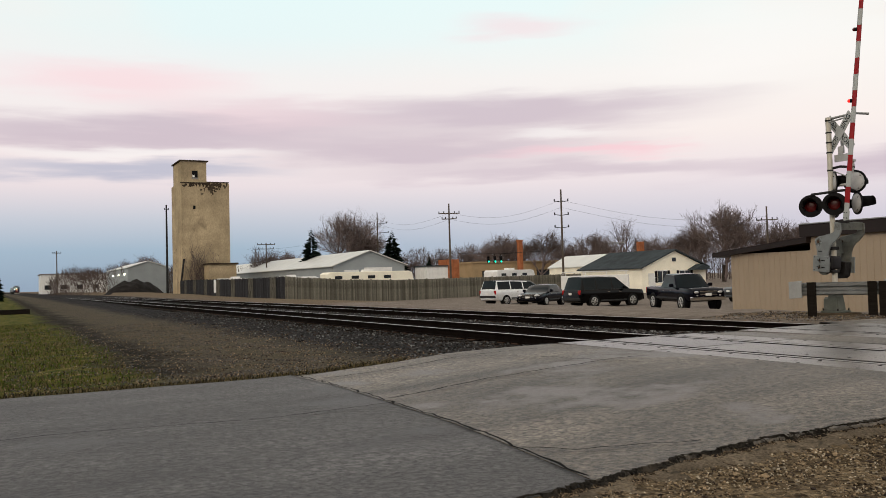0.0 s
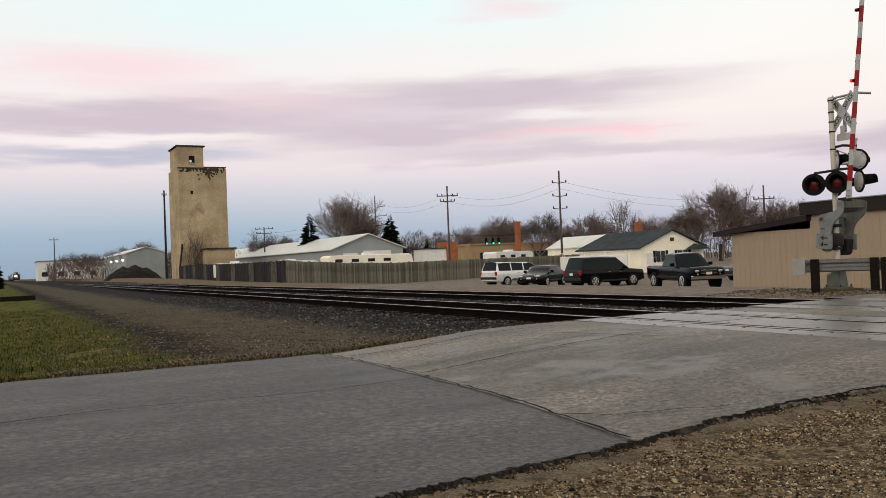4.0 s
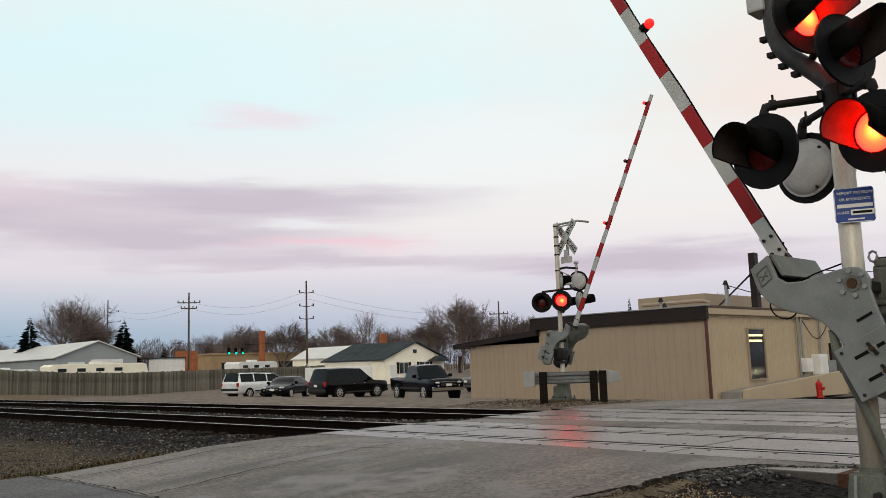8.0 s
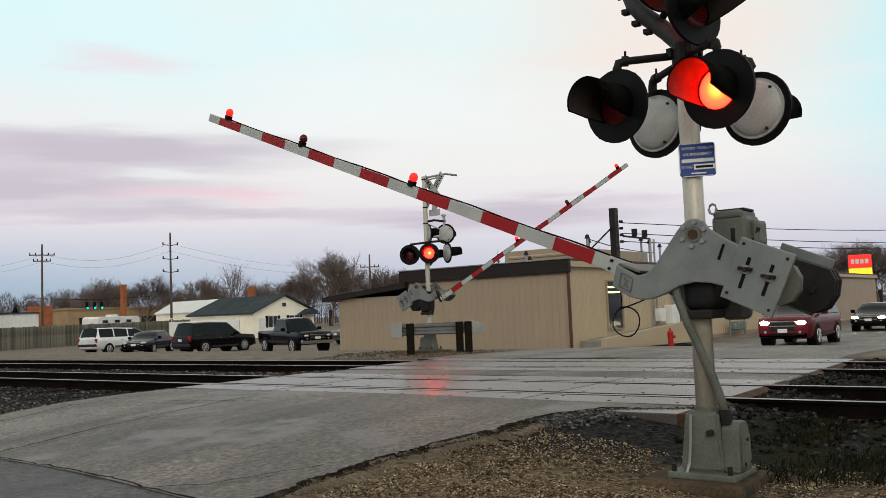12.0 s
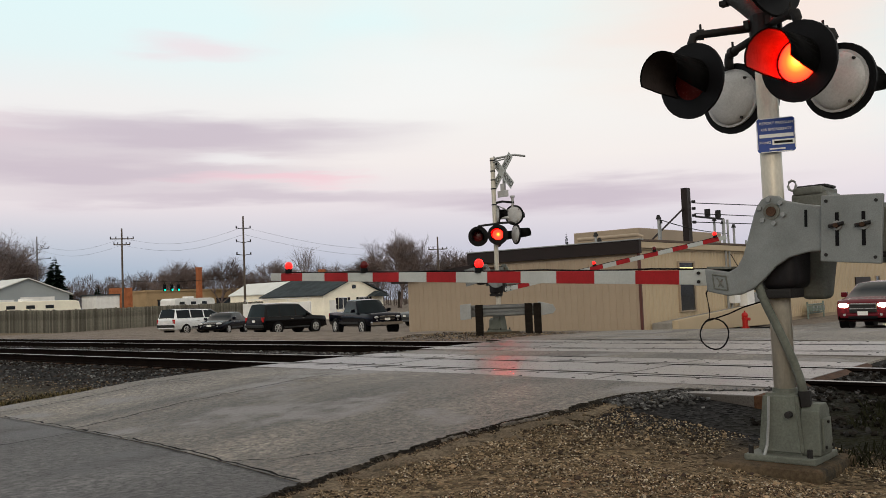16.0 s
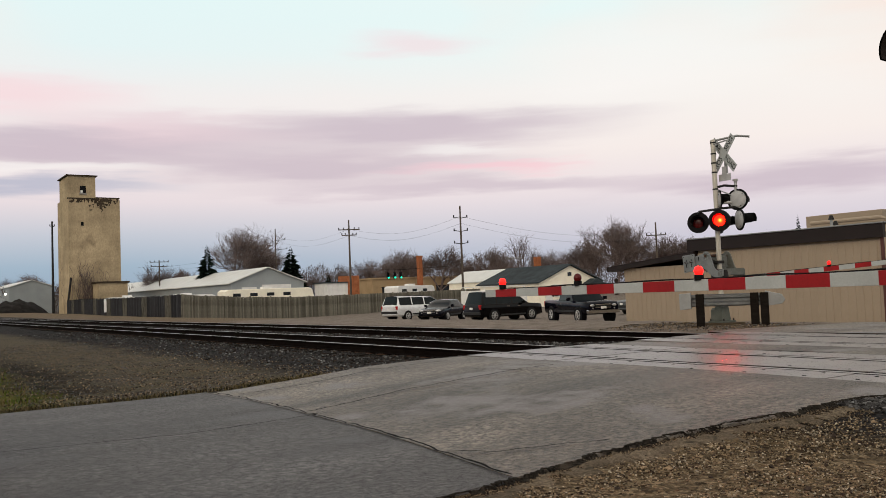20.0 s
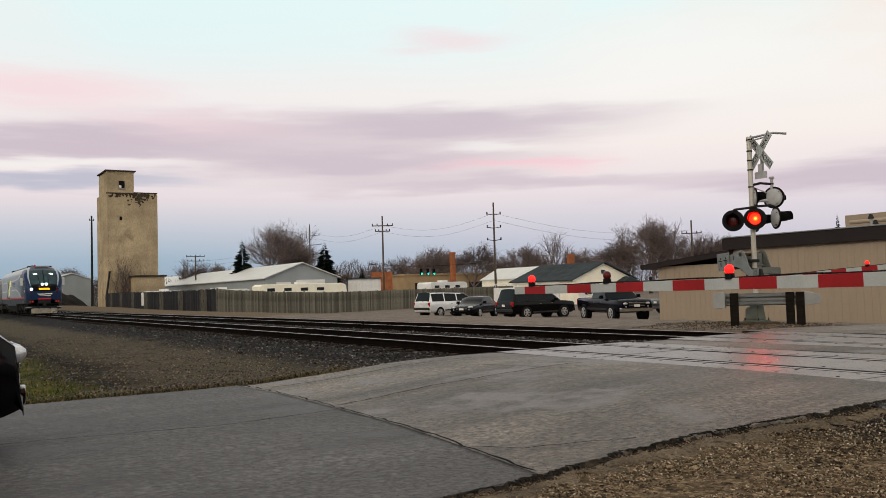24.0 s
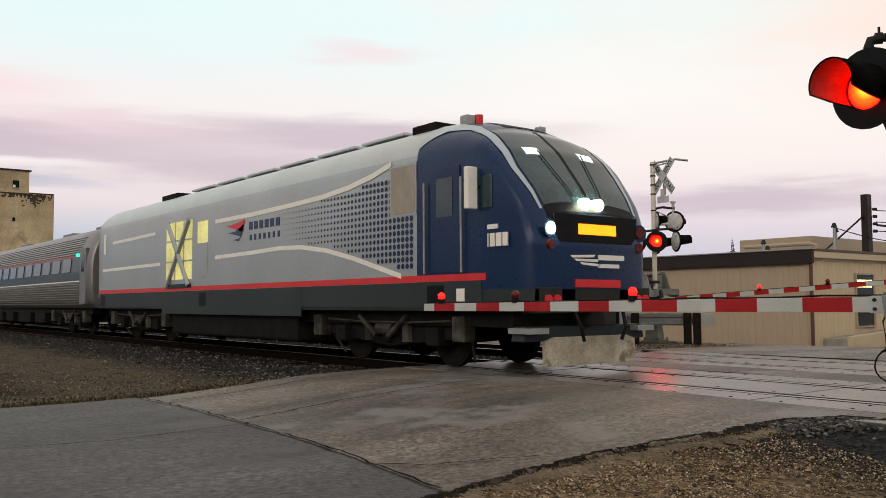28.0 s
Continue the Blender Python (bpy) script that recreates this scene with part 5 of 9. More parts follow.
# ---- trees ----
def bare_tree_mesh(seed, h, spread_k=0.5, depth=6, r0=0.22, lean=0.0, split=3):
    rnd = random.Random(seed)
    vs, fs = [], []

    def seg(p, q, a, b, n):
        d = (q - p).normalized()
        u = d.orthogonal().normalized()
        w = d.cross(u)
        k = len(vs)
        for c, r in ((p, a), (q, b)):
            for i in range(n):
                t = i * math.tau / n
                vs.append(c + (u * math.cos(t) + w * math.sin(t)) * r)
        for i in range(n):
            fs.append((k + i, k + (i + 1) % n, k + n + (i + 1) % n, k + n + i))

    def twig(p, d, length):
        # a fine twig: two slim triangles
        w = d.orthogonal().normalized() * 0.012
        q = p + d * length * 0.5 + Vector((rnd.gauss(0, 0.06), rnd.gauss(0, 0.06), 0.02)) * length
        e = q + (d + Vector((rnd.gauss(0, 0.25), rnd.gauss(0, 0.25), 0.1))).normalized() * length * 0.5
        k = len(vs)
        vs.extend([p - w, p + w, q + w * 0.7, q - w * 0.7, e])
        fs.extend([(k, k + 1, k + 2, k + 3), (k + 3, k + 2, k + 4)])

    def grow(p, d, length, r, level):
        n = 7 if level == 0 else 5 if level < 3 else 3
        pos, way = p, d
        for k in range(2):
            way = (way + Vector((rnd.gauss(0, 0.12), rnd.gauss(0, 0.12), 0.05))).normalized()
            q = pos + way * length / 2
            seg(pos, q, r * (1 - 0.15 * k), r * (0.85 - 0.15 * k), n)
            pos = q
        if level >= depth - 2:
            for i in range(11):
                out = Vector((rnd.gauss(0, 1), rnd.gauss(0, 1), rnd.gauss(0.3, 0.6))).normalized()
                c = p.lerp(pos, rnd.uniform(0.15, 1.0))
                nd = (way * rnd.uniform(0.4, 1.0) + out * rnd.uniform(0.4, 0.9)).normalized()
                ln = length * rnd.uniform(0.55, 1.15)
                twig(c, nd, ln)
                for m in range(1):
                    o2 = Vector((rnd.gauss(0, 1), rnd.gauss(0, 1), rnd.gauss(0.3, 0.6))).normalized()
                    twig(c + nd * ln * rnd.uniform(0.3, 0.8), (nd + o2 * 0.7).normalized(), ln * rnd.uniform(0.4, 0.7))
            return
        for i in range(split if level else split + 1):
            out = Vector((rnd.gauss(0, 1), rnd.gauss(0, 1), rnd.gauss(0.22, 0.35)))
            out = (out - way * out.dot(way)).normalized()
            nd = (way * rnd.uniform(0.75, 1.1) + out * spread_k * (0.3 if i == 0 else rnd.uniform(0.7, 1.5)) + Vector((0, 0, 0.06))).normalized()
            start = p.lerp(pos, rnd.uniform(0.45 if level else 0.6, 1.0)) if i else pos
            grow(start, nd, length * (rnd.uniform(0.74, 0.95) if level < 2 else rnd.uniform(0.66, 0.84)), max(0.014, r * (0.74 if i == 0 else rnd.uniform(0.42, 0.6))), level + 1)

    grow(Vector((0, 0, -0.2)), Vector((lean, 0, 1)).normalized(), h * 0.23, r0, 0)
    top = max(v.z for v in vs)
    vs = [v * (h / top) for v in vs]
    me = bpy.data.meshes.new("crown")
    me.from_pydata([tuple(v) for v in vs], [], fs)
    me.materials.append(TWIG)
    return me


def trunk_mesh(h, r):
    return mesh_of(atube([(0, 0, -0.4), (0.02, 0, h * 0.1), (0, 0.03, h * 0.2)], [r * 1.3, r, r * 0.85], 9), "trunk", BARK)


TREES = [bare_tree_mesh(1, 12, 0.72, 6, 0.2, split=4), bare_tree_mesh(2, 12, 0.62, 6, 0.18, split=4), bare_tree_mesh(3, 12, 0.72, 6, 0.2, split=4), bare_tree_mesh(7, 12, 0.55, 5, 0.16, split=4)]
TRUNK = trunk_mesh(12, 0.26)


def tree(x, y, h, k, w=1.0, turn=0, label="bare leafless deciduous tree with a wide twiggy crown"):
    t = thing("tree", pose(x, y, land_z(x, y) if math.hypot(x, y) < 250 else 0.3, 0, 0, turn), label, "tree", "bare trees")
    s = Matrix.Diagonal((h / 12 * w, h / 12 * w, h / 12, 1))
    share("trunk", TRUNK, t, s)
    share("crown", TREES[k], t, s)


def conifer_mesh(seed, h, r):
    rnd = random.Random(seed)
    bm = bmesh.new()
    z = h * 0.06
    while z < h:
        k = (1 - z / h) ** 0.85
        for i in range(int(12 + 20 * k)):
            a, ln = rnd.uniform(0, math.tau), r * k * rnd.uniform(0.6, 1.15) + 0.1
            d = Vector((math.cos(a), math.sin(a), rnd.uniform(-0.35, 0.02)))
            base = Vector((0, 0, z + rnd.uniform(-0.2, 0.2)))
            side = Vector((-math.sin(a), math.cos(a), 0)) * ln * 0.22
            tip = base + d * ln
            mid = base + d * ln * 0.55 + Vector((0, 0, 0.08 * ln))
            vsx = [bm.verts.new(p) for p in (base, mid + side, tip, mid - side, mid - Vector((0, 0, 0.2 * ln)))]
            bm.faces.new((vsx[0], vsx[1], vsx[2]))
            bm.faces.new((vsx[0], vsx[2], vsx[3]))
            bm.faces.new((vsx[0], vsx[4], vsx[2]))
        z += h * 0.03
    return mesh_of(bm, "crown", NEEDLES)


CONES = [conifer_mesh(1, 10, 2.9), conifer_mesh(2, 10, 3.4)]


def conifer(x, y, h, k, w=1.0):
    t = thing("conifer", pose(x, y, land_z(x, y)), "dark green conifer with drooping branches", "tree", "conifers")
    s = Matrix.Diagonal((h / 10 * w, h / 10 * w, h / 10, 1))
    share("trunk", TRUNK, t, Matrix.Diagonal((0.6, 0.6, 0.7, 1)))
    share("crown", CONES[k], t, s)


def polar(az, r):
    """A place at a bearing (degrees right of the track's direction) and a distance."""
    return r * math.sin(radians(az)), r * math.cos(radians(az))


def far_woods():
    # a belt of bare woods too far off to tell the trees apart
    rnd = random.Random(77)
    vs, fs = [], []
    for i in range(60000):
        az = rnd.uniform(3, 90)
        r = rnd.uniform(175, 260)
        top = (9.0 if az > 24 else 6.5) + 1.8 * noise.noise((az * 0.5, 0, 0)) + 1.4 * noise.noise((az * 1.7, 3, 0))
        x, y = polar(az, r)
        z = rnd.uniform(0.05, 1) ** 0.8 * top * r / 200
        ln = rnd.uniform(0.6, 2.2)
        a = rnd.gauss(0, 0.6)
        sx, sy = math.cos(radians(az)), -math.sin(radians(az))
        dx, dz = math.sin(a) * ln, math.cos(a) * ln
        w = rnd.uniform(0.02, 0.06)
        b = len(vs)
        vs += [(x - sx * w, y - sy * w, z - ln), (x + sx * w, y + sy * w, z - ln), (x + sx * dx, y + sy * dx, z - ln + dz)]
        fs.append((b, b + 1, b + 2))
    for i in range(500):
        az = rnd.uniform(24, 86)
        r = rnd.uniform(180, 255)
        x, y = polar(az, r)
        h = (4.5 + rnd.uniform(0, 2)) * r / 200
        sx, sy = math.cos(radians(az)), -math.sin(radians(az))
        b = len(vs)
        vs += [(x - sx * 0.12, y - sy * 0.12, -0.5), (x + sx * 0.12, y + sy * 0.12, -0.5), (x + rnd.uniform(-0.4, 0.4), y, h)]
        fs.append((b, b + 1, b + 2))
    me = bpy.data.meshes.new("far_woods")
    me.from_pydata(vs, [], fs)
    me.materials.append(WOODS)
    return tagged(new("far_woods", me), "belt of bare brown winter woods on the skyline", "woods", kind="stuff")


far_woods()


def added_woods_behind():
    # unseen woods added behind the viewer to darken reflections and low sky light
    rnd = random.Random(78)
    vs, fs = [], []
    for i in range(9000):
        az = rnd.uniform(95, 340)
        r = rnd.uniform(70, 110)
        x, y = polar(az, r)
        if abs(y - 8) < 9:
            continue
        z = rnd.uniform(0.05, 1) * (11 + 3 * noise.noise((az * 0.3, 5, 0)))
        sx, sy = math.cos(radians(az)), -math.sin(radians(az))
        w, ln = rnd.uniform(0.1, 0.45), rnd.uniform(1.0, 3.0)
        b = len(vs)
        vs += [(x - sx * w, y - sy * w, z - ln), (x + sx * w, y + sy * w, z - ln), (x + sx * rnd.uniform(-1, 1), y, z)]
        fs.append((b, b + 1, b + 2))
    me = bpy.data.meshes.new("woods")
    me.from_pydata(vs, [], fs)
    me.materials.append(TWIG)
    return tagged(new("woods", me), "bare winter woods added out of view behind the gravel verge", "woods", kind="stuff")


added_woods_behind()
for az, r, h, k, w in TREE_PLAN:
    tree(*polar(az, r), h, k, w, (az * 37) % 360)
for az, r, h, k, w in CONIFER_PLAN:
    conifer(*polar(az, r), h, k, w)


# ---- crossing signals ----
LENS_DARK = material("dark_red_lens", (0.09, 0.006, 0.006), 0.25, 0, 0.2, 6, 60, 0.05)


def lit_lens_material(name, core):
    """A lamp lens whose yellow core and deep red rim are painted into its emission."""
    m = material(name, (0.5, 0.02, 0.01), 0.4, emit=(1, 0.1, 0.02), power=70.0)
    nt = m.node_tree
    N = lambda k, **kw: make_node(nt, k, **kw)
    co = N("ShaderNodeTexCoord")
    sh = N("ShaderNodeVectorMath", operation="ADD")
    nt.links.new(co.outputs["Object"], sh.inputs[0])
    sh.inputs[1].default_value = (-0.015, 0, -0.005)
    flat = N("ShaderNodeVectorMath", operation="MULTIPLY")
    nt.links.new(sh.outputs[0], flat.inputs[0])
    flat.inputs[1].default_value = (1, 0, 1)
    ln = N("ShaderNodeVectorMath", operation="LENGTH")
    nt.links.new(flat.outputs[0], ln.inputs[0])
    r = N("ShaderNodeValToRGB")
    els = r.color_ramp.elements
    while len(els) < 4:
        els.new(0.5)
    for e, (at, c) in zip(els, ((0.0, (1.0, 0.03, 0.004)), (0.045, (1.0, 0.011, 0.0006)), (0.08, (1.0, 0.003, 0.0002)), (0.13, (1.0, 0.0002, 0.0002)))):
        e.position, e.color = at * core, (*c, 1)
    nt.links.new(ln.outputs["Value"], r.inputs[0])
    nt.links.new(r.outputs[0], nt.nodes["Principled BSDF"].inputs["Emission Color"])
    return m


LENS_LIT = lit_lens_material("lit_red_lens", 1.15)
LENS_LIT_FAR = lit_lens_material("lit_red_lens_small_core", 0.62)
BACK_GREY = material("lamp_back_grey", (0.42, 0.42, 0.42), 0.55, 0.1, 0.12, 5, 60, 0.05, wear=(0.28, 0.27, 0.26), wear_at=0.62)
ARM_LIT = material("lit_arm_lamp", (0.5, 0.02, 0.01), 0.4, emit=(1.0, 0.006, 0.006), power=3.0)
CATCH_SHELL = material("hood_lining", (0.045, 0.038, 0.038), 0.8, 0, 0.3, 5, 90, 0.05, spec=0.05)
HOOD = material("sooty_black_hood", (0.012, 0.012, 0.012), 0.7, 0, 0.3, 5, 90, 0.05, spec=0.05)
SIGN_BLUE = material("blue_sign", (0.02, 0.055, 0.26), 0.4, 0, 0.08, 5, 60, 0.02)
MECH = material("dull_green_grey_casting", (0.13, 0.135, 0.12), 0.55, 0.1, 0.2, 5, 60, 0.15, wear=(0.07, 0.068, 0.06), wear_at=0.6)
HOPPER = material("black_motor_housing", (0.012, 0.011, 0.013), 0.45, 0, 0.3, 5, 60, 0.1, spec=0.25)
GLOWS = []
CABLES = []


def ring(bm, r0, r1, y0, y1, n=28):
    """A flat ring or disc around the y axis from y0 to y1."""
    rows = []
    for r, y in ((r0, y0), (r1, y0), (r1, y1), (r0, y1)):
        rows.append([bm.verts.new((r * math.cos(i * math.tau / n), y, r * math.sin(i * math.tau / n))) for i in range(n)])
    for k in range(4):
        a, b = rows[k], rows[(k + 1) % 4]
        for i in range(n):
            bm.faces.new((a[i], a[(i + 1) % n], b[(i + 1) % n], b[i]))
    bmesh.ops.recalc_face_normals(bm, faces=bm.faces[:])


def dome(bm, r, depth, y0, n=24, rings=6):
    """A shallow dome that bulges towards +y from a circle at y0."""
    prev = None
    for k in range(rings):
        a = k / rings * math.pi / 2
        cur = [bm.verts.new((r * math.cos(a) * math.cos(i * math.tau / n), y0 + depth * math.sin(a), r * math.cos(a) * math.sin(i * math.tau / n))) for i in range(n)]
        if prev:
            for i in range(n):
                bm.faces.new((prev[i], prev[(i + 1) % n], cur[(i + 1) % n], cur[i]))
        prev = cur
    tip = bm.verts.new((0, y0 + depth, 0))
    for i in range(n):
        bm.faces.new((prev[i], prev[(i + 1) % n], tip))
    bmesh.ops.recalc_face_normals(bm, faces=bm.faces[:])


def flasher(parent, x, y, z, turn, name="flasher", glow="", tilt=0.0):
    """A lamp with a black round background and a long hood; it faces -y of its own space."""
    bm = bmesh.new()
    ring(bm, 0.145, 0.285, -0.012, 0.012)
    lamp = part(name, bm, BLACK, parent, "black round background with a long hood", pose(x, y, z, tilt, 0, turn))
    bm = bmesh.new()
    n = 18
    rows = []
    for yy, r, lo in ((-0.012, 0.168, -0.75), (-0.2, 0.172, -0.55), (-0.38, 0.176, -0.3)):
        rows.append([bm.verts.new((r * math.cos(lo + (math.pi - 2 * lo) * i / n), yy, r * math.sin(lo + (math.pi - 2 * lo) * i / n))) for i in range(n + 1)])
    for a, b in zip(rows, rows[1:]):
        for i in range(n):
            bm.faces.new((a[i], a[i + 1], b[i + 1], b[i]))
    r = bmesh.ops.solidify(bm, geom=bm.faces[:], thickness=0.006)
    part("hood", bm, HOOD, lamp, smooth=True)
    # paler inner shell added so the black hood catches the lamp's red light
    bm = bmesh.new()
    rows = []
    for yy, r, lo in ((-0.014, 0.159, -0.72), (-0.2, 0.163, -0.52), (-0.372, 0.167, -0.28)):
        rows.append([bm.verts.new((r * math.cos(lo + (math.pi - 2 * lo) * i / n), yy, r * math.sin(lo + (math.pi - 2 * lo) * i / n))) for i in range(n + 1)])
    for a, b in zip(rows, rows[1:]):
        for i in range(n):
            bm.faces.new((a[i], a[i + 1], b[i + 1], b[i]))
    part("hood_lining", bm, CATCH_SHELL, lamp, "added paler shell that catches the lamp's light in the hood", smooth=True)
    bm = bmesh.new()
    dome(bm, 0.15, -0.03, -0.004)
    part("lens", bm, LENS_DARK, lamp, "dark red lens", smooth=True)
    bm = bmesh.new()
    dome(bm, 0.215, 0.05, 0.03)
    part("housing", bm, BACK_GREY, lamp, "grey lamp housing seen from behind", smooth=True)
    bm = bmesh.new()
    ring(bm, 0.0, 0.235, 0.0125, 0.03)
    part("back_cover", bm, BACK_GREY, lamp, "pale grey back cover")
    part("maker_mark", atube([(0.04 * math.cos(a * 0.7), 0.032, 0.02 + 0.035 * math.sin(a * 0.9)) for a in range(9)], 0.006, 4), DARK_IRON, lamp)
    part("seam", abox(-0.12, 0.12, 0.0305, 0.033, -0.045, -0.039), DARK_IRON, lamp)
    for a in (0.6, 2.4, 4.2):
        part("latch", arod((0.2 * math.cos(a), 0.02, 0.2 * math.sin(a)), (0.2 * math.cos(a), 0.06, 0.2 * math.sin(a)), 0.012, n=6), DARK_IRON, lamp)
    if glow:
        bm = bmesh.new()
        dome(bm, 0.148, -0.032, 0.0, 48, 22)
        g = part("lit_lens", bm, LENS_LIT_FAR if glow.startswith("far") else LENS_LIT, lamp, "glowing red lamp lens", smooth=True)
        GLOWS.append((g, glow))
    return lamp


def text_mesh(body, size, name, mat, parent, m, thick=0.002, label=""):
    cu = bpy.data.curves.new(name, "FONT")
    cu.body, cu.size, cu.extrude, cu.align_x, cu.align_y = body, size, thick, "CENTER", "CENTER"
    tmp = bpy.data.objects.new(name, cu)
    me = bpy.data.meshes.new_from_object(tmp)
    bpy.data.objects.remove(tmp)
    bpy.data.curves.remove(cu)
    me.materials.clear()
    me.materials.append(mat)
    ob = new(name, me)
    ob.parent = parent
    ob.matrix_basis = m
    return tagged(ob, label)


def gate_arm(parent, px, py, pz, tip, lamps, first, zc, f=1, xb=0.018, pitch=0.385):
    """The moving arm: it turns about x at its pivot and reaches towards +y. f: -1 for an arm whose mechanism lies towards -x.
    xb: how far behind the first bracket the boom is held; pitch: length of a stripe."""
    hub = [(0.12 * math.cos(a), 0.12 * math.sin(a)) for a in [radians(k) for k in (20, 50, 80, 110, 140)]]
    outline = [(0.52, -0.41), (0.33, -0.435), (0.265, -0.40), (0.215, -0.31), (0.165, -0.13), (0.135, -0.02)] + hub + [(-0.22, 0.045), (-0.34, 0.025), (-0.62, 0.0),
               (-0.64, -0.27), (-0.42, -0.285), (-0.24, -0.30), (-0.12, -0.335), (-0.02, -0.40), (0.06, -0.49), (0.15, -0.565), (0.24, -0.605), (0.34, -0.615), (0.50, -0.585)]
    turnm = Matrix(((0, f, 0, 0), (1, 0, 0, 0), (0, 0, 1, 0), (0, 0, 0, 1)))

    def side(x0, x1, pts, bev=0.008):
        bm = aplate(pts, x0, x1, bev)
        bmesh.ops.transform(bm, matrix=turnm, verts=bm.verts[:])
        bmesh.ops.recalc_face_normals(bm, faces=bm.faces[:])
        return bm

    def bar(p, q, r, n=8):
        return arod((p[0] * f, p[1], p[2]), (q[0] * f, q[1], q[2]), r, n=n)

    rear = 0.86
    arm = part("gate_arm", side(-0.02, 0.02, outline, 0.012), ALU, parent, "grey cast arm bracket with counterweights", pose(px, py, pz))
    # twin of the first bracket; its shade is painted as a darker grey
    part("side_bracket", side(rear - 0.02, rear + 0.02, outline, 0.012), MECH, arm, "second cast bracket behind the mast, shade put into a darker grey")
    box_pts = [(-0.355, 0.092), (-0.755, 0.084), (-0.735, -0.385), (-0.345, -0.365)]
    cw = part("counterweight", side(-0.06, -0.024, box_pts), ALU, arm, "flat grey counterweight plate with slots")
    part("counterweight", side(rear + 0.024, rear + 0.06, [(y * 1.05, z) for y, z in box_pts]), ALU, arm)
    round_end = lambda y0, y1, z0, z1: [(y0, z1), (y1 + 0.09, z1), (y1 + 0.025, z1 - 0.06), (y1, (z0 + z1) / 2), (y1 + 0.025, z0 + 0.06), (y1 + 0.09, z0), (y0, z0)]
    for k in range(5):
        part("weight_slab", side(rear - 0.26 + 0.046 * k, rear - 0.222 + 0.046 * k, round_end(-0.5, -0.93 + 0.01 * (k % 2), -0.33, 0.02), 0.008), DARK_IRON, arm, "dark round-ended weight slab")
    for k in range(2):
        part("weight_slab", side(0.03 + 0.05 * k, 0.07 + 0.05 * k, round_end(-0.5, -0.83, -0.3, 0.0), 0.008), MECH, arm)
    part("weight_bolt", bar((rear - 0.3, -0.78, -0.16), (rear + 0.1, -0.78, -0.16), 0.026), DARK_IRON, arm)
    for yy in (-0.46, -0.63):
        part("slot", side(-0.064, -0.0605, [(yy - 0.012, -0.03), (yy + 0.012, -0.03), (yy + 0.012, -0.26), (yy - 0.012, -0.26)], 0), BLACK, cw)
        part("bolt", bar((-0.105, yy, -0.12), (-0.06, yy, -0.12), 0.017, 6), RUST, cw)
        part("washer", bar((-0.07, yy, -0.12), (-0.062, yy, -0.12), 0.034, 12), STEEL, cw)
        part("lever", bar((-0.085, yy - 0.05, -0.105), (-0.085, yy + 0.05, -0.125), 0.012, 6), DARK_IRON, cw)
    for yy, zz in ((-0.39, 0.05), (-0.71, 0.04), (-0.7, -0.34), (-0.385, -0.32)):
        part("rivet", bar((-0.067, yy, zz), (-0.06, yy, zz), 0.012, 8), DARK_IRON, cw)
    part("slot", side(-0.024, -0.0205, [(-0.25, 0.0), (-0.23, 0.0), (-0.23, -0.12), (-0.25, -0.12)], 0), BLACK, arm)
    part("hub", bar((-0.045, 0, 0), (rear + 0.05, 0, 0), 0.035, 14), RUST, arm)
    for i in range(6):
        a = i * math.tau / 6 + 0.3
        part("hub_bolt", bar((-0.042, 0.088 * math.cos(a), 0.088 * math.sin(a)), (-0.019, 0.088 * math.cos(a), 0.088 * math.sin(a)), 0.017), STEEL, arm)
    part("hub_flange", bar((-0.03, 0, 0), (-0.018, 0, 0), 0.06, 16), MECH, arm)
    plate_edge = bmesh.new()
    for p, q in (((0.455, -0.455), (0.35, -0.47)), ((0.35, -0.47), (0.335, -0.575)), ((0.335, -0.575), (0.44, -0.56)), ((0.44, -0.56), (0.455, -0.455)), ((0.42, -0.48), (0.37, -0.55)), ((0.38, -0.49), (0.41, -0.55))):
        rod(plate_edge, (-0.022 * f, *p), (-0.022 * f, *q), 0.006, n=5)
    part("name_plate", plate_edge, MECH, arm, "cast emblem in a square frame")
    # channel between the two brackets, and the socket that holds the striped boom
    for ya, yb, za, zb in ((0.50, 0.52, -0.56, -0.40), (0.33, 0.52, -0.415, -0.395), (0.33, 0.52, -0.565, -0.545)):
        part("cross_channel", side(0.02, rear - 0.02, [(ya, za), (yb, za), (yb, zb), (ya, zb)], 0.003), MECH, arm, "dull grey channel between the brackets")
    z0, z1 = zc - 0.06, zc + 0.06
    part("boom_clamp", side(xb - 0.023, xb + 0.062, [(0.5, z0 + 0.0), (0.60, z0 + 0.01), (0.60, z1 - 0.01), (0.56, max(z1, -0.43)), (0.5, max(z1, -0.43))], 0.004), DARK_IRON, arm, "dark boom clamp")
    part("boom_socket", side(xb - 0.03, xb + 0.032, [(0.58, z0 - 0.006), (0.80, z0 - 0.006), (0.80, z1 + 0.006), (0.60, z1 + 0.006), (0.56, z1 - 0.03)], 0.004), WHITE, arm, "bare metal boom socket")
    for yy in (0.63, 0.76):
        for zz in (zc - 0.035, zc + 0.035):
            part("bolt", bar((xb - 0.048, yy, zz), (xb - 0.026, yy, zz), 0.014, 6), DARK_IRON, arm)
    n, y = 0, 0.78
    edges = [y]
    e = first
    while e < tip:
        edges.append(e)
        e += pitch
    edges.append(tip)
    taper = lambda t: 0.062 - 0.016 * (t / tip)
    for i, (a, b) in enumerate(zip(edges, edges[1:])):
        ta, tb = taper(a), taper(b)
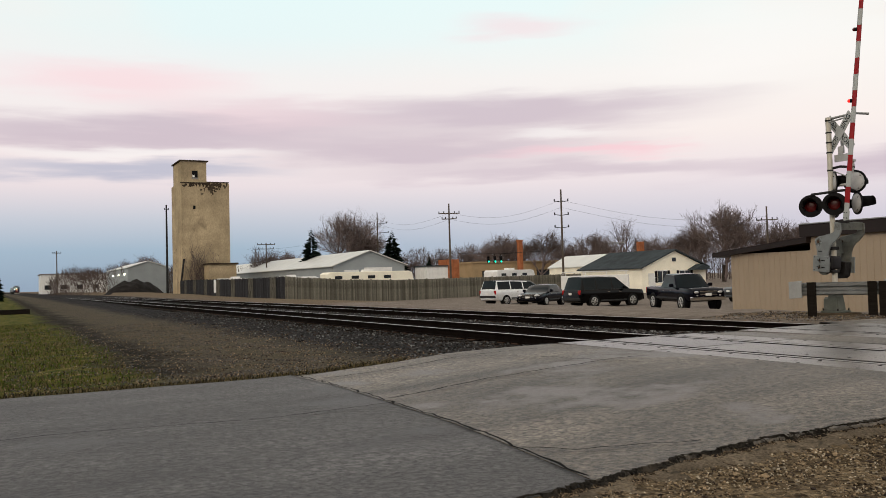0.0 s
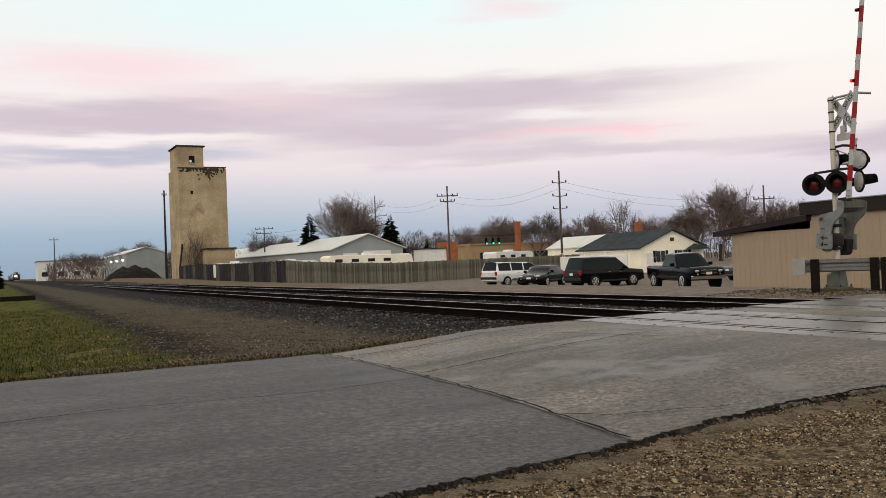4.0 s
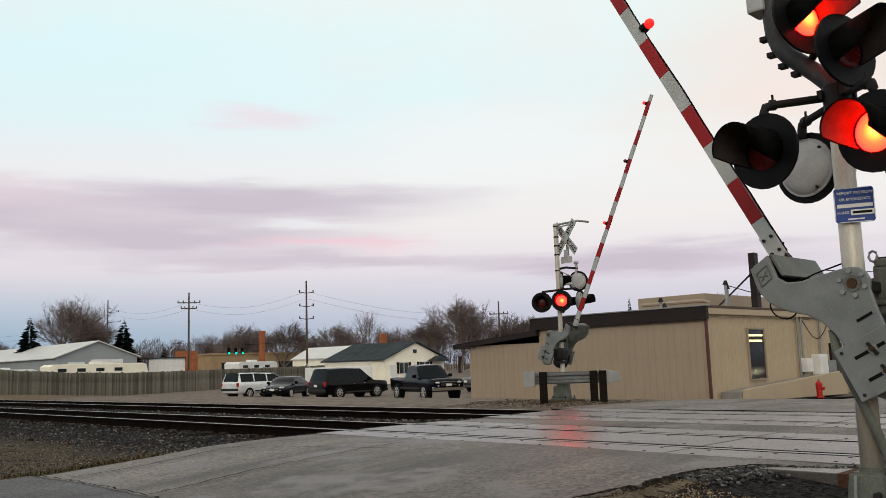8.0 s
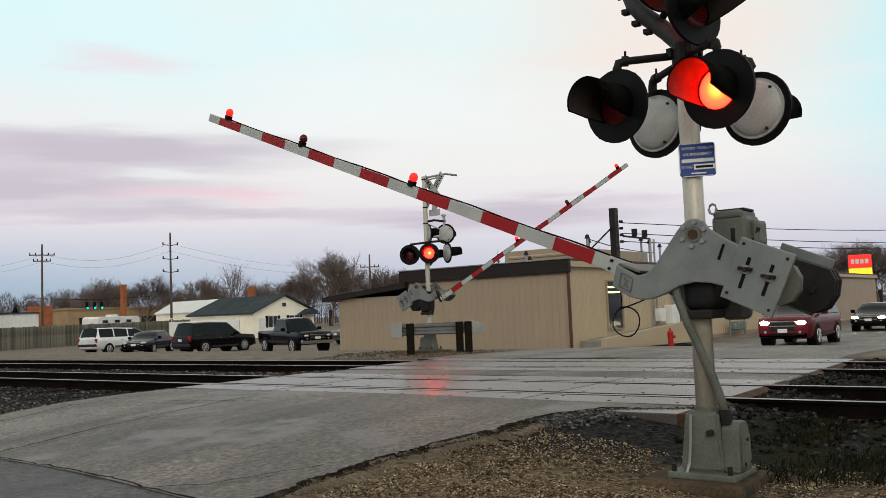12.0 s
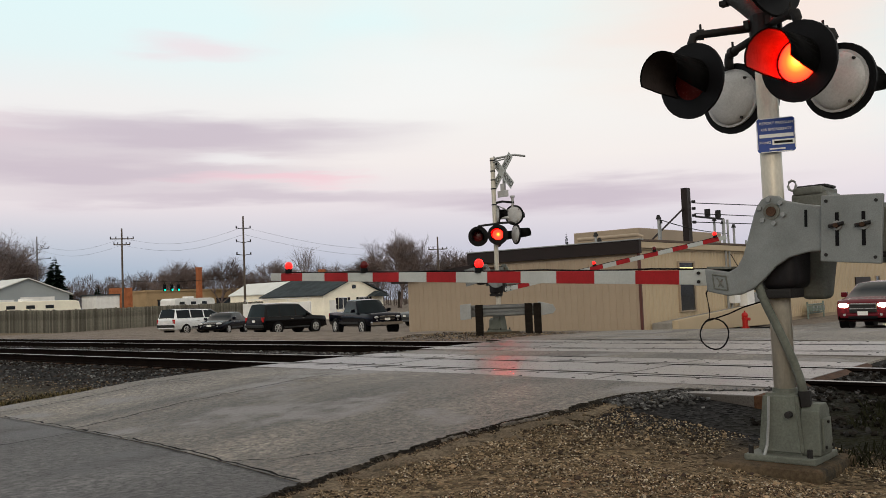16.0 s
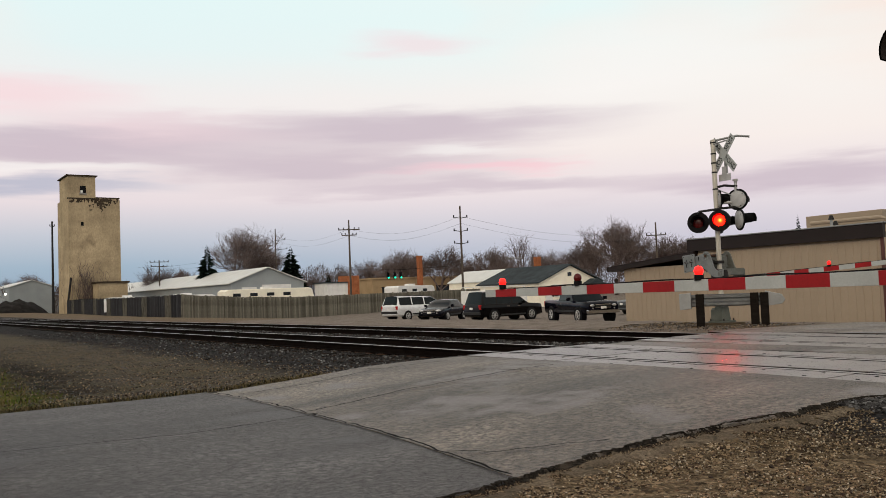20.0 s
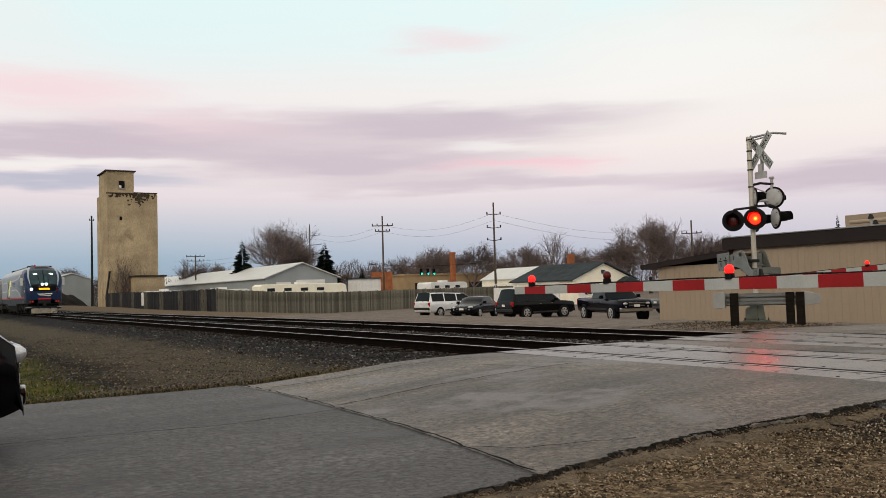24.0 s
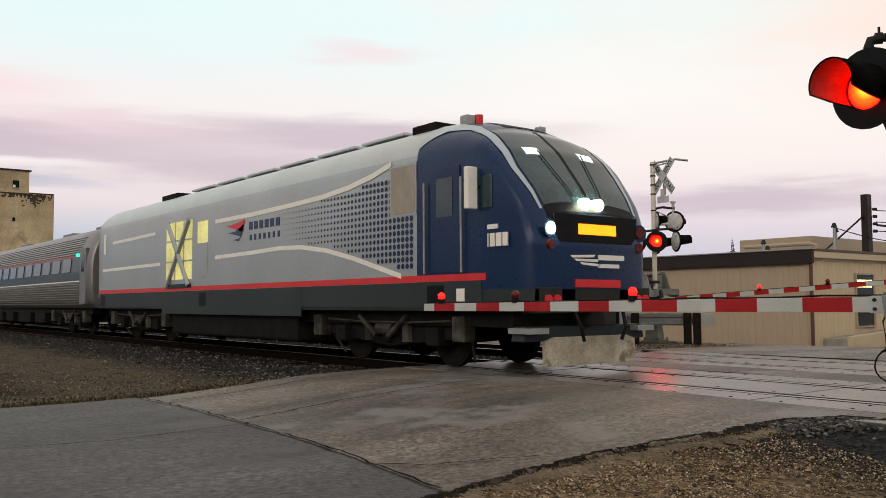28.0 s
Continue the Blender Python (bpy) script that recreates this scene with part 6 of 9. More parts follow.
        part("stripe", side(xb - 0.018, xb + 0.018, [(a, zc - ta), (b, zc - tb), (b, zc + tb), (a, zc + ta)], 0.004), RED if i % 2 == 1 else WHITE, arm, "red reflective stripe" if i % 2 == 1 else "white reflective stripe")
    part("cable", atube([(xb * f, 0.6, zc + 0.07)] + [(xb * f, 0.8 + (lamps[0] - 0.8) * i / 14, zc + 0.068 - 0.001 * i + 0.006 * math.sin(i * 1.9)) for i in range(15)], 0.008, 5), BLACK, arm)
    for k, y in enumerate(lamps):
        lp = part("arm_lamp", arod((xb * f, y, zc + 0.045), (xb * f, y, zc + 0.10), 0.045, n=10), BLACK, arm)
        bm = bmesh.new()
        bmesh.ops.create_uvsphere(bm, u_segments=12, v_segments=8, radius=0.046, matrix=Matrix.Translation((xb * f, y, zc + 0.135)))
        for v in bm.verts:
            v.co.z = zc + 0.135 + (v.co.z - zc - 0.135) * 1.1
        part("lamp_lens", bm, LENS_DARK if k == 1 else ARM_LIT, arm, "red arm lamp", smooth=True)
    return arm


def base_casting(s, h):
    part("foundation", abox(-0.4, 0.4, -0.36, 0.44, -0.45, -0.03, 0.05), material("weathered_foundation", (0.075, 0.056, 0.036), 0.85, 0, 0.35, 2, 30, 0.5, wear=(0.03, 0.03, 0.026), wear_at=0.55), s, "brown weathered foundation block")
    bm = bmesh.new()
    v = [bm.verts.new((sx * (0.165 if k == 0 else 0.125), sy * (0.165 if k == 0 else 0.125), 0.02 if k == 0 else h)) for k in (0, 1) for sx, sy in ((-1, -1), (1, -1), (1, 1), (-1, 1))]
    for f in ((3, 2, 1, 0), (4, 5, 6, 7), (0, 1, 5, 4), (1, 2, 6, 5), (2, 3, 7, 6), (3, 0, 4, 7)):
        bm.faces.new([v[i] for i in f])
    bmesh.ops.bevel(bm, geom=bm.edges[:], offset=0.02, segments=3, affect="EDGES")
    part("junction_base", bm, BASE_GREY, s, "grey cast junction base")
    part("base_plate", abox(-0.24, 0.24, -0.27, 0.24, -0.03, 0.018, 0.012), BASE_GREY, s)
    bm = aplate([(-0.13, 0.02), (0.13, 0.02), (0.115, h - 0.12), (0.06, h - 0.07), (-0.06, h - 0.07), (-0.115, h - 0.12)], -0.27, -0.14, 0.012)
    sb = part("junction_box", bm, BASE_GREY, s, "grey cast cable box on the base")
    part("cover", aplate([(-0.09, 0.05), (0.09, 0.05), (0.08, h - 0.17), (-0.08, h - 0.17)], -0.288, -0.27, 0.006), BASE_GREY, sb)
    for x, z in ((-0.07, 0.08), (0.07, 0.08), (0.0, h - 0.2)):
        part("cover_bolt", arod((x, -0.3, z), (x, -0.285, z), 0.012, n=6), DARK_IRON, sb)
    # door with a hinge bead and a knob on the face towards the road's shoulder
    part("door_panel", aplate([(-0.105, 0.06), (0.105, 0.06), (0.09, h - 0.06), (-0.09, h - 0.06)], -0.012, 0.012, 0.008), BASE_GREY, s, m=Matrix.Translation((-0.148, 0, 0)) @ Matrix.Rotation(radians(-90), 4, "Z") @ Matrix.Rotation(radians(-5), 4, "X"))
    part("knob", arod((-0.19, -0.075, h * 0.68), (-0.13, -0.075, h * 0.68), 0.024, n=10), DARK_IRON, s)
    part("hinge_rod", atube([(-0.145, 0.07, h - 0.02), (-0.165, 0.075, h * 0.5), (-0.185, 0.085, 0.08), (-0.22, 0.1, 0.0)], 0.011, 6), STEEL, s, "pale ground rod down the base")
    for x in (-0.2, 0.2):
        for y in (-0.22, 0.2):
            part("anchor_bolt", arod((x, y, 0.0), (x, y, 0.075), 0.02, n=6), DARK_IRON, s)


DARK_PIPE = material("weathered_dark_pipe", (0.05, 0.05, 0.05), 0.5, 0.2, 0.3, 5, 60, 0.1)
BASE_GREY = material("weathered_casting", (0.125, 0.135, 0.115), 0.65, 0.2, 0.2, 4, 60, 0.2, wear=(0.12, 0.115, 0.1), wear_at=0.6)




def mechanism(s, x, y, z, f=1):
    """The drive between the two brackets: a lidded gear case, a tapering body and the motor that clamps round the mast."""
    def blk(x0, x1, y0, y1, z0, z1, bev):
        return abox(x + min(x0 * f, x1 * f), x + max(x0 * f, x1 * f), y + y0, y + y1, z + z0, z + z1, bev)
    g = part("gate_mechanism", blk(-0.14, 0.2, -0.15, 0.12, -0.12, 0.16, 0.035), MECH, s, "grey gate mechanism housing")
    part("lid", blk(-0.15, 0.21, -0.12, 0.1, 0.14, 0.2, 0.02), MECH, g)
    part("lid_rim", blk(-0.16, 0.22, -0.16, 0.13, -0.14, -0.1, 0.012), MECH, g)
    part("hinge", blk(-0.1, 0.14, -0.13, 0.1, 0.195, 0.215, 0.008), DARK_IRON, g)
    part("nameplate_rib", blk(-0.15, -0.138, -0.06, -0.03, -0.06, 0.06, 0.003), DARK_IRON, g)
    part("side_lid", blk(-0.04, 0.18, -0.21, -0.14, -0.08, 0.12, 0.03), MECH, g)
    part("latch", arod((x - 0.02 * f, y - 0.2, z + 0.06), (x - 0.02 * f, y - 0.16, z - 0.04), 0.02, n=8), DARK_IRON, g)
    part("eye_bolt", atube([(x - 0.14 * f, y + 0.1 + 0.03 * math.cos(a / 8 * math.tau), z + 0.22 + 0.04 * math.sin(a / 8 * math.tau)) for a in range(8)], 0.01, 6, True), STEEL, g)
    bm = blk(-0.14, 0.18, -0.14, 0.12, -0.64, -0.1, 0)
    for v in bm.verts:
        if v.co.z < z - 0.4:
            v.co.x = x + (v.co.x - x) * 0.62
            v.co.y = y + 0.02 + (v.co.y - y) * 0.7
    bmesh.ops.bevel(bm, geom=bm.edges[:], offset=0.04, segments=3, affect="EDGES", profile=0.5)
    part("gear_case", bm, MECH, g, "tapering lower gear case", smooth=True)
    bm = blk(-0.42, -0.05, 0.0, 0.3, -0.56, -0.2, 0)
    for v in bm.verts:
        if v.co.z < z - 0.4:
            v.co.y = y + 0.15 + (v.co.y - y - 0.15) * 0.85
    bmesh.ops.bevel(bm, geom=bm.edges[:], offset=0.07, segments=4, affect="EDGES", profile=0.5)
    part("motor", bm, HOPPER, g, "black rounded motor housing", smooth=True)
    part("clamp", blk(-0.44, -0.16, 0.05, 0.3, -0.62, -0.55, 0.015), DARK_IRON, g, "dark mast clamp")
    part("clamp", blk(-0.42, -0.14, 0.06, 0.29, -0.05, 0.03, 0.015), DARK_IRON, g)


def crossbuck(s, x, y, z, turn):
    cb = part("crossbuck", abox(-0.05, 0.05, 0.03, 0.06, -0.5, 0.2), STEEL, s, "white crossbuck sign on a bracket", pose(x, y, z, 0, 0, turn))
    for a, words in ((45, ("RAIL", "ROAD")), (-45, ("CROS", "SING"))):
        bm = bmesh.new()
        box(bm, -0.61, 0.61, -0.012 if a > 0 else -0.026, 0.0 if a > 0 else -0.014, -0.115, 0.115, 0, Matrix.Rotation(radians(a), 4, "Y"))
        blade = part("blade", bm, WHITE, cb, "white blade with black letters")
        for i, wd in enumerate(words):
            off = -0.35 if i == 0 else 0.35
            m = Matrix.Rotation(radians(a), 4, "Y") @ pose(off, -0.016 if a > 0 else -0.03, 0, 90, 0, 0)
            text_mesh(wd, 0.19, "lettering", BLACK, cb, m)
    return cb


def near_signal():
    s = thing("crossing_signal", pose(6.411, 2.393, 0.0), "railroad crossing signal mast with red flashers and a striped gate arm", "crossing signal", "crossing signals")
    base_casting(s, 0.45)
    part("mast", arod((0, 0, 0.42), (0, 0, 3.2), 0.077, n=24), POLE_PAINT, s, "dull aluminium mast", smooth=True)
    part("mast_band", arod((0, 0, 0.44), (0, 0, 0.48), 0.09, n=20), BASE_GREY, s)
    part("junction_fitting", arod((0, 0, 3.06), (0, 0, 3.27), 0.1, n=16), DARK_IRON, s, "dark fitting at the mast top")
    for a in range(4):
        part("fitting_bolt", abox(-0.02, 0.02, -0.02, 0.02, 3.17, 3.24, 0.004), DARK_IRON, s, m=pose(0.12 * math.cos(a * 1.57 + 0.7), 0.12 * math.sin(a * 1.57 + 0.7), 0))
    # bent upper pipe with its own pair of lamps
    up = [(0, 0, 3.12), (0, 0.01, 3.24), (0, 0.06, 3.32), (0, 0.14, 3.41), (0, 0.23, 3.50), (0, 0.32, 3.585), (0, 0.39, 3.68), (0, 0.43, 3.8), (0, 0.44, 3.95), (0, 0.44, 5.0)]
    part("upper_pipe", atube(up, 0.07, 16), DARK_PIPE, s, "dark bent upper pipe", smooth=True)
    for k in (4, 5, 6, 7):
        x, y, z = up[k]
        q = Vector(up[k + 1]) - Vector(up[k - 1])
        nrm = Vector((0, q.z, -q.y)).normalized()
        c = Vector((x, y, z)) + nrm * 0.085
        part("pipe_lug", abox(-0.035, 0.035, -0.03, 0.03, -0.02, 0.02, 0.006), DARK_IRON, s, m=Matrix.Translation(c))
    part("bell_box", abox(-0.1, 0.12, 0.46, 0.6, 4.0, 4.3, 0.02), BACK_GREY, s, "pale grey box on the upper pipe")
    # crossarms and elbows
    def hung(x, y, z, zt=3.165):
        b = Vector((x, y, 0)).normalized() * 0.07
        e = Vector((x, y, 0))
        k = e - Vector((x, y, 0)).normalized() * 0.07
        part("crossarm", atube([(b.x, b.y, zt + 0.02), (k.x, k.y, zt), (e.x - 0.2 * (e - k).x, e.y - 0.2 * (e - k).y, zt - 0.015), (e.x, e.y, zt - 0.06), (e.x, e.y, z + 0.24)], [0.03, 0.03, 0.036, 0.036, 0.036], 10), DARK_IRON, s, smooth=True)
        part("arm_coupling", arod((k.x - 0.3 * (e - k).x, k.y - 0.3 * (e - k).y, zt), (k.x + 0.4 * (e - k).x, k.y + 0.4 * (e - k).y, zt), 0.042, n=10), DARK_IRON, s)
        part("set_screw", arod((k.x, k.y, zt + 0.03), (k.x, k.y, zt + 0.08), 0.01, n=6), DARK_IRON, s)
    hung(-0.29, 0.44, 2.80)
    hung(-0.28, -0.345, 2.785)
    hung(0.29, 0.40, 2.76, 3.12)
    hung(0.27, -0.42, 2.74, 3.12)
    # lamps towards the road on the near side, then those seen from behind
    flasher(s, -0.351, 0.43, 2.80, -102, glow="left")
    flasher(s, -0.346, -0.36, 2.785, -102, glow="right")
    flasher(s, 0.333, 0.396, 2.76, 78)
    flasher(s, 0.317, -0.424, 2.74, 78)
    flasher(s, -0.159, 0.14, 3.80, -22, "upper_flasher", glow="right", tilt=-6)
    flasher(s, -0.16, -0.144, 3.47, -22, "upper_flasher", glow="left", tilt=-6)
    part("elbow", atube([(0, 0.43, 3.98), (-0.03, 0.3, 4.12), (-0.09, 0.18, 4.13), (-0.1, 0.15, 4.0)], 0.03, 8), DARK_IRON, s, smooth=True)
    part("elbow", atube([(0, 0.2, 3.47), (-0.02, 0.08, 3.62), (-0.05, -0.06, 3.74), (-0.08, -0.12, 3.72), (-0.09, -0.13, 3.6)], 0.03, 8), DARK_IRON, s, smooth=True)
    # blue emergency notice
    corner = [(cx + 0.025 * math.cos(a), cz + 0.025 * math.sin(a)) for cx, cz, a0 in ((0.108, 0.103, 0), (-0.108, 0.103, 90), (-0.108, -0.103, 180), (0.108, -0.103, 270)) for a in [radians(a0 + k) for k in (0, 30, 60, 90)]]
    sg = part("notice_sign", aplate(corner, -0.005, 0.005), SIGN_BLUE, s, "small blue emergency notice with white lettering", pose(-0.068, -0.072, 2.345, 0, 0, -66))
    bd = bmesh.new()
    for a in ((-0.108, 0.108, 0.122, 0.127), (-0.108, 0.108, -0.127, -0.122), (-0.132, -0.127, -0.103, 0.103), (0.127, 0.132, -0.103, 0.103)):
        box(bd, a[0], a[1], -0.0085, -0.006, a[2], a[3])
    part("border", bd, WHITE_PAINT, sg)
    text_mesh("REPORT PROBLEM", 0.0285, "lettering", WHITE_PAINT, sg, pose(0.005, -0.008, 0.088, 90, 0, 0), 0.001)
    text_mesh("OR EMERGENCY", 0.0285, "lettering", WHITE_PAINT, sg, pose(0.005, -0.008, 0.042, 90, 0, 0), 0.001)
    part("bar", abox(-0.115, 0.12, -0.0085, -0.006, -0.018, 0.008), WHITE_PAINT, sg)
    text_mesh("X-ING", 0.03, "lettering", WHITE_PAINT, sg, pose(-0.078, -0.008, -0.055, 90, 0, 0), 0.001)
    part("number_panel", abox(-0.028, 0.125, -0.009, -0.006, -0.075, -0.035), WHITE_PAINT, sg)
    part("bar", abox(-0.015, 0.112, -0.011, -0.009, -0.064, -0.046), BLACK, sg)
    part("bar", abox(-0.05, 0.06, -0.0085, -0.006, -0.108, -0.098), WHITE_PAINT, sg)
    part("sign_strap", arod((0, 0, 2.25), (0, 0, 2.27), 0.075, n=16), STEEL, s)
    mechanism(s, 0.29, -0.19, 1.76)
    part("conduit", atube([(-0.15, 0.13, 1.45), (-0.16, 0.11, 1.3), (-0.14, 0.05, 1.1), (-0.12, -0.03, 0.9), (-0.09, -0.1, 0.7), (-0.07, -0.14, 0.55), (-0.06, -0.16, 0.42)], 0.032, 10), BASE_GREY, s, "grey flexible conduit", smooth=True)
    part("conduit_nut", arod((-0.06, -0.165, 0.36), (-0.062, -0.16, 0.47), 0.045, n=8), DARK_IRON, s)
    arm = gate_arm(s, -0.19, -0.06, 1.77, 6.46, (6.12, 4.77, 3.1), 0.94, -0.481, 1, 0.43, 0.4085)
    loop = part("cable_loop", atube([(0, -0.06, 0.0), (0, 0.02, -0.16), (0, 0.0, -0.3)] + [(0.01 * math.sin(i), -0.03 + 0.12 * math.cos(a), -0.49 + 0.125 * math.sin(a)) for i, a in enumerate([math.pi * 0.4 - k * math.tau / 18 for k in range(20)])] + [(0, -0.16, -0.33), (0, -0.28, -0.28), (0, -0.5, -0.22)], 0.0065, 6), BLACK, arm, "thin black cable hanging in a loop", pose(0.43, 0.7, -0.45))
    CABLES.append(loop)
    return s, arm


def far_signal():
    s = thing("crossing_signal", pose(19.0, 14.85, 0.26, 0, 0, 180), "crossing signal mast with crossbuck, red flashers and striped gate arm", "crossing signal", "crossing signals")
    base_casting(s, 0.42)
    part("mast", arod((0, 0, 0.4), (0, 0, 4.85), 0.065, n=14), POLE_PAINT, s, "dull aluminium mast")
    for z in (3.5, 3.95, 4.2, 4.45, 4.75):
        part("mast_band", arod((0, 0, z), (0, 0, z + 0.035), 0.075, n=14), DARK_IRON, s)
    part("top_arm", atube([(0.05, -0.05, 4.8), (-0.35, 0.5, 4.9), (-0.55, 0.75, 4.85)], 0.03, 8), STEEL, s)
    part("top_arm", atube([(0.05, 0.05, 4.72), (-0.3, 0.45, 4.84)], 0.02, 8), STEEL, s)
    crossbuck(s, -0.1, 0.26, 4.42, 75)
    part("count_plate", abox(-0.13, -0.11, 0.05, 0.42, 3.72, 3.9), BACK_GREY, s, "grey plate seen from behind")
    part("count_plate", abox(-0.128, -0.108, 0.16, 0.3, 3.9, 4.1), BACK_GREY, s)
    # crossarm and lamps towards the near side of the tracks (+x in this space)
    part("crossarm", atube([(0.22, -0.45, 2.85), (0.2, -0.42, 2.95), (0.08, 0.0, 2.97), (0.0, 0.1, 2.99), (-0.2, 0.42, 3.0), (-0.26, 0.5, 2.95)], 0.032, 8), DARK_IRON, s, smooth=True)
    part("crossarm", atube([(0, 0, 3.16), (-0.22, 0.3, 3.14), (-0.3, 0.42, 3.14)], 0.045, 8), BACK_GREY, s, smooth=True)
    part("side_post", arod((-0.3, 0.42, 3.0), (-0.3, 0.42, 3.72), 0.04, n=8), BACK_GREY, s)
    part("post_cap", arod((-0.3, 0.42, 3.7), (-0.3, 0.42, 3.75), 0.07, n=10), BACK_GREY, s)
    part("brace", atube([(0, 0, 3.56), (-0.12, 0.2, 3.6), (-0.24, 0.36, 3.57), (-0.32, 0.46, 3.56)], 0.035, 6), DARK_IRON, s, smooth=True)
    part("brace", arod((-0.05, 0.05, 3.5), (-0.26, 0.38, 3.3), 0.015, n=6), STEEL, s)
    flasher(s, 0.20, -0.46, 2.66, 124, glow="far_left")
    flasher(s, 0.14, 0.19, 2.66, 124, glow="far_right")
    flasher(s, -0.27, 0.52, 2.66, -118)
    flasher(s, -0.2, -0.06, 2.62, -118)
    flasher(s, -0.3, 0.46, 3.2, -75, "upper_flasher")
    flasher(s, -0.12, 0.02, 3.22, -130, "upper_flasher")
    mechanism(s, -0.24, -0.2, 1.58, -1)
    arm = gate_arm(s, 0.27, -0.2, 1.75, 6.95, (6.7, 5.15, 3.45), 1.0, -0.71, -1)
    return s, arm


near_mast, near_arm = near_signal()
far_mast, far_arm = far_signal()


# guard rail round the far mast
def guard_rail():
    g = thing("guard_rail", pose(19.0, 14.85, 0.2, 0, 0, -55.5), "steel guard rail on dark timber posts around the signal", "guard rail")
    for x in (-0.5, 0.84, 1.08):
        part("post", abox(x - 0.1, x + 0.1, -0.7, -0.5, -0.3, 0.8, 0.01), TIMBER, g, "dark timber post")
    bm = bmesh.new()
    prof = [(0.47, 0), (0.5, 0.05), (0.56, 0.05), (0.6, 0.0), (0.66, 0.0), (0.7, 0.05), (0.76, 0.05), (0.79, 0)]
    rows = [[bm.verts.new((x, -0.42 - d, z)) for z, d in prof] for x in (-0.75, 1.1)]
    for i in range(len(prof) - 1):
        bm.faces.new((rows[0][i], rows[1][i], rows[1][i + 1], rows[0][i + 1]))
    bmesh.ops.solidify(bm, geom=bm.faces[:], thickness=0.01)
    part("rail", bm, STEEL, g, "corrugated galvanised rail")
    part("end_piece", aplate([(1.1, 0.44), (1.5, 0.5), (1.58, 0.6), (1.5, 0.74), (1.1, 0.84)], -0.62, -0.5, 0.01), STEEL, g)
    part("end_piece", aplate([(-1.02, 0.4), (-0.72, 0.42), (-0.72, 0.84), (-1.02, 0.82)], -0.62, -0.5, 0.01), STEEL, g)


guard_rail()

NEAR_GATE = [(0, 88), (5.4, 88), (6, 84), (6.5, 80.6), (7, 76.3), (7.5, 69.6), (8, 62.3), (8.5, 55.9), (9, 49.7), (9.5, 43.6), (10, 37.8), (10.5, 33.1), (11, 28.9), (11.5, 25.9), (12.5, 18.3), (13.5, 12.5),
             (14, 10.1), (14.5, 7.9), (15, 5.9), (15.5, 4.2), (16, 2.6), (16.5, 0.8), (17, -0.2), (20, -0.2), (28, -0.3)]
FAR_GATE = [(0, 82.5), (5, 82.5), (6, 81.8), (6.5, 79.8), (7, 74.6), (8, 64), (9, 52), (10, 43), (11, 34.3), (12.5, 24.5), (14, 17), (15, 12.5), (16, 8.6), (17, 5.8), (18, 4.4), (20, 3.5), (28, 3.4)]


def flash_rows(which):
    """A lamp's lit lens stands forward while it shines and back behind the dark lens while it doesn't."""
    on = pose(0, -0.006, 0)
    off = pose(0, 0.05, 0)
    rows = [(0, off)]
    drift = {} if which.startswith("far") else {26: -0.2, 27: -0.3, 28: -0.45}
    for n in range(5, 29):
        c = n + drift.get(n, -0.14)
        a, b = c - 0.25, c + 0.25
        if which.endswith("left"):
            a, b = c + 0.25, c + 0.75 + drift.get(n + 1, -0.14) - drift.get(n, -0.14)
        for t, m in ((a - 0.034, off), (a, on), (b - 0.034, on), (b, off)):
            if rows[-1][0] + 0.02 < t < 28:
                rows.append((t, m))
    rows.append((28, rows[-1][1]))
    return rows


def gate_motions():
    walk(near_arm, [(t, pose(-0.19, -0.06, 1.77, a, 0, 0)) for t, a in NEAR_GATE])
    walk(far_arm, [(t, pose(0.27, -0.2, 1.75, a, 0, 0)) for t, a in FAR_GATE])
    for c in CABLES:
        walk(c, [(t, pose(0.43, 0.7, -0.45, -a, 0, 0)) for t, a in NEAR_GATE])
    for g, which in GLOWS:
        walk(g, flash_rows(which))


# ---- train ----
NAVY = material("navy_loco_paint", (0.006, 0.022, 0.07), 0.3, 0.1, 0.08, 1, 20, 0.01)
SILVER = material("silver_loco_paint", (0.33, 0.355, 0.37), 0.32, 0.35, 0.06, 0.6, 12, 0.01)
LOCO_WHITE = material("white_loco_stripe", (0.72, 0.71, 0.66), 0.4, 0, 0.05, 2, 20, 0.01)
LOCO_RED = material("red_loco_stripe", (0.55, 0.025, 0.03), 0.4, 0, 0.06, 2, 20, 0.01)
SKIRT = material("dark_grey_skirt", (0.022, 0.03, 0.033), 0.5, 0.0, 0.15, 1, 20, 0.05, spec=0.2)
UNDER = material("underframe_black", (0.011, 0.0105, 0.01), 0.75, 0.0, 0.3, 3, 30, 0.2)
WINDSCREEN = material("tinted_windscreen", (0.012, 0.035, 0.042), 0.05, 0, 0.3, 1.5, 12, 0, spec=0.5)
PILLAR = material("pale_pillar_paint", (0.36, 0.42, 0.46), 0.35, 0.1, 0.05, 2, 20, 0.01)
ROOF_SILVER = material("pale_loco_roof", (0.42, 0.46, 0.47), 0.35, 0.2, 0.06, 0.8, 12, 0.02)
HEADLIGHT = material("headlight_glow", (1, 1, 0.9), 0.3, emit=(0.95, 1.0, 0.72), power=60.0)
PLOW = material("scuffed_cream_paint", (0.36, 0.32, 0.25), 0.6, 0, 0.25, 3, 30, 0.1, wear=(0.16, 0.13, 0.1), wear_at=0.58, wear_scale=2.5)
CABLIGHT = material("white_lamp_glow", (1, 1, 1), 0.3, emit=(0.8, 1.0, 0.85), power=1.3)
AMBER = material("amber_sign_glow", (0.9, 0.4, 0.02), 0.3, emit=(1.0, 0.27, 0.004), power=1.7)
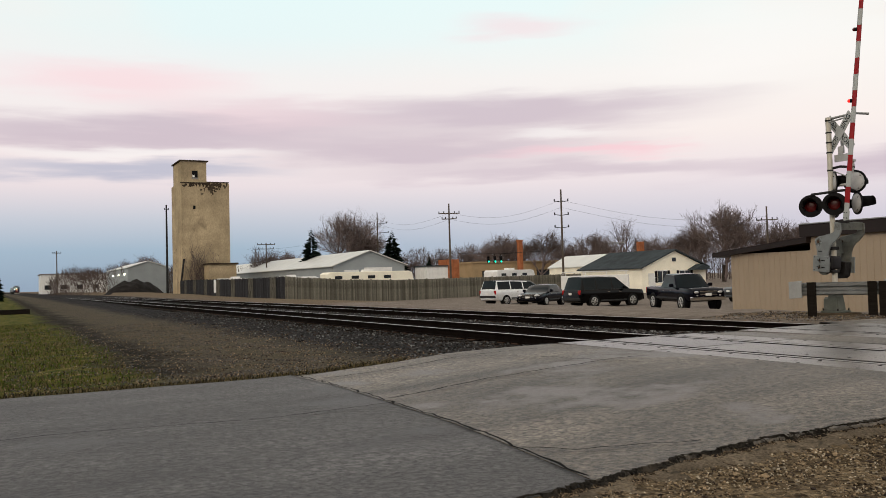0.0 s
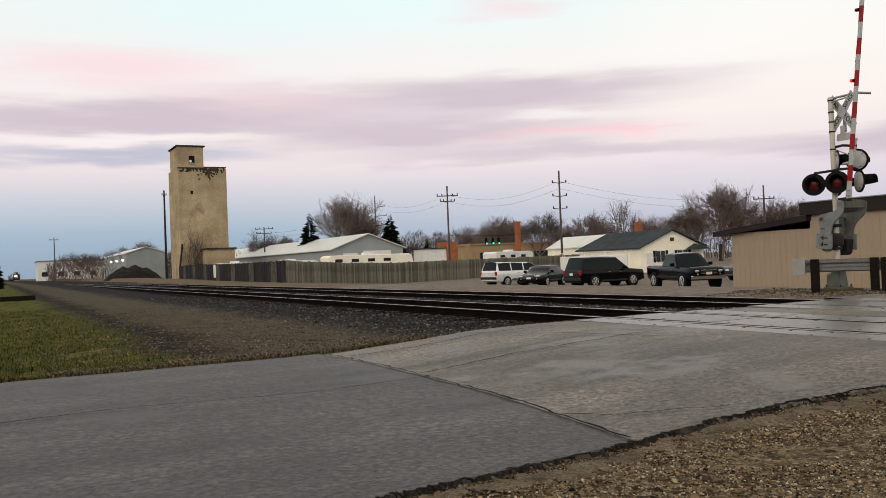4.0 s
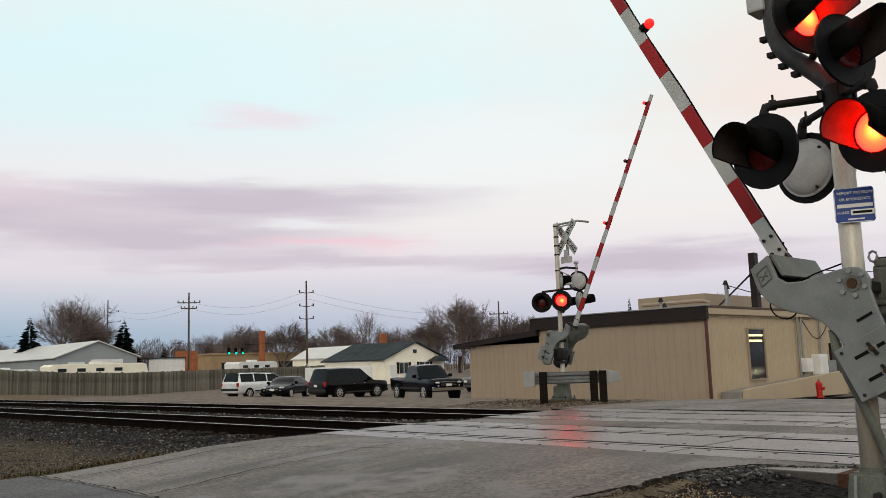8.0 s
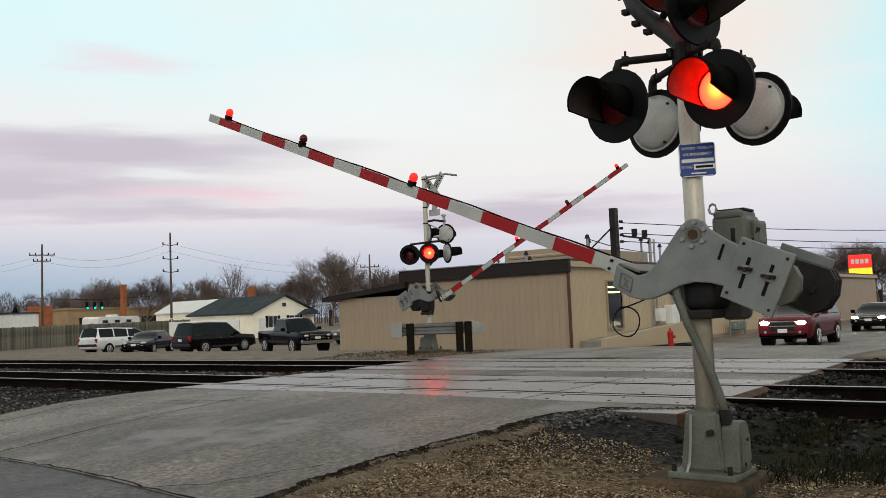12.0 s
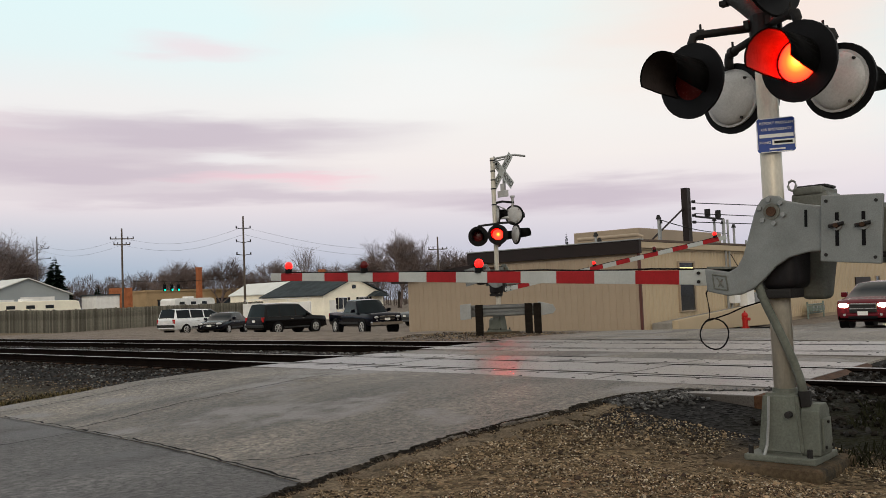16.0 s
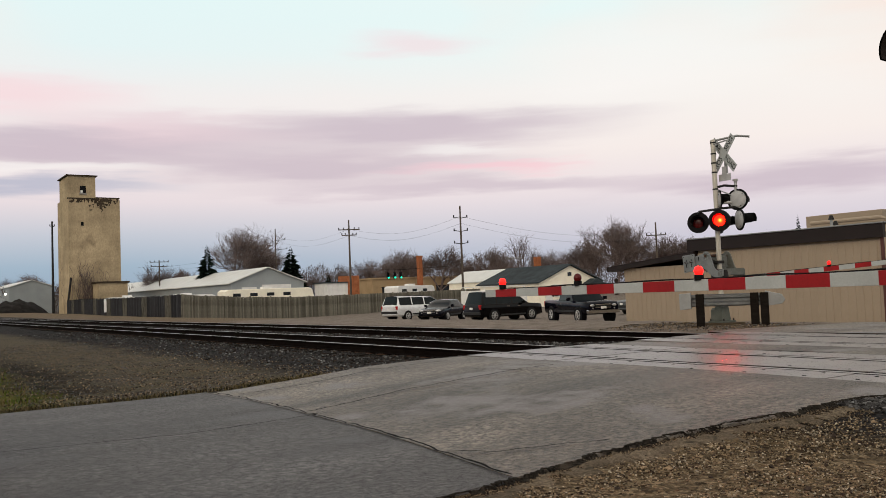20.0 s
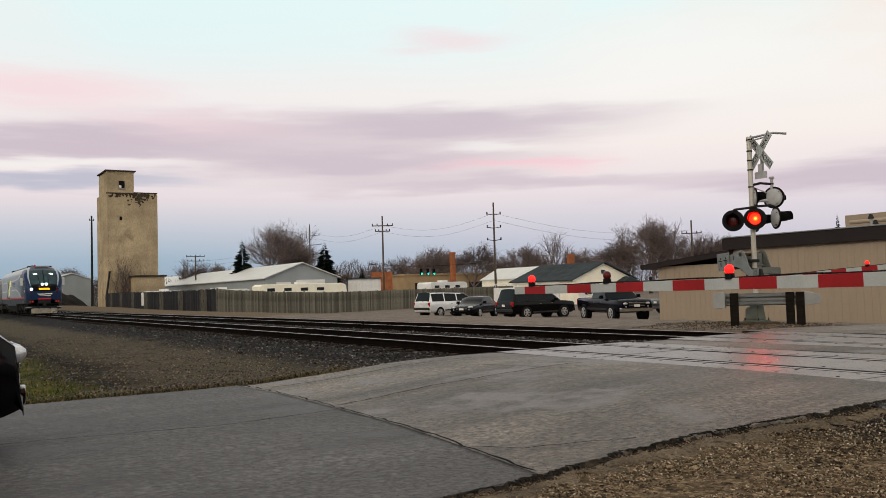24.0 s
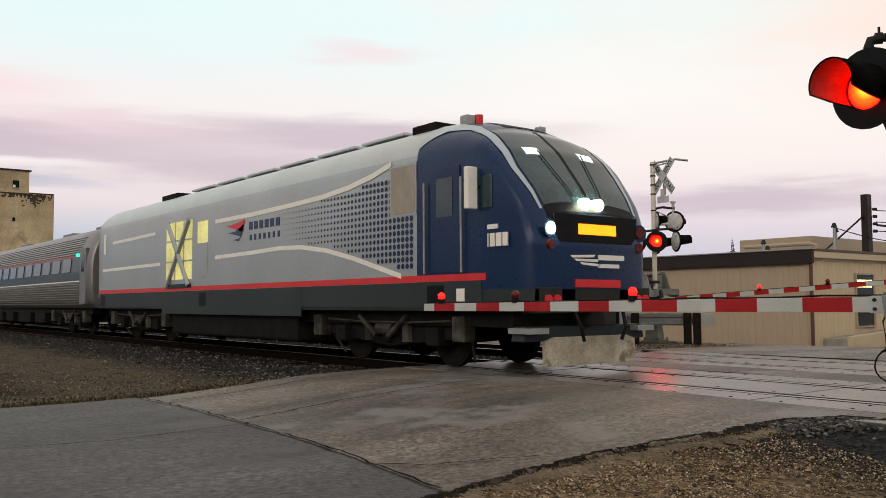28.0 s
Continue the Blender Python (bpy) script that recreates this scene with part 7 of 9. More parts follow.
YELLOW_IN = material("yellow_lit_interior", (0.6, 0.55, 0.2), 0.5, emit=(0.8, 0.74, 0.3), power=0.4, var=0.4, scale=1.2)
STAINLESS = material("fluted_stainless", (0.2, 0.19, 0.19), 0.42, 0.6, 0.08, 1, 30, 0.03)
COACH_BLUE = material("grey_blue_band", (0.028, 0.05, 0.062), 0.35, 0.1, 0.1, 1, 20, 0.02)
TAN_PANEL = material("tan_grey_panel", (0.3, 0.275, 0.23), 0.6, 0, 0.12, 3, 40, 0.03)
# lighter than the underframe: lit highlights on the bogies put into the colour
BOGIE_GREY = material("bogie_highlight_grey", (0.05, 0.046, 0.04), 0.7, 0.1, 0.35, 4, 30, 0.2, wear=(0.02, 0.017, 0.014), wear_at=0.52)
GREEN_LED = material("green_door_light", (0, 0.6, 0.2), 0.4, emit=(0.02, 1.0, 0.3), power=3.0)

# half width and roof height along the nose, from the tip backwards
NOSE_W = [(0.6, 1.04), (0.68, 1.2), (0.82, 1.33), (1.1, 1.42), (1.5, 1.47), (1.9, 1.475)]
NOSE_T = [(0.6, 2.34), (0.7, 2.5), (0.9, 2.84), (1.4, 3.48), (1.8, 3.82), (2.2, 4.03), (2.7, 4.17), (3.3, 4.22), (20.5, 4.22), (20.8, 4.1)]


def loco_ring(y, n=18):
    """Half-section of the body at y: from the lower edge up the side and over the roof to the middle."""
    w, t = line_at(NOSE_W, y), line_at(NOSE_T, y)
    shoulder = min(3.42, t - 0.28)
    z0 = 0.95
    pts = [(w - 0.02, z0), (w, 1.28), (w, 1.42), (w, 1.9), (w, min(2.36, shoulder)), (w, (min(2.36, shoulder) + shoulder) / 2), (w - 0.01, shoulder)]
    m = n - len(pts)
    for i in range(1, m + 1):
        a = i / m * math.pi / 2
        k = 0.8
        pts.append(((w - 0.01) * math.cos(a) ** k if i < m else 0.0, shoulder + (t - shoulder) * math.sin(a) ** 0.9))
    return pts


def nose_point(y, x, lift=0.0):
    """A point on the top of the nose at y and x, lifted off the surface."""
    def at(yy, xx):
        w, top = line_at(NOSE_W, yy), line_at(NOSE_T, yy)
        sh = min(3.42, top - 0.28)
        ca = min(1.0, abs(xx) / (w - 0.01)) ** 1.25
        return Vector((xx, yy, sh + (top - sh) * math.sqrt(max(0.0, 1 - ca * ca)) ** 0.9))
    p = at(y, x)
    n = (at(y + 0.03, x) - at(y - 0.03, x)).cross(at(y, x - 0.03) - at(y, x + 0.03))
    n = n.normalized() if n.length > 1e-9 else Vector((0, -0.5, 0.8))
    return p + (n if n.z > 0 else -n) * lift


def nose_patch(t, name, mat, y0, y1, xa, xb, lift, label=""):
    bm = bmesh.new()
    rows = []
    ny = max(2, int((y1 - y0) / 0.05))
    for y in spread(y0, y1, ny):
        a, b = xa(y), xb(y)
        nx = max(2, int(abs(b - a) / 0.09))
        rows.append((a, b, y))
    nx = max(2, int(max(abs(b - a) for a, b, y in rows) / 0.09))
    grid = [[bm.verts.new(nose_point(y, a + (b - a) * i / nx, lift)) for i in range(nx + 1)] for a, b, y in rows]
    for g, h in zip(grid, grid[1:]):
        for i in range(nx):
            bm.faces.new((g[i], g[i + 1], h[i + 1], h[i]))
    bmesh.ops.recalc_face_normals(bm, faces=bm.faces[:])
    return part(name, bm, mat, t, label, smooth=True)


def make_loco():
    t = thing("locomotive", pose(10.03, 60, RAIL_Z), "silver and navy passenger locomotive with lit headlights and red stripe", "locomotive")
    ys = [0.6, 0.64, 0.7, 0.78, 0.9, 1.05, 1.2, 1.35, 1.5, 1.65, 1.8, 2.0, 2.2, 2.4, 2.6, 2.95, 3.25, 4.0] + [4.0 + 16.5 * i / 14 for i in range(1, 15)] + [20.8]
    bm = bmesh.new()
    rings = []
    for y in ys:
        h = loco_ring(y)
        full = [(-x, z) for x, z in h] + [(x, z) for x, z in h[-2::-1]]
        rings.append([bm.verts.new((x, y, z)) for x, z in full])
    n = len(rings[0])
    for k in range(len(rings) - 1):
        for i in range(n - 1):
            f = bm.faces.new((rings[k][i], rings[k + 1][i], rings[k + 1][i + 1], rings[k][i + 1]))
            c = f.calc_center_median()
            side = min(i, n - 2 - i)
            mat = 0 if c.y < 3.25 else 1
            if side == 0:
                mat = 3
            elif side >= 7 and c.y > 3.25:
                mat = 4
            f.material_index = mat
    bm.faces.new(rings[0][::-1]).material_index = 0
    bm.faces.new(rings[-1]).material_index = 1
    bmesh.ops.recalc_face_normals(bm, faces=bm.faces[:])
    body = part("body", bm, [NAVY, SILVER, WINDSCREEN, SKIRT, ROOF_SILVER, PILLAR, BLACK], t, "silver body with a navy cab and raked windscreen")
    body.data.polygons.foreach_set("use_smooth", [p.material_index not in (3,) for p in body.data.polygons])

    nose_patch(t, "windscreen", WINDSCREEN, 0.76, 1.98, lambda y: -line_at([(0.76, 0.98), (1.2, 1.06), (1.98, 0.94)], y), lambda y: line_at([(0.76, 0.98), (1.2, 1.06), (1.98, 0.94)], y), 0.008, "dark raked windscreen")
    nose_patch(t, "windscreen_band", BLACK, 0.665, 0.755, lambda y: -0.98, lambda y: 0.98, 0.01)
    nose_patch(t, "windscreen_post", BLACK, 0.78, 1.97, lambda y: -0.035, lambda y: 0.035, 0.012)
    nose_patch(t, "roof_panel", BLACK, 2.12, 2.62, lambda y: -0.5, lambda y: 0.5, 0.006, "dark panel above the windscreen")
    for s in (-1, 1):
        lo = [(0.74, 1.03), (1.2, 1.11), (1.98, 0.99), (2.3, 0.92), (2.7, 0.9), (3.24, 0.86)]
        hi = [(0.74, 1.08), (1.2, 1.22), (1.6, 1.22), (1.98, 1.16), (2.3, 1.15), (2.7, 1.22), (3.0, 1.34), (3.24, 1.43)]
        nose_patch(t, "pillar_stripe", PILLAR, 0.74, 3.24, lambda y: s * line_at(lo, y), lambda y: s * line_at(hi, y), 0.01, "pale stripe along the windscreen pillar")
        nose_patch(t, "cab_lamp", CABLIGHT, 1.34, 1.45, lambda y: s * 0.45, lambda y: s * 0.77, 0.018, "white lit number lamp")
        nose_patch(t, "wiper", BLACK, 0.8, 1.4, lambda y: s * (0.3 + 0.3 * (y - 0.8)), lambda y: s * (0.335 + 0.3 * (y - 0.8)), 0.03)

    # everything on the sides is laid on both
    def both_sides(name, y0, y1, z0, z1, mat, out=0.012, label="", parent=t, base=1.475):
        for s in (-1, 1):
            part(name, abox(min(s * (base - 0.01), s * (base + out)), max(s * (base - 0.01), s * (base + out)), y0, y1, z0, z1), mat, parent, label)

    both_sides("red_stripe", 1.5, 20.75, 1.42, 1.53, LOCO_RED, 0.006, "thin red stripe")
    both_sides("skirt", 7.2, 15.0, 0.82, 1.40, SKIRT, 0.008, "dark grey skirt between the bogies")
    part("fuel_tank", abox(-1.35, 1.35, 7.6, 14.6, 0.3, 0.9, 0.06), UNDER, t, "black fuel tank")
    both_sides("side_sill", 1.6, 20.7, 1.0, 1.415, SKIRT, 0.004)
    for s in (-1, 1):
        # curved white lines
        for pts, w in (([(11.5, 3.07), (9.5, 3.08), (7.6, 3.12), (6.4, 3.16), (5.4, 3.24), (4.6, 3.36), (4.0, 3.5)], 0.05),
                       ([(11.5, 2.2), (9.5, 2.22), (8.2, 2.25), (7.2, 2.22), (6.2, 2.1), (5.2, 1.9), (4.3, 1.68), (3.7, 1.535)], 0.045),
                       ([(20.4, 2.16), (18, 2.17), (15.2, 2.18)], 0.045), ([(19.4, 3.0), (17.5, 3.02), (15.6, 3.05)], 0.045), ([(20.3, 3.0), (20.05, 3.0)], 0.32)):
            bm = bmesh.new()
            a = [bm.verts.new((s * 1.4815, y, z - w)) for y, z in pts]
            b = [bm.verts.new((s * 1.4815, y, z + w)) for y, z in pts]
            for i in range(len(pts) - 1):
                bm.faces.new((a[i], a[i + 1], b[i + 1], b[i]))
            part("white_line", bm, LOCO_WHITE, t, "white swooping line")
        # below the lower white curve the cab side is warm grey; halftone dots fade backwards
        bm = bmesh.new()
        rows = 14
        for r in range(rows):
            z = 1.7 + r * 0.115
            for c in range(46):
                y = 3.4 + c * 0.125
                if z < line_at([(3.4, 1.62), (4.3, 1.78), (6.2, 2.2), (7.6, 2.34), (9.5, 2.34)], y) or z > line_at([(3.4, 3.3), (4.6, 3.22), (6.4, 3.08), (7.6, 3.0), (9.2, 2.9)], y) or (3.3 < y < 4.0 and z > 2.6):
                    continue
                rad = 0.053 * max(0.16, 1 - c / 46 * 1.02)
                bmesh.ops.create_circle(bm, cap_ends=True, segments=8, radius=rad, matrix=Matrix.Translation((s * 1.4822, y, z)) @ Matrix.Rotation(radians(90), 4, "Y"))
        tagged(part("dot_pattern", bm, NAVY, t, "navy halftone dots"), kind="stuff")
        part("grille_panel", abox(min(s * 1.47, s * 1.49), max(s * 1.47, s * 1.49), 3.3, 4.0, 2.6, 3.42, 0.006), TAN_PANEL, t, "tan-grey grille panel")
        part("grille_frame", abox(min(s * 1.472, s * 1.484), max(s * 1.472, s * 1.484), 3.26, 4.04, 2.56, 3.46), SILVER, t)
        part("cab_window", abox(min(s * 1.44, s * 1.474), max(s * 1.44, s * 1.474), 1.36, 1.66, 2.5, 3.02, 0.02), WINDSCREEN, t, "dark cab side window")
        # cab door with window, handles and mirror
        door = part("cab_door", abox(min(s * 1.47, s * 1.487), max(s * 1.47, s * 1.487), 2.1, 2.85, 1.55, 3.25, 0.004), NAVY, t, "navy cab door")
        part("door_window", abox(min(s * 1.47, s * 1.492), max(s * 1.47, s * 1.492), 2.28, 2.7, 2.45, 3.08), WINDSCREEN, door)
        for y in (2.02, 2.98):
            part("grab_rail", arod((s * 1.53, y, 1.55), (s * 1.53, y, 3.05), 0.02, n=8), STEEL, t, "steel grab rail")
        part("mirror", abox(min(s * 1.52, s * 1.72), max(s * 1.52, s * 1.72), 1.62, 1.72, 2.5, 3.15, 0.02), LOCO_WHITE, t, "tall white mirror housing")
        part("mirror_arm", arod((s * 1.42, 1.65, 2.85), (s * 1.56, 1.66, 2.85), 0.03, n=6), BLACK, t)
        for y, z, w, h in ((1.5, 2.02, 0.11, 0.2), (1.36, 2.02, 0.11, 0.2), (1.22, 2.02, 0.11, 0.2), (1.08, 2.02, 0.1, 0.2), (1.4, 2.22, 0.3, 0.07)):
            part("number_bar", abox(min(s * 1.44, s * 1.466), max(s * 1.44, s * 1.466), y - w / 2, y + w / 2, z - h / 2, z + h / 2), LOCO_WHITE, t)
        # emblem and lettering as plain shapes
        for i, (ya, yb) in enumerate(((10.9, 10.05), (10.75, 10.0), (10.5, 9.95))):
            bm = bmesh.new()
            v = [bm.verts.new((s * 1.4818, y, z)) for y, z in ((ya, 2.92 - 0.18 * i), (ya - 0.35, 2.92 - 0.17 * i), (9.85 + 0.02 * i, 3.0 - 0.1 * i), (9.95 + 0.1 * i, 2.72 - 0.1 * i))]
            bm.faces.new(v)
            part("emblem", bm, LOCO_RED if i == 0 else NAVY, t)
        for i in range(6):
            y = 9.55 - i * 0.26
            part("letter_bar", abox(min(s * 1.474, s * 1.482), max(s * 1.474, s * 1.482), y - 0.09, y + 0.09, 2.74, 2.92), NAVY, t)
        for i in range(7):
            y = 9.55 - i * 0.225
            part("letter_bar", abox(min(s * 1.474, s * 1.482), max(s * 1.474, s * 1.482), y - 0.05, y + 0.05, 2.5, 2.63), NAVY, t)
        # lit engine-room openings with diagonal braces; the interior light is emission on flat plates
        op = part("lit_opening", abox(min(s * 1.47, s * 1.479), max(s * 1.47, s * 1.479), 12.95, 14.75, 1.72, 3.25), YELLOW_IN, t, "glowing plate for the yellow-lit engine-room opening")
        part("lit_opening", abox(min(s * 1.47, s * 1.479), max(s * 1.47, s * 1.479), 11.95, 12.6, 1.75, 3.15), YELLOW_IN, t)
        part("slat", abox(min(s * 1.478, s * 1.49), max(s * 1.478, s * 1.49), 11.95, 12.6, 1.75, 2.6), SILVER, t)
        for y in (13.5, 14.1):
            part("bar", abox(min(s * 1.478, s * 1.486), max(s * 1.478, s * 1.486), y - 0.03, y + 0.03, 1.72, 3.25), SILVER, op)
        for za in (2.2, 2.75):
            part("bar", abox(min(s * 1.478, s * 1.486), max(s * 1.478, s * 1.486), 12.95, 14.75, za - 0.02, za + 0.02), SILVER, op)
        for p, q in (((14.6, 1.55), (13.1, 3.25)), ((13.1, 1.55), (14.6, 3.25))):
            part("brace", arod((s * 1.50, p[0], p[1]), (s * 1.50, q[0], q[1]), 0.07, n=6), SILVER, op, "silver diagonal brace")
        part("brace", abox(min(s * 1.475, s * 1.51), max(s * 1.475, s * 1.51), 13.0, 14.7, 1.5, 1.6), SKIRT, op)
        for y in (12.25, 2.75, 20.3):
            part("step_well", abox(min(s * 1.47, s * 1.484), max(s * 1.47, s * 1.484), y - 0.22, y + 0.22, 1.02, 1.36), BLACK, t)
        part("lifting_plate", abox(min(s * 1.47, s * 1.486), max(s * 1.47, s * 1.486), 2.0, 2.2, 1.1, 1.3), LOCO_WHITE, t)
    # front
    fn = pose(0, 0.6, 0)
    for s in (-1, 1):
        part("headlight", arod((s * 1.0, -0.03, 2.17), (s * 1.02, 0.12, 2.17), 0.088, 0.1, n=16), HEADLIGHT if s < 0 else LENS_DARK, t, "bright lit headlight" if s < 0 else "headlight", m=fn)
        part("headlight_rim", arod((s * 1.01, -0.01, 2.17), (s * 1.04, 0.2, 2.17), 0.14, 0.18, n=16), NAVY, t, m=fn)
        part("marker_light", arod((s * 0.99, -0.02, 1.93), (s * 1.02, 0.15, 1.93), 0.08, n=12), LENS_DARK, t, "dark red marker light", m=fn)
        part("ditch_light", arod((s * 0.15, 0.06, 2.58), (s * 0.15, 0.25, 2.58), 0.09, n=14), HEADLIGHT, t, "pair of bright lamps under the windscreen", m=fn)
        part("hose_box", abox(s * 1.0 - 0.22, s * 1.0 + 0.22, -0.02, 0.25, 1.05, 1.3, 0.02), DARK_IRON, t, m=fn)
        part("air_hose", atube([(s * 0.55, -0.02, 0.95), (s * 0.5, -0.12, 0.7), (s * 0.42, -0.1, 0.5)], 0.03, 6), BLACK, t, m=fn)
        part("buffer_step", abox(s * 1.2 - 0.2, s * 1.2 + 0.2, 0.05, 0.5, 0.62, 0.7), STEEL, t, m=fn)
        for k in (-0.09, 0.09):
            part("jumper_socket", arod((s * 1.0 + k, -0.06, 1.12), (s * 1.0 + k, 0.0, 1.12), 0.07, n=10), LOCO_RED, t, "red jumper socket", m=fn)
    part("dark_mask", aplate([(-0.8, 1.98), (0.8, 1.98), (0.9, 2.08), (0.94, 2.4), (-0.94, 2.4), (-0.9, 2.08)], -0.012, 0.02, 0.004), BLACK, t, m=fn)
    part("destination_sign", abox(-0.42, 0.42, -0.024, -0.0125, 2.1, 2.26), AMBER, t, "amber lit sign", m=fn)
    part("red_panel", abox(-0.5, 0.5, -0.03, 0.05, 1.3, 1.42), LOCO_RED, t, "red panel above the coupler", m=fn)
    part("front_sill", abox(-1.22, 1.22, 0.0, 0.4, 0.92, 1.3, 0.03), SKIRT, t, m=fn)
    part("end_door", abox(-0.5, 0.5, -0.012, 0.05, 1.0, 1.28), DARK_IRON, t, m=fn)
    for i, (a, b) in enumerate(((-0.6, -0.3), (-0.52, -0.22), (-0.4, -0.18))):
        bm = bmesh.new()
        v = [bm.verts.new(p) for p in ((a, -0.012, 1.78 - 0.05 * i), (b + 0.25, -0.012, 1.8 - 0.07 * i), (b + 0.22, -0.012, 1.76 - 0.07 * i), (a + 0.05, -0.012, 1.745 - 0.05 * i))]
        bm.faces.new(v)
        part("emblem", bm, LOCO_WHITE, t, m=fn)
    part("letter_bar", abox(0.02, 0.62, -0.012, 0.0, 1.72, 1.8), LOCO_WHITE, t, m=fn)
    part("letter_bar", abox(0.02, 0.5, -0.012, 0.0, 1.6, 1.66), LOCO_WHITE, t, m=fn)
    part("coupler", abox(-0.13, 0.13, -0.25, 0.5, 0.72, 0.98, 0.03), DARK_IRON, t, m=fn)
    part("plow", aplate([(-1.0, 0.13), (1.0, 0.13), (1.0, 0.5), (0.8, 0.56), (-0.8, 0.56), (-1.0, 0.5)], 0.12, 0.2, 0.01), PLOW, t, "scuffed white snow plow", m=fn)
    part("plow_wing", aplate([(-1.35, 0.5), (1.35, 0.5), (1.3, 0.72), (-1.3, 0.72)], 0.22, 0.5, 0.02), SKIRT, t, m=fn)
    # roof gear
    part("horn", abox(-0.78, -0.6, 2.75, 2.95, 4.0, 4.27, 0.03), STEEL, t, "pale horn cluster on the roof")
    part("beacon", arod((-0.48, 2.8, 4.0), (-0.48, 2.8, 4.29), 0.08, n=10), LOCO_RED, t)
    part("antenna", abox(0.5, 0.64, 2.3, 2.45, 3.9, 4.14, 0.02), STEEL, t)
    for y0, y1 in ((3.4, 4.1), (15.4, 16.6)):
        part("roof_intake", abox(-0.95, 0.95, y0, y1, 3.9, 4.235, 0.03), UNDER, t, "dark roof intake")
    for i in range(6):
        part("roof_hatch", abox(-0.75, 0.75, 4.6 + i * 1.75, 6.1 + i * 1.75, 4.2, 4.26, 0.02), ROOF_SILVER, t)
    part("underframe", abox(-1.2, 1.2, 1.2, 20.6, 0.7, 1.0), UNDER, t)
    bogies(t, (4.6, 17.6), 2.9)
    return t


def bogies(t, centres, base, r=0.51):
    for c in centres:
        for s in (-1, 1):
            part("bogie_frame", aplate([(c - base / 2 - 0.7, 0.5), (c - base / 2 - 0.5, 0.82), (c + base / 2 + 0.5, 0.82), (c + base / 2 + 0.7, 0.5), (c + base / 2 - 0.2, 0.42), (c, 0.3), (c - base / 2 + 0.2, 0.42)], -0.06, 0.06, 0.02), UNDER, t, m=Matrix.Translation((s * 1.05, 0, 0)) @ Matrix.Rotation(radians(90), 4, "Z") @ Matrix.Diagonal((1, -1, 1, 1)))
            # these parts carry the bogie's painted highlights as a lighter grey
            part("damper", arod((s * 1.26, c - 0.75, 0.85), (s * 1.26, c - 0.2, 0.5), 0.05, n=8), BOGIE_GREY, t, "damper in a lighter highlight grey")
            part("damper", arod((s * 1.26, c + 0.75, 0.85), (s * 1.26, c + 0.2, 0.5), 0.05, n=8), BOGIE_GREY, t)
            part("brake_cylinder", arod((s * 1.16, c - 0.24, 0.62), (s * 1.16, c + 0.24, 0.62), 0.12, n=12), BOGIE_GREY, t, "brake cylinder in a lighter highlight grey")
            part("brake_pipe", atube([(s * 1.22, c - base / 2 - 0.5, 0.78), (s * 1.24, c - base / 4, 0.74), (s * 1.24, c + base / 4, 0.74), (s * 1.22, c + base / 2 + 0.5, 0.78)], 0.022, 6), BOGIE_GREY, t)
            for e in (-1, 1):
                part("sand_box", abox(s * 1.2 - 0.12, s * 1.2 + 0.12, c + e * (base / 2 + 0.78) - 0.16, c + e * (base / 2 + 0.78) + 0.16, 0.45, 0.86, 0.03), BOGIE_GREY, t, "sand box in a lighter highlight grey")
                part("sand_pipe", arod((s * 0.98, c + e * (base / 2 + 0.72), 0.5), (s * 0.78, c + e * (base / 2 + 0.56), 0.1), 0.022, n=6), BOGIE_GREY, t)
            for k in (-0.5, 0.0, 0.5):
                part("spring", arod((s * 1.12, c + k * 1.2, 0.4), (s * 1.12, c + k * 1.2, 0.75), 0.11, n=10), BOGIE_GREY if k else UNDER, t)
            for a in (-base / 2, base / 2):
                w = part("wheel", arod((s * 0.68, c + a, r), (s * 0.80, c + a, r), r, n=28), UNDER, t, "dark steel wheel")
                part("tread", arod((s * 0.72, c + a, r), (s * 0.81, c + a, r), r - 0.02, r - 0.05, n=28), UNDER, w)
                part("axle_box", abox(s * 0.98 - 0.12 if s > 0 else s * 0.98 - 0.28, s * 0.98 + 0.28 if s > 0 else s * 0.98 + 0.12, c + a - 0.17, c + a + 0.17, r - 0.15, r + 0.16, 0.03), UNDER, t)


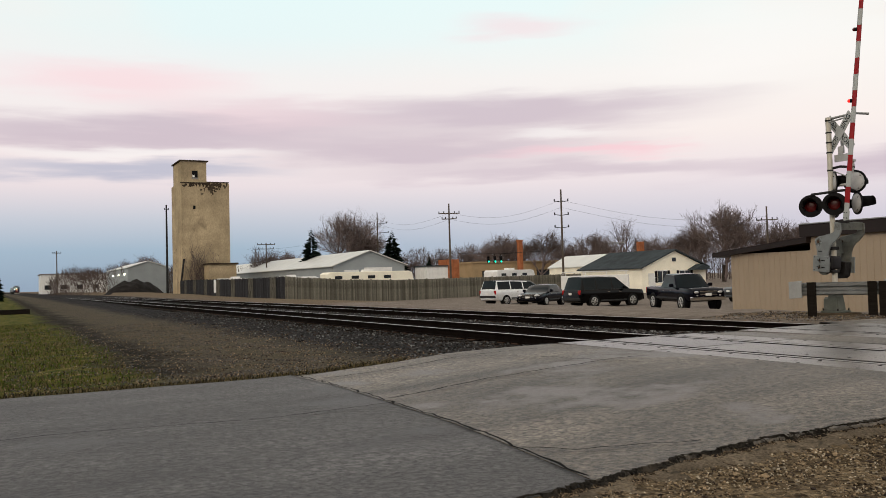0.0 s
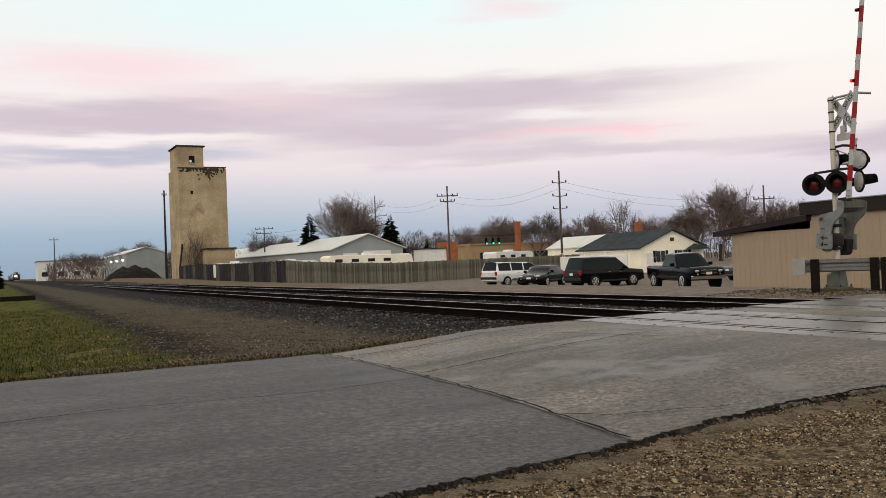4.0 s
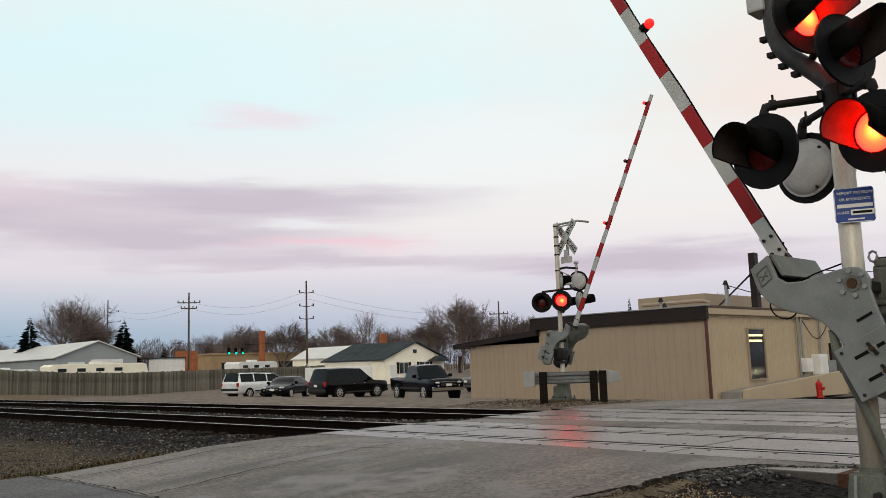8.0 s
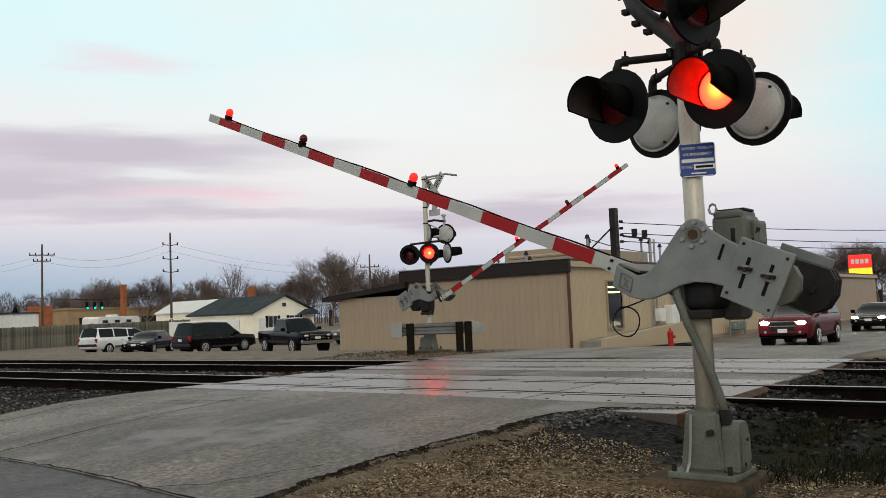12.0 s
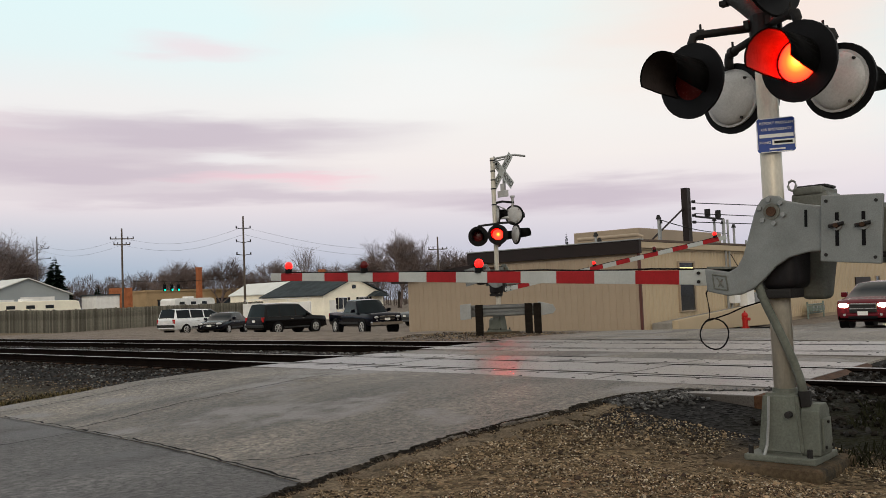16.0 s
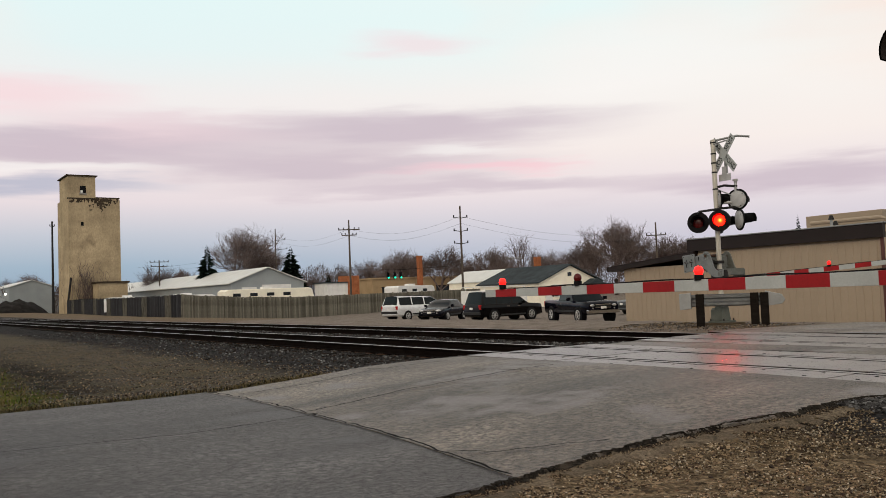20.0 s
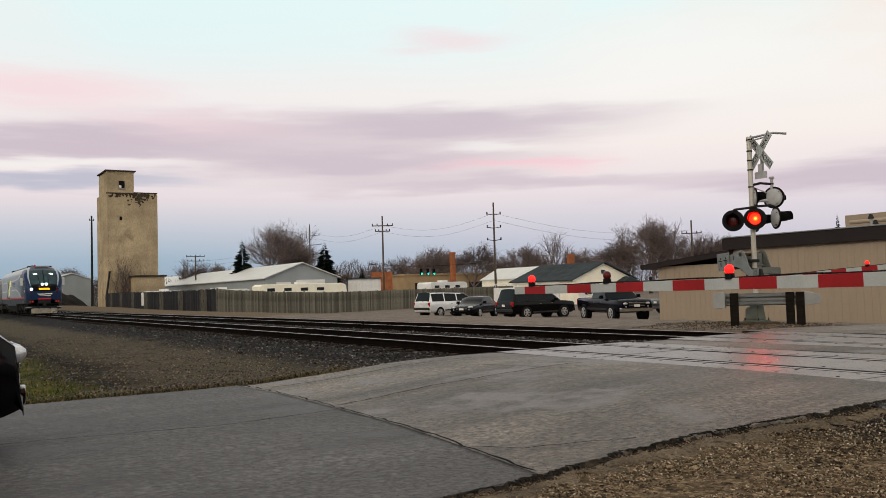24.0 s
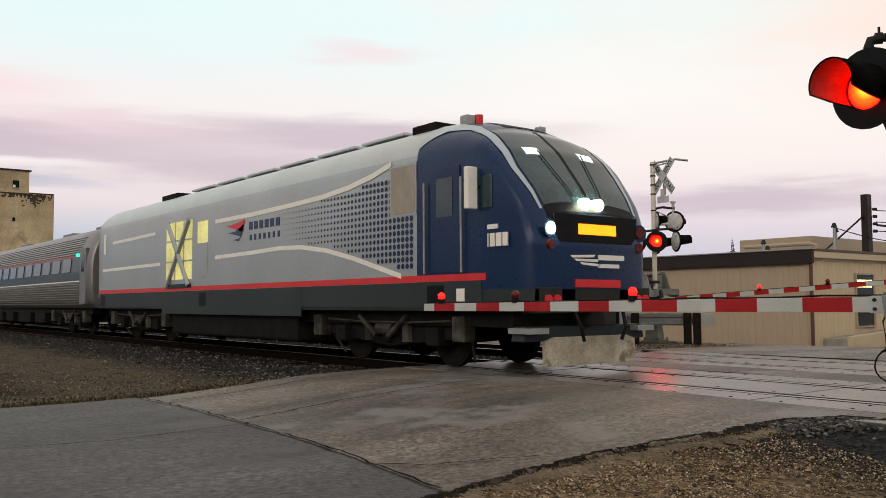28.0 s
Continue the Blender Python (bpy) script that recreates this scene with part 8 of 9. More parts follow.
def make_coach(y):
    """One fluted stainless coach, its front end at y behind the nose of the train."""
    c = thing("passenger_coach", pose(10.03, 60 + y, RAIL_Z), "fluted stainless passenger coach with a dark window band", "railway coach", "passenger coaches")
    L = 25.6
    prof = [(1.36, 0.95), (1.5, 1.25), (1.56, 1.7), (1.57, 2.2), (1.53, 2.7), (1.42, 3.15), (1.2, 3.5), (0.85, 3.72), (0.4, 3.82), (0, 3.84)]
    full = [(-x, z) for x, z in prof] + [(x, z) for x, z in prof[-2::-1]]
    bm = bmesh.new()
    ys = [0.35] + spread(0.6, L - 0.6, 10) + [L - 0.35]
    rings = [[bm.verts.new((x * (0.93 if k in (0, len(ys) - 1) else 1), yy, z - (0.12 if k in (0, len(ys) - 1) and z > 3 else 0))) for x, z in full] for k, yy in enumerate(ys)]
    n = len(full)
    for k in range(len(ys) - 1):
        for i in range(n - 1):
            f = bm.faces.new((rings[k][i], rings[k + 1][i], rings[k + 1][i + 1], rings[k][i + 1]))
            f.smooth = True
    bm.faces.new(rings[0][::-1])
    bm.faces.new(rings[-1])
    bm.faces.new([r[0] for r in rings] + [r[-1] for r in rings[::-1]])
    bmesh.ops.recalc_face_normals(bm, faces=bm.faces[:])
    part("shell", bm, STAINLESS, c, "rounded stainless shell")
    def out(z):
        return line_at([(p[1], p[0]) for p in prof], z)
    for s in (-1, 1):
        for z in [1.08 + 0.085 * i for i in range(9)] + [2.82 + 0.085 * i for i in range(8)]:
            part("flute", arod((s * (out(z) - 0.004), 1.6, z), (s * (out(z) - 0.004), L - 1.6, z), 0.026, n=5), STAINLESS, c)
        bm = bmesh.new()
        for za, zb in ((1.88, 2.2), (2.2, 2.72)):
            v = [bm.verts.new((s * (out(z) + 0.006), yy, z)) for yy, z in ((1.5, za), (L - 1.5, za), (L - 1.5, zb), (1.5, zb))]
            bm.faces.new(v)
        part("window_band", bm, COACH_BLUE, c, "grey-blue window band")
        for i in range(15):
            yy = 2.6 + i * 1.42
            w = part("window", abox(-0.012, 0.012, yy, yy + 1.02, -0.24, 0.24, 0.004), GLASS, c, "dark coach window", m=Matrix.Translation((s * (out(2.44) + 0.012), 0, 2.45)) @ Matrix.Rotation(s * 0.09 * -1, 4, "Y"))
        part("white_line", abox(min(s * 1.57, s * 1.582), max(s * 1.57, s * 1.582), 1.5, L - 1.5, 1.86, 1.9), LOCO_WHITE, c)
        part("red_line", abox(min(s * 1.5, s * 1.53), max(s * 1.5, s * 1.53), 1.5, L - 1.5, 2.75, 2.78), LOCO_RED, c)
        for yy in (0.75, L - 1.35):
            part("door", abox(min(s * 1.46, s * 1.575), max(s * 1.46, s * 1.575), yy, yy + 0.7, 1.1, 3.0, 0.01), STAINLESS, c, "stainless vestibule door")
            part("door_window", abox(min(s * 1.5, s * 1.583), max(s * 1.5, s * 1.583), yy + 0.2, yy + 0.5, 2.2, 2.75), GLASS, c)
        part("status_light", abox(min(s * 1.5, s * 1.6), max(s * 1.5, s * 1.6), 1.65, 1.85, 2.74, 2.83), GREEN_LED, c, "small green door light")
    part("gangway", abox(-0.6, 0.6, 0.0, 0.36, 1.1, 3.3), BLACK, c)
    part("gangway", abox(-0.6, 0.6, L - 0.36, L, 1.1, 3.3), BLACK, c)
    part("underframe", abox(-1.25, 1.25, 1.0, L - 1.0, 0.75, 0.98), UNDER, c)
    for yy, w in ((7.2, 1.6), (9.6, 2.2), (12.8, 1.4), (15.0, 2.4)):
        part("equipment_box", abox(-1.3, 1.3, yy, yy + w, 0.35, 0.8, 0.03), UNDER, c)
    for yy in (2.0, 6.5, 14, 22):
        part("roof_vent", abox(-0.5, 0.5, yy, yy + 1.4, 3.78, 3.92, 0.03), STAINLESS, c)
    bogies(c, (3.9, L - 3.9), 2.6, 0.45)
    return c


loco = make_loco()
coaches = [make_coach(21.2)]
for k in range(1, 4):
    coaches.append(copy_thing(coaches[0], pose(10.03, 60 + 21.2 + 25.7 * k, RAIL_Z)))
TRAIN_V = 17.65


def train_motions():
    for ob, off in [(loco, 0.0)] + [(c, 21.2 + 25.7 * k) for k, c in enumerate(coaches)]:
        walk(ob, [(t, pose(10.03, 8.3 + (28 - t) * TRAIN_V + off, RAIL_Z)) for t in (0, 7, 14, 21, 28)])


# ---- vehicles ----
TYRE = material("tyre_rubber", (0.014, 0.014, 0.014), 0.8, 0, 0.2, 5, 60, 0.1)
RIM = material("alloy_rim", (0.5, 0.5, 0.5), 0.3, 0.8, 0.1, 5, 60, 0.02)
CARGLASS = material("car_glass", (0.008, 0.012, 0.014), 0.06, 0, 0.1, 2, 20, 0, spec=0.1)
CHROME = material("chrome", (0.65, 0.65, 0.65), 0.12, 1.0, 0.05, 4, 40, 0.01)
TAIL = material("tail_lamp_red", (0.35, 0.01, 0.01), 0.25, 0, 0.1, 5, 60, 0.01)
HEADLENS = material("clear_headlamp", (0.55, 0.55, 0.55), 0.12, 0.5, 0.2, 12, 60, 0.02)
CARLIGHT = material("car_headlight_glow", (1, 0.95, 0.8), 0.3, emit=(1.0, 0.85, 0.5), power=14.0)
PLASTIC = material("black_plastic", (0.02, 0.02, 0.02), 0.6, 0, 0.2, 4, 40, 0.05)


def paint(name, c, r=0.22, metal=0.0):
    return material(name, c, r, metal, 0.05, 2, 200, 0.0, spec=0.17)


def car(name, label, cat, m, L, W, H, body_pts, green_pts, colour, wheels, wr=0.36, lit=False, glass_cuts=(), tail=True, bed=None, plate_front=True):
    """A road vehicle that faces +x. body_pts and green_pts are side outlines (x, z) of the body and of the glasshouse."""
    v = thing(name, m, label, cat)
    hw = W / 2
    zlo = min(z for x, z in green_pts)
    xr0, (xr1, zr1), (xf1, zf1), xf0 = green_pts[0][0], green_pts[1], green_pts[-2], green_pts[-1][0]
    zmid = body_pts[0][1] + 0.02
    chain = sorted((x, z) for x, z in body_pts if z > zmid)
    deck = lambda x: line_at(chain, x)
    roof = lambda x: line_at([(xr0, deck(xr0)), (xr1, zr1 + 0.04), ((xr1 + xf1) / 2, H + 0.02), (xf1, zf1 + 0.05), (xf0, deck(xf0))], x)
    zl = body_pts[1][1]
    posts = [c[0] for c in glass_cuts if xr1 + 0.15 < c[0] < xf1 + 0.1]
    xs = sorted({-L / 2, -L / 2 + 0.05, -L / 2 + 0.16, xr0, xr1, xf1, xf0, (xf1 + xf0) / 2, (xr0 + xr1) / 2, L / 2 - 0.75, L / 2 - 0.4, L / 2 - 0.18, L / 2 - 0.06, L / 2, *[q + e for q in posts for e in (-0.045, 0.045)], *spread(xr1 + 0.05, xf1 - 0.05, 6)})
    xs = [x for k, x in enumerate(xs) if k == 0 or x - xs[k - 1] > 0.02]
    rings = []
    bm = bmesh.new()
    for x in xs:
        e = max(0.0, (x - L / 2 + 0.55) / 0.55, (-L / 2 + 0.35 - x) / 0.35)
        w = hw * (1 - 0.13 * e ** 2.2)
        cab = xr0 < x < xf0
        top = roof(x) if cab else deck(x)
        d = min(deck(x), top - 0.02)
        lift = 0.12 * e ** 2
        up = max(0.0, (top - d)) / max(0.01, H - zlo)
        wt = w * (0.95 - 0.2 * min(1.0, up))
        half = [(0.0, zl + lift), (w * 0.86, zl + lift), (w * 0.965, zl + 0.1 + lift), (w, zl + (d - zl) * 0.45), (w * 0.995, zl + (d - zl) * 0.72), (w * 0.965, d - 0.035), (w * 0.93, d),
                (wt, max(d, top - 0.06)), (wt * 0.9, top - 0.012), (wt * 0.5, top + 0.012), (0.0, top + 0.02)]
        rings.append([bm.verts.new((x, -yy, zz)) for yy, zz in half] + [bm.verts.new((x, yy, zz)) for yy, zz in half[-2:0:-1]])
    n = len(rings[0])
    for k in range(len(xs) - 1):
        xm = (xs[k] + xs[k + 1]) / 2
        cab = xr0 - 0.001 < xm < xf0
        post = any(abs(xm - q) < 0.05 for q in posts) or (xr0 < xm < xr1)
        screen = xr0 < xm < xr1 or xf1 < xm < xf0
        for a in range(n):
            b = (a + 1) % n
            f = bm.faces.new((rings[k][a], rings[k][b], rings[k + 1][b], rings[k + 1][a]))
            r = min(a, n - 1 - a)
            if cab and ((r == 6 and not post) or (r >= 8 and screen)):
                f.material_index = 1
    bm.faces.new(rings[0][::-1])
    bm.faces.new(rings[-1])
    bmesh.ops.recalc_face_normals(bm, faces=bm.faces[:])
    b = part("body", bm, [colour, CARGLASS], v, "painted body with dark tinted windows", smooth=True)
    b.data.set_sharp_from_angle(angle=radians(38))
    part("window_trim", atube([(x, -hw * 0.955, deck(x) - 0.004) for x in spread(xr1, xf0 - 0.1, 6)], 0.012, 5), PLASTIC, v)
    part("window_trim", atube([(x, hw * 0.955, deck(x) - 0.004) for x in spread(xr1, xf0 - 0.1, 6)], 0.012, 5), PLASTIC, v)
    for x in wheels:
        for s in (-1, 1):
            part("wheel_arch", arod((x, s * (hw - 0.3), wr), (x, s * (hw + 0.004), wr), wr * 1.16, n=24), BLACK, v)
            w = part("wheel", arod((x, s * (hw - 0.22), wr), (x, s * (hw + 0.015), wr), wr, n=24), TYRE, v, "black tyre")
            part("rim", arod((x, s * (hw - 0.02), wr), (x, s * (hw + 0.022), wr), wr * 0.66, wr * 0.62, n=20), DARK_IRON, w)
            for k in range(6):
                a = k * math.tau / 6
                part("spoke", arod((x, s * (hw + 0.028), wr), (x + wr * 0.6 * math.cos(a), s * (hw + 0.024), wr + wr * 0.6 * math.sin(a)), 0.035, n=5), RIM, w, "bright alloy spoke")
            part("rim_edge", atube([(x + wr * 0.64 * math.cos(i * math.tau / 16), s * (hw + 0.02), wr + wr * 0.64 * math.sin(i * math.tau / 16)) for i in range(16)], 0.022, 5, True), RIM, w)
    zl = body_pts[0][1]
    belt = zlo
    for s in (-1, 1):
        bm = bmesh.new()
        bmesh.ops.create_uvsphere(bm, u_segments=14, v_segments=8, radius=1.0, matrix=Matrix.Translation((L / 2 - 0.09, s * hw * 0.68, belt * 0.78)) @ Matrix.Rotation(s * 0.5, 4, "Z") @ Matrix.Diagonal((0.13, 0.2, 0.085, 1)))
        part("headlight", bm, CARLIGHT if lit else HEADLENS, v, "lit headlight" if lit else "clear headlight", smooth=True)
        part("fog_lamp", arod((L / 2 - 0.1, s * hw * 0.62, zl + 0.16), (L / 2 + 0.036, s * hw * 0.62, zl + 0.16), 0.045, n=10), HEADLENS, v)
        if tail:
            part("tail_light", abox(-L / 2 + 0.0, -L / 2 + 0.14, s * hw * 0.83 - 0.09, s * hw * 0.83 + 0.09, belt * 0.72, belt * 1.0, 0.02), TAIL, v, "red tail light")
        part("mirror", abox(L * 0.16 - 0.1, L * 0.16 + 0.08, s * (hw + 0.1) - 0.1, s * (hw + 0.1) + 0.1, belt + 0.02, belt + 0.2, 0.03), colour, v)
        for x in (-0.35, 0.55):
            part("door_handle", abox(x - 0.09, x + 0.09, s * hw * 0.975 - 0.02, s * hw * 0.975 + 0.02, belt * 0.85, belt * 0.85 + 0.03), CHROME, v)
        part("sill", abox(wheels[0] + 0.5, wheels[1] - 0.5, s * (hw - 0.03) - 0.05, s * (hw - 0.03) + 0.05, zl - 0.02, zl + 0.08, 0.01), PLASTIC, v)
    part("grille", abox(L / 2 - 0.1, L / 2 + 0.012, -hw * 0.46, hw * 0.46, belt * 0.55, belt * 0.84, 0.03), PLASTIC, v)
    part("lower_intake", abox(L / 2 - 0.1, L / 2 + 0.034, -hw * 0.5, hw * 0.5, zl + 0.02, zl + 0.12, 0.02), BLACK, v)
    part("grille_bar", abox(L / 2 + 0.0, L / 2 + 0.022, -hw * 0.46, hw * 0.46, belt * 0.8, belt * 0.84, 0.005), CHROME, v)
    part("grille_bar", abox(L / 2 + 0.0, L / 2 + 0.02, -hw * 0.46, hw * 0.46, belt * 0.66, belt * 0.69, 0.005), CHROME, v)
    part("bumper", abox(L / 2 - 0.2, L / 2 + 0.03, -hw * 0.8, hw * 0.8, zl + 0.04, zl + 0.2, 0.05), colour, v)
    part("bumper", abox(-L / 2 - 0.03, -L / 2 + 0.2, -hw * 0.9, hw * 0.9, zl + 0.06, zl + 0.26, 0.04), PLASTIC, v)
    if plate_front:
        part("number_plate", abox(L / 2 + 0.025, L / 2 + 0.04, -0.16, 0.16, zl + 0.14, zl + 0.27), WHITE_PAINT, v)
    part("number_plate", abox(-L / 2 - 0.04, -L / 2 - 0.025, -0.16, 0.16, belt * 0.72, belt * 0.72 + 0.14), WHITE_PAINT, v)
    part("underbody", abox(-L / 2 + 0.3, L / 2 - 0.3, -hw * 0.8, hw * 0.8, zl - 0.08, zl + 0.1), BLACK, v)
    if bed:
        part("bed_floor", abox(bed[0], bed[1], -hw * 0.86, hw * 0.86, belt - 0.02, belt + 0.012), BLACK, v)
    return v


def suv_outline(L, z0, belt, hood, nose=0.0):
    return [(-L / 2, z0 + 0.1), (-L / 2 + 0.1, z0), (L / 2 - 0.15, z0), (L / 2, z0 + 0.15), (L / 2 - 0.02, hood - 0.18), (L / 2 - 0.14, hood - 0.04), (L * 0.2, hood + 0.06), (L * 0.16, belt), (-L / 2 + 0.06, belt), (-L / 2 - 0.0, belt - 0.2)]


P_BLACK = paint("black_car_paint", (0.0015, 0.0015, 0.002), 0.12)
P_NAVY = paint("dark_navy_car_paint", (0.0015, 0.002, 0.006), 0.14)
P_SILVER = paint("silver_car_paint", (0.72, 0.73, 0.73), 0.3, 0.3)
P_RED = paint("dark_red_car_paint", (0.09, 0.006, 0.011))
P_GREY = paint("grey_car_paint", (0.1, 0.11, 0.12))
lot = lambda x, y, a: pose(x, y, land_z(x, y), 0, 0, a)


def suv(m, label, colour, name="suv", L=5.1, W=2.0, H=1.9, lit=False):
    return car(name, label, "car", m, L, W, H, suv_outline(L, 0.27, 1.1, 1.06), [(-L / 2 + 0.12, 1.08), (-L / 2 + 0.38, H - 0.05), (-L * 0.2, H), (L * 0.02, H - 0.01), (L * 0.08, H - 0.08), (L * 0.26, 1.08)],
               colour, (-L * 0.29, L * 0.3), 0.37, lit,
               ((-L / 2 + 0.16, 1.1, -L / 2 + 0.36, H - 0.06), (-L * 0.24, 1.1, -L * 0.22, H - 0.06), (0.0, 1.1, -0.02, H - 0.06), (L * 0.235, 1.12, L * 0.1, H - 0.08, 0.04)))


def van(m, label, colour):
    L, H = 5.1, 1.76
    body = [(-L / 2, 0.45), (-L / 2 + 0.1, 0.3), (L / 2 - 0.15, 0.3), (L / 2, 0.45), (L / 2 - 0.03, 0.8), (L / 2 - 0.25, 0.95), (L * 0.28, 1.13), (L * 0.2, 1.14), (-L / 2 + 0.06, 1.16), (-L / 2, 0.95)]
    v = car("minivan", label, "car", m, L, 1.95, H, body, [(-L / 2 + 0.1, 1.1), (-L / 2 + 0.3, H - 0.02), (0.3, H), (0.8, H - 0.1), (L * 0.3, 1.08)], colour, (-1.5, 1.58), 0.34, False,
            ((-L / 2 + 0.12, 1.12, -L / 2 + 0.3, H - 0.05, 0.07), (-1.0, 1.12, -0.98, H - 0.05, 0.035), (0.25, 1.12, 0.2, H - 0.05, 0.035), (L * 0.29, 1.1, 0.8, H - 0.1, 0.05)))
    for s in (-1, 1):
        part("roof_rail", arod((-1.7, s * 0.68, H + 0.05), (0.3, s * 0.68, H + 0.05), 0.02, n=6), DARK_IRON, v)
    part("tailgate", abox(-L / 2 - 0.02, -L / 2 + 0.06, -0.72, 0.72, 0.55, 1.06, 0.03), colour, v)
    part("rear_wiper", arod((-L / 2 + 0.08, -0.1, 1.16), (-L / 2 + 0.12, 0.35, 1.25), 0.012, n=5), BLACK, v)
    return v


def sedan(m, label, colour, lit=False):
    L, H = 4.9, 1.42
    body = [(-L / 2, 0.4), (-L / 2 + 0.1, 0.26), (L / 2 - 0.15, 0.26), (L / 2, 0.42), (L / 2 - 0.05, 0.68), (L / 2 - 0.3, 0.82), (L * 0.17, 0.96), (L * 0.1, 0.92), (-L * 0.26, 0.94), (-L / 2 + 0.12, 0.96), (-L / 2, 0.84)]
    return car("sedan", label, "car", m, L, 1.85, H, body, [(-L * 0.35, 0.92), (-L * 0.2, H - 0.03), (0.05, H), (0.4, H - 0.06), (L * 0.24, 0.92)], colour, (-1.4, 1.45), 0.33, lit,
               ((-L * 0.34, 0.94, -L * 0.2, H - 0.05), (-0.15, 0.94, -0.12, H - 0.04), (L * 0.23, 0.94, 0.4, H - 0.06, 0.035)))


def pickup(m, label, colour):
    L, H = 5.8, 1.88
    body = [(-L / 2, 0.6), (-L / 2 + 0.06, 0.42), (L / 2 - 0.15, 0.42), (L / 2, 0.6), (L / 2 - 0.01, 1.0), (L / 2 - 0.12, 1.13), (L * 0.2, 1.18), (L * 0.14, 1.2), (-L * 0.12, 1.2), (-L * 0.125, 1.22), (-L / 2 + 0.02, 1.22)]
    v = car("pickup_truck", label, "truck", m, L, 2.0, H, body, [(-L * 0.125, 1.18), (-L * 0.1, H - 0.03), (L * 0.04, H), (L * 0.1, H - 0.08), (L * 0.2, 1.18)], colour, (-1.75, 1.85), 0.41, False,
            ((-L * 0.12, 1.2, -L * 0.1, H - 0.05, 0.08), (L * 0.02, 1.2, L * 0.015, H - 0.05), (L * 0.195, 1.2, L * 0.1, H - 0.08, 0.045)), True, (-L / 2 + 0.12, -L * 0.14))
    part("chrome_bumper", abox(2.72, 2.95, -0.92, 0.92, 0.5, 0.7, 0.04), CHROME, v, "chrome front bumper")
    return v


van(lot(35.2, 55.9, 10), "silver minivan parked on the gravel lot", P_SILVER)
sedan(lot(34.25, 50.5, -148), "dark sedan parked beside the minivan", P_NAVY)
suv(lot(35.2, 44.9, 0), "large black suv with bright alloy wheels, parked", P_BLACK, L=5.2)
pickup(lot(33.5, 35.8, -108), "dark navy pickup truck parked beside the building", P_NAVY)
sedan(lot(45.5, 41.5, -10), "blue-grey car parked behind the pickup truck", P_GREY)
suv(lot(42.5, 65.5, -30), "grey car parked behind the minivan", P_GREY, H=1.7)


def camper(x, y, L, H, a, label):
    c = thing("camper_trailer", pose(x, y, land_z(x, y), 0, 0, a), label, "camper trailer", "campers in the yard")
    part("body", aplate([(-L / 2, 0.5), (L / 2, 0.5), (L / 2 + 0.3, 1.2), (L / 2 - 0.1, H - 0.15), (L / 2 - 0.5, H), (-L / 2 + 0.3, H), (-L / 2, H - 0.2)], -1.15, 1.15, 0.06), CREAM if L > 7 else WHITE_PAINT, c)
    for i in range(int(L / 2)):
        part("window", abox(-L / 2 + 0.7 + i * 1.8, -L / 2 + 1.5 + i * 1.8, -1.17, -1.153, H - 0.72, H - 0.4), GLASS, c)
    part("roof_unit", abox(-0.5, 0.5, -0.4, 0.4, H, H + 0.22, 0.04), WHITE_PAINT, c)
    for s in (-1, 1):
        part("wheel", arod((-0.3, s * 1.05, 0.35), (-0.3, s * 1.2, 0.35), 0.35, n=14), TYRE, c)
        part("wheel", arod((0.6, s * 1.05, 0.35), (0.6, s * 1.2, 0.35), 0.35, n=14), TYRE, c)


camper(34.5, 83, 9.5, 2.95, 2, "long cream camper trailer behind the fence")
camper(29.0, 94, 6.0, 2.35, 8, "white camper trailer behind the fence")
camper(32.0, 101, 6.5, 2.5, 12, "long cream camper trailer in the yard")
camper(28.0, 112, 5.0, 2.3, 5, "small white camper trailer in the yard")
camper(55.8, 89.5, 6.5, 2.75, 14, "small white camper trailer beyond the fence")


def box_trailer():
    c = thing("white_box_trailer", pose(50.7, 66, land_z(50.7, 66), 0, 0, -42), "white box trailer with a roof rack beside the house", "trailer")
    part("body", abox(-3.1, 3.1, -1.1, 1.1, 0.3, 2.0, 0.05), WHITE_PAINT, c)
    for x in (-2.9, -1, 1, 2.9):
        for s in (-1, 1):
            part("rack_post", arod((x, s * 1.0, 1.95), (x, s * 1.0, 2.35), 0.025, n=6), WHITE_PAINT, c)
    for s in (-1, 1):
        part("rack_rail", arod((-3.05, s * 1.0, 2.35), (3.05, s * 1.0, 2.35), 0.025, n=6), WHITE_PAINT, c)
        for x in (-0.5, 0.5):
            part("wheel", arod((x, s * 1.05, 0.36), (x, s * 1.22, 0.36), 0.36, n=14), TYRE, c)


box_trailer()

red_suv = suv(pose(29.6, 9.3, -0.3, 0, 0, 180), "dark red suv with lit headlights waiting at the gate", P_RED, "red_suv", 4.75, 1.86, 1.62, True)
next_car = sedan(pose(45, 9.3, -0.45, 0, 0, 180), "dark car with lit headlights behind the red suv", P_BLACK, True)
waiting = suv(pose(-12, 8.6, 0.0), "black suv stopped on the road before the gate", P_BLACK, "black_suv", 4.7, 1.86, 1.68)


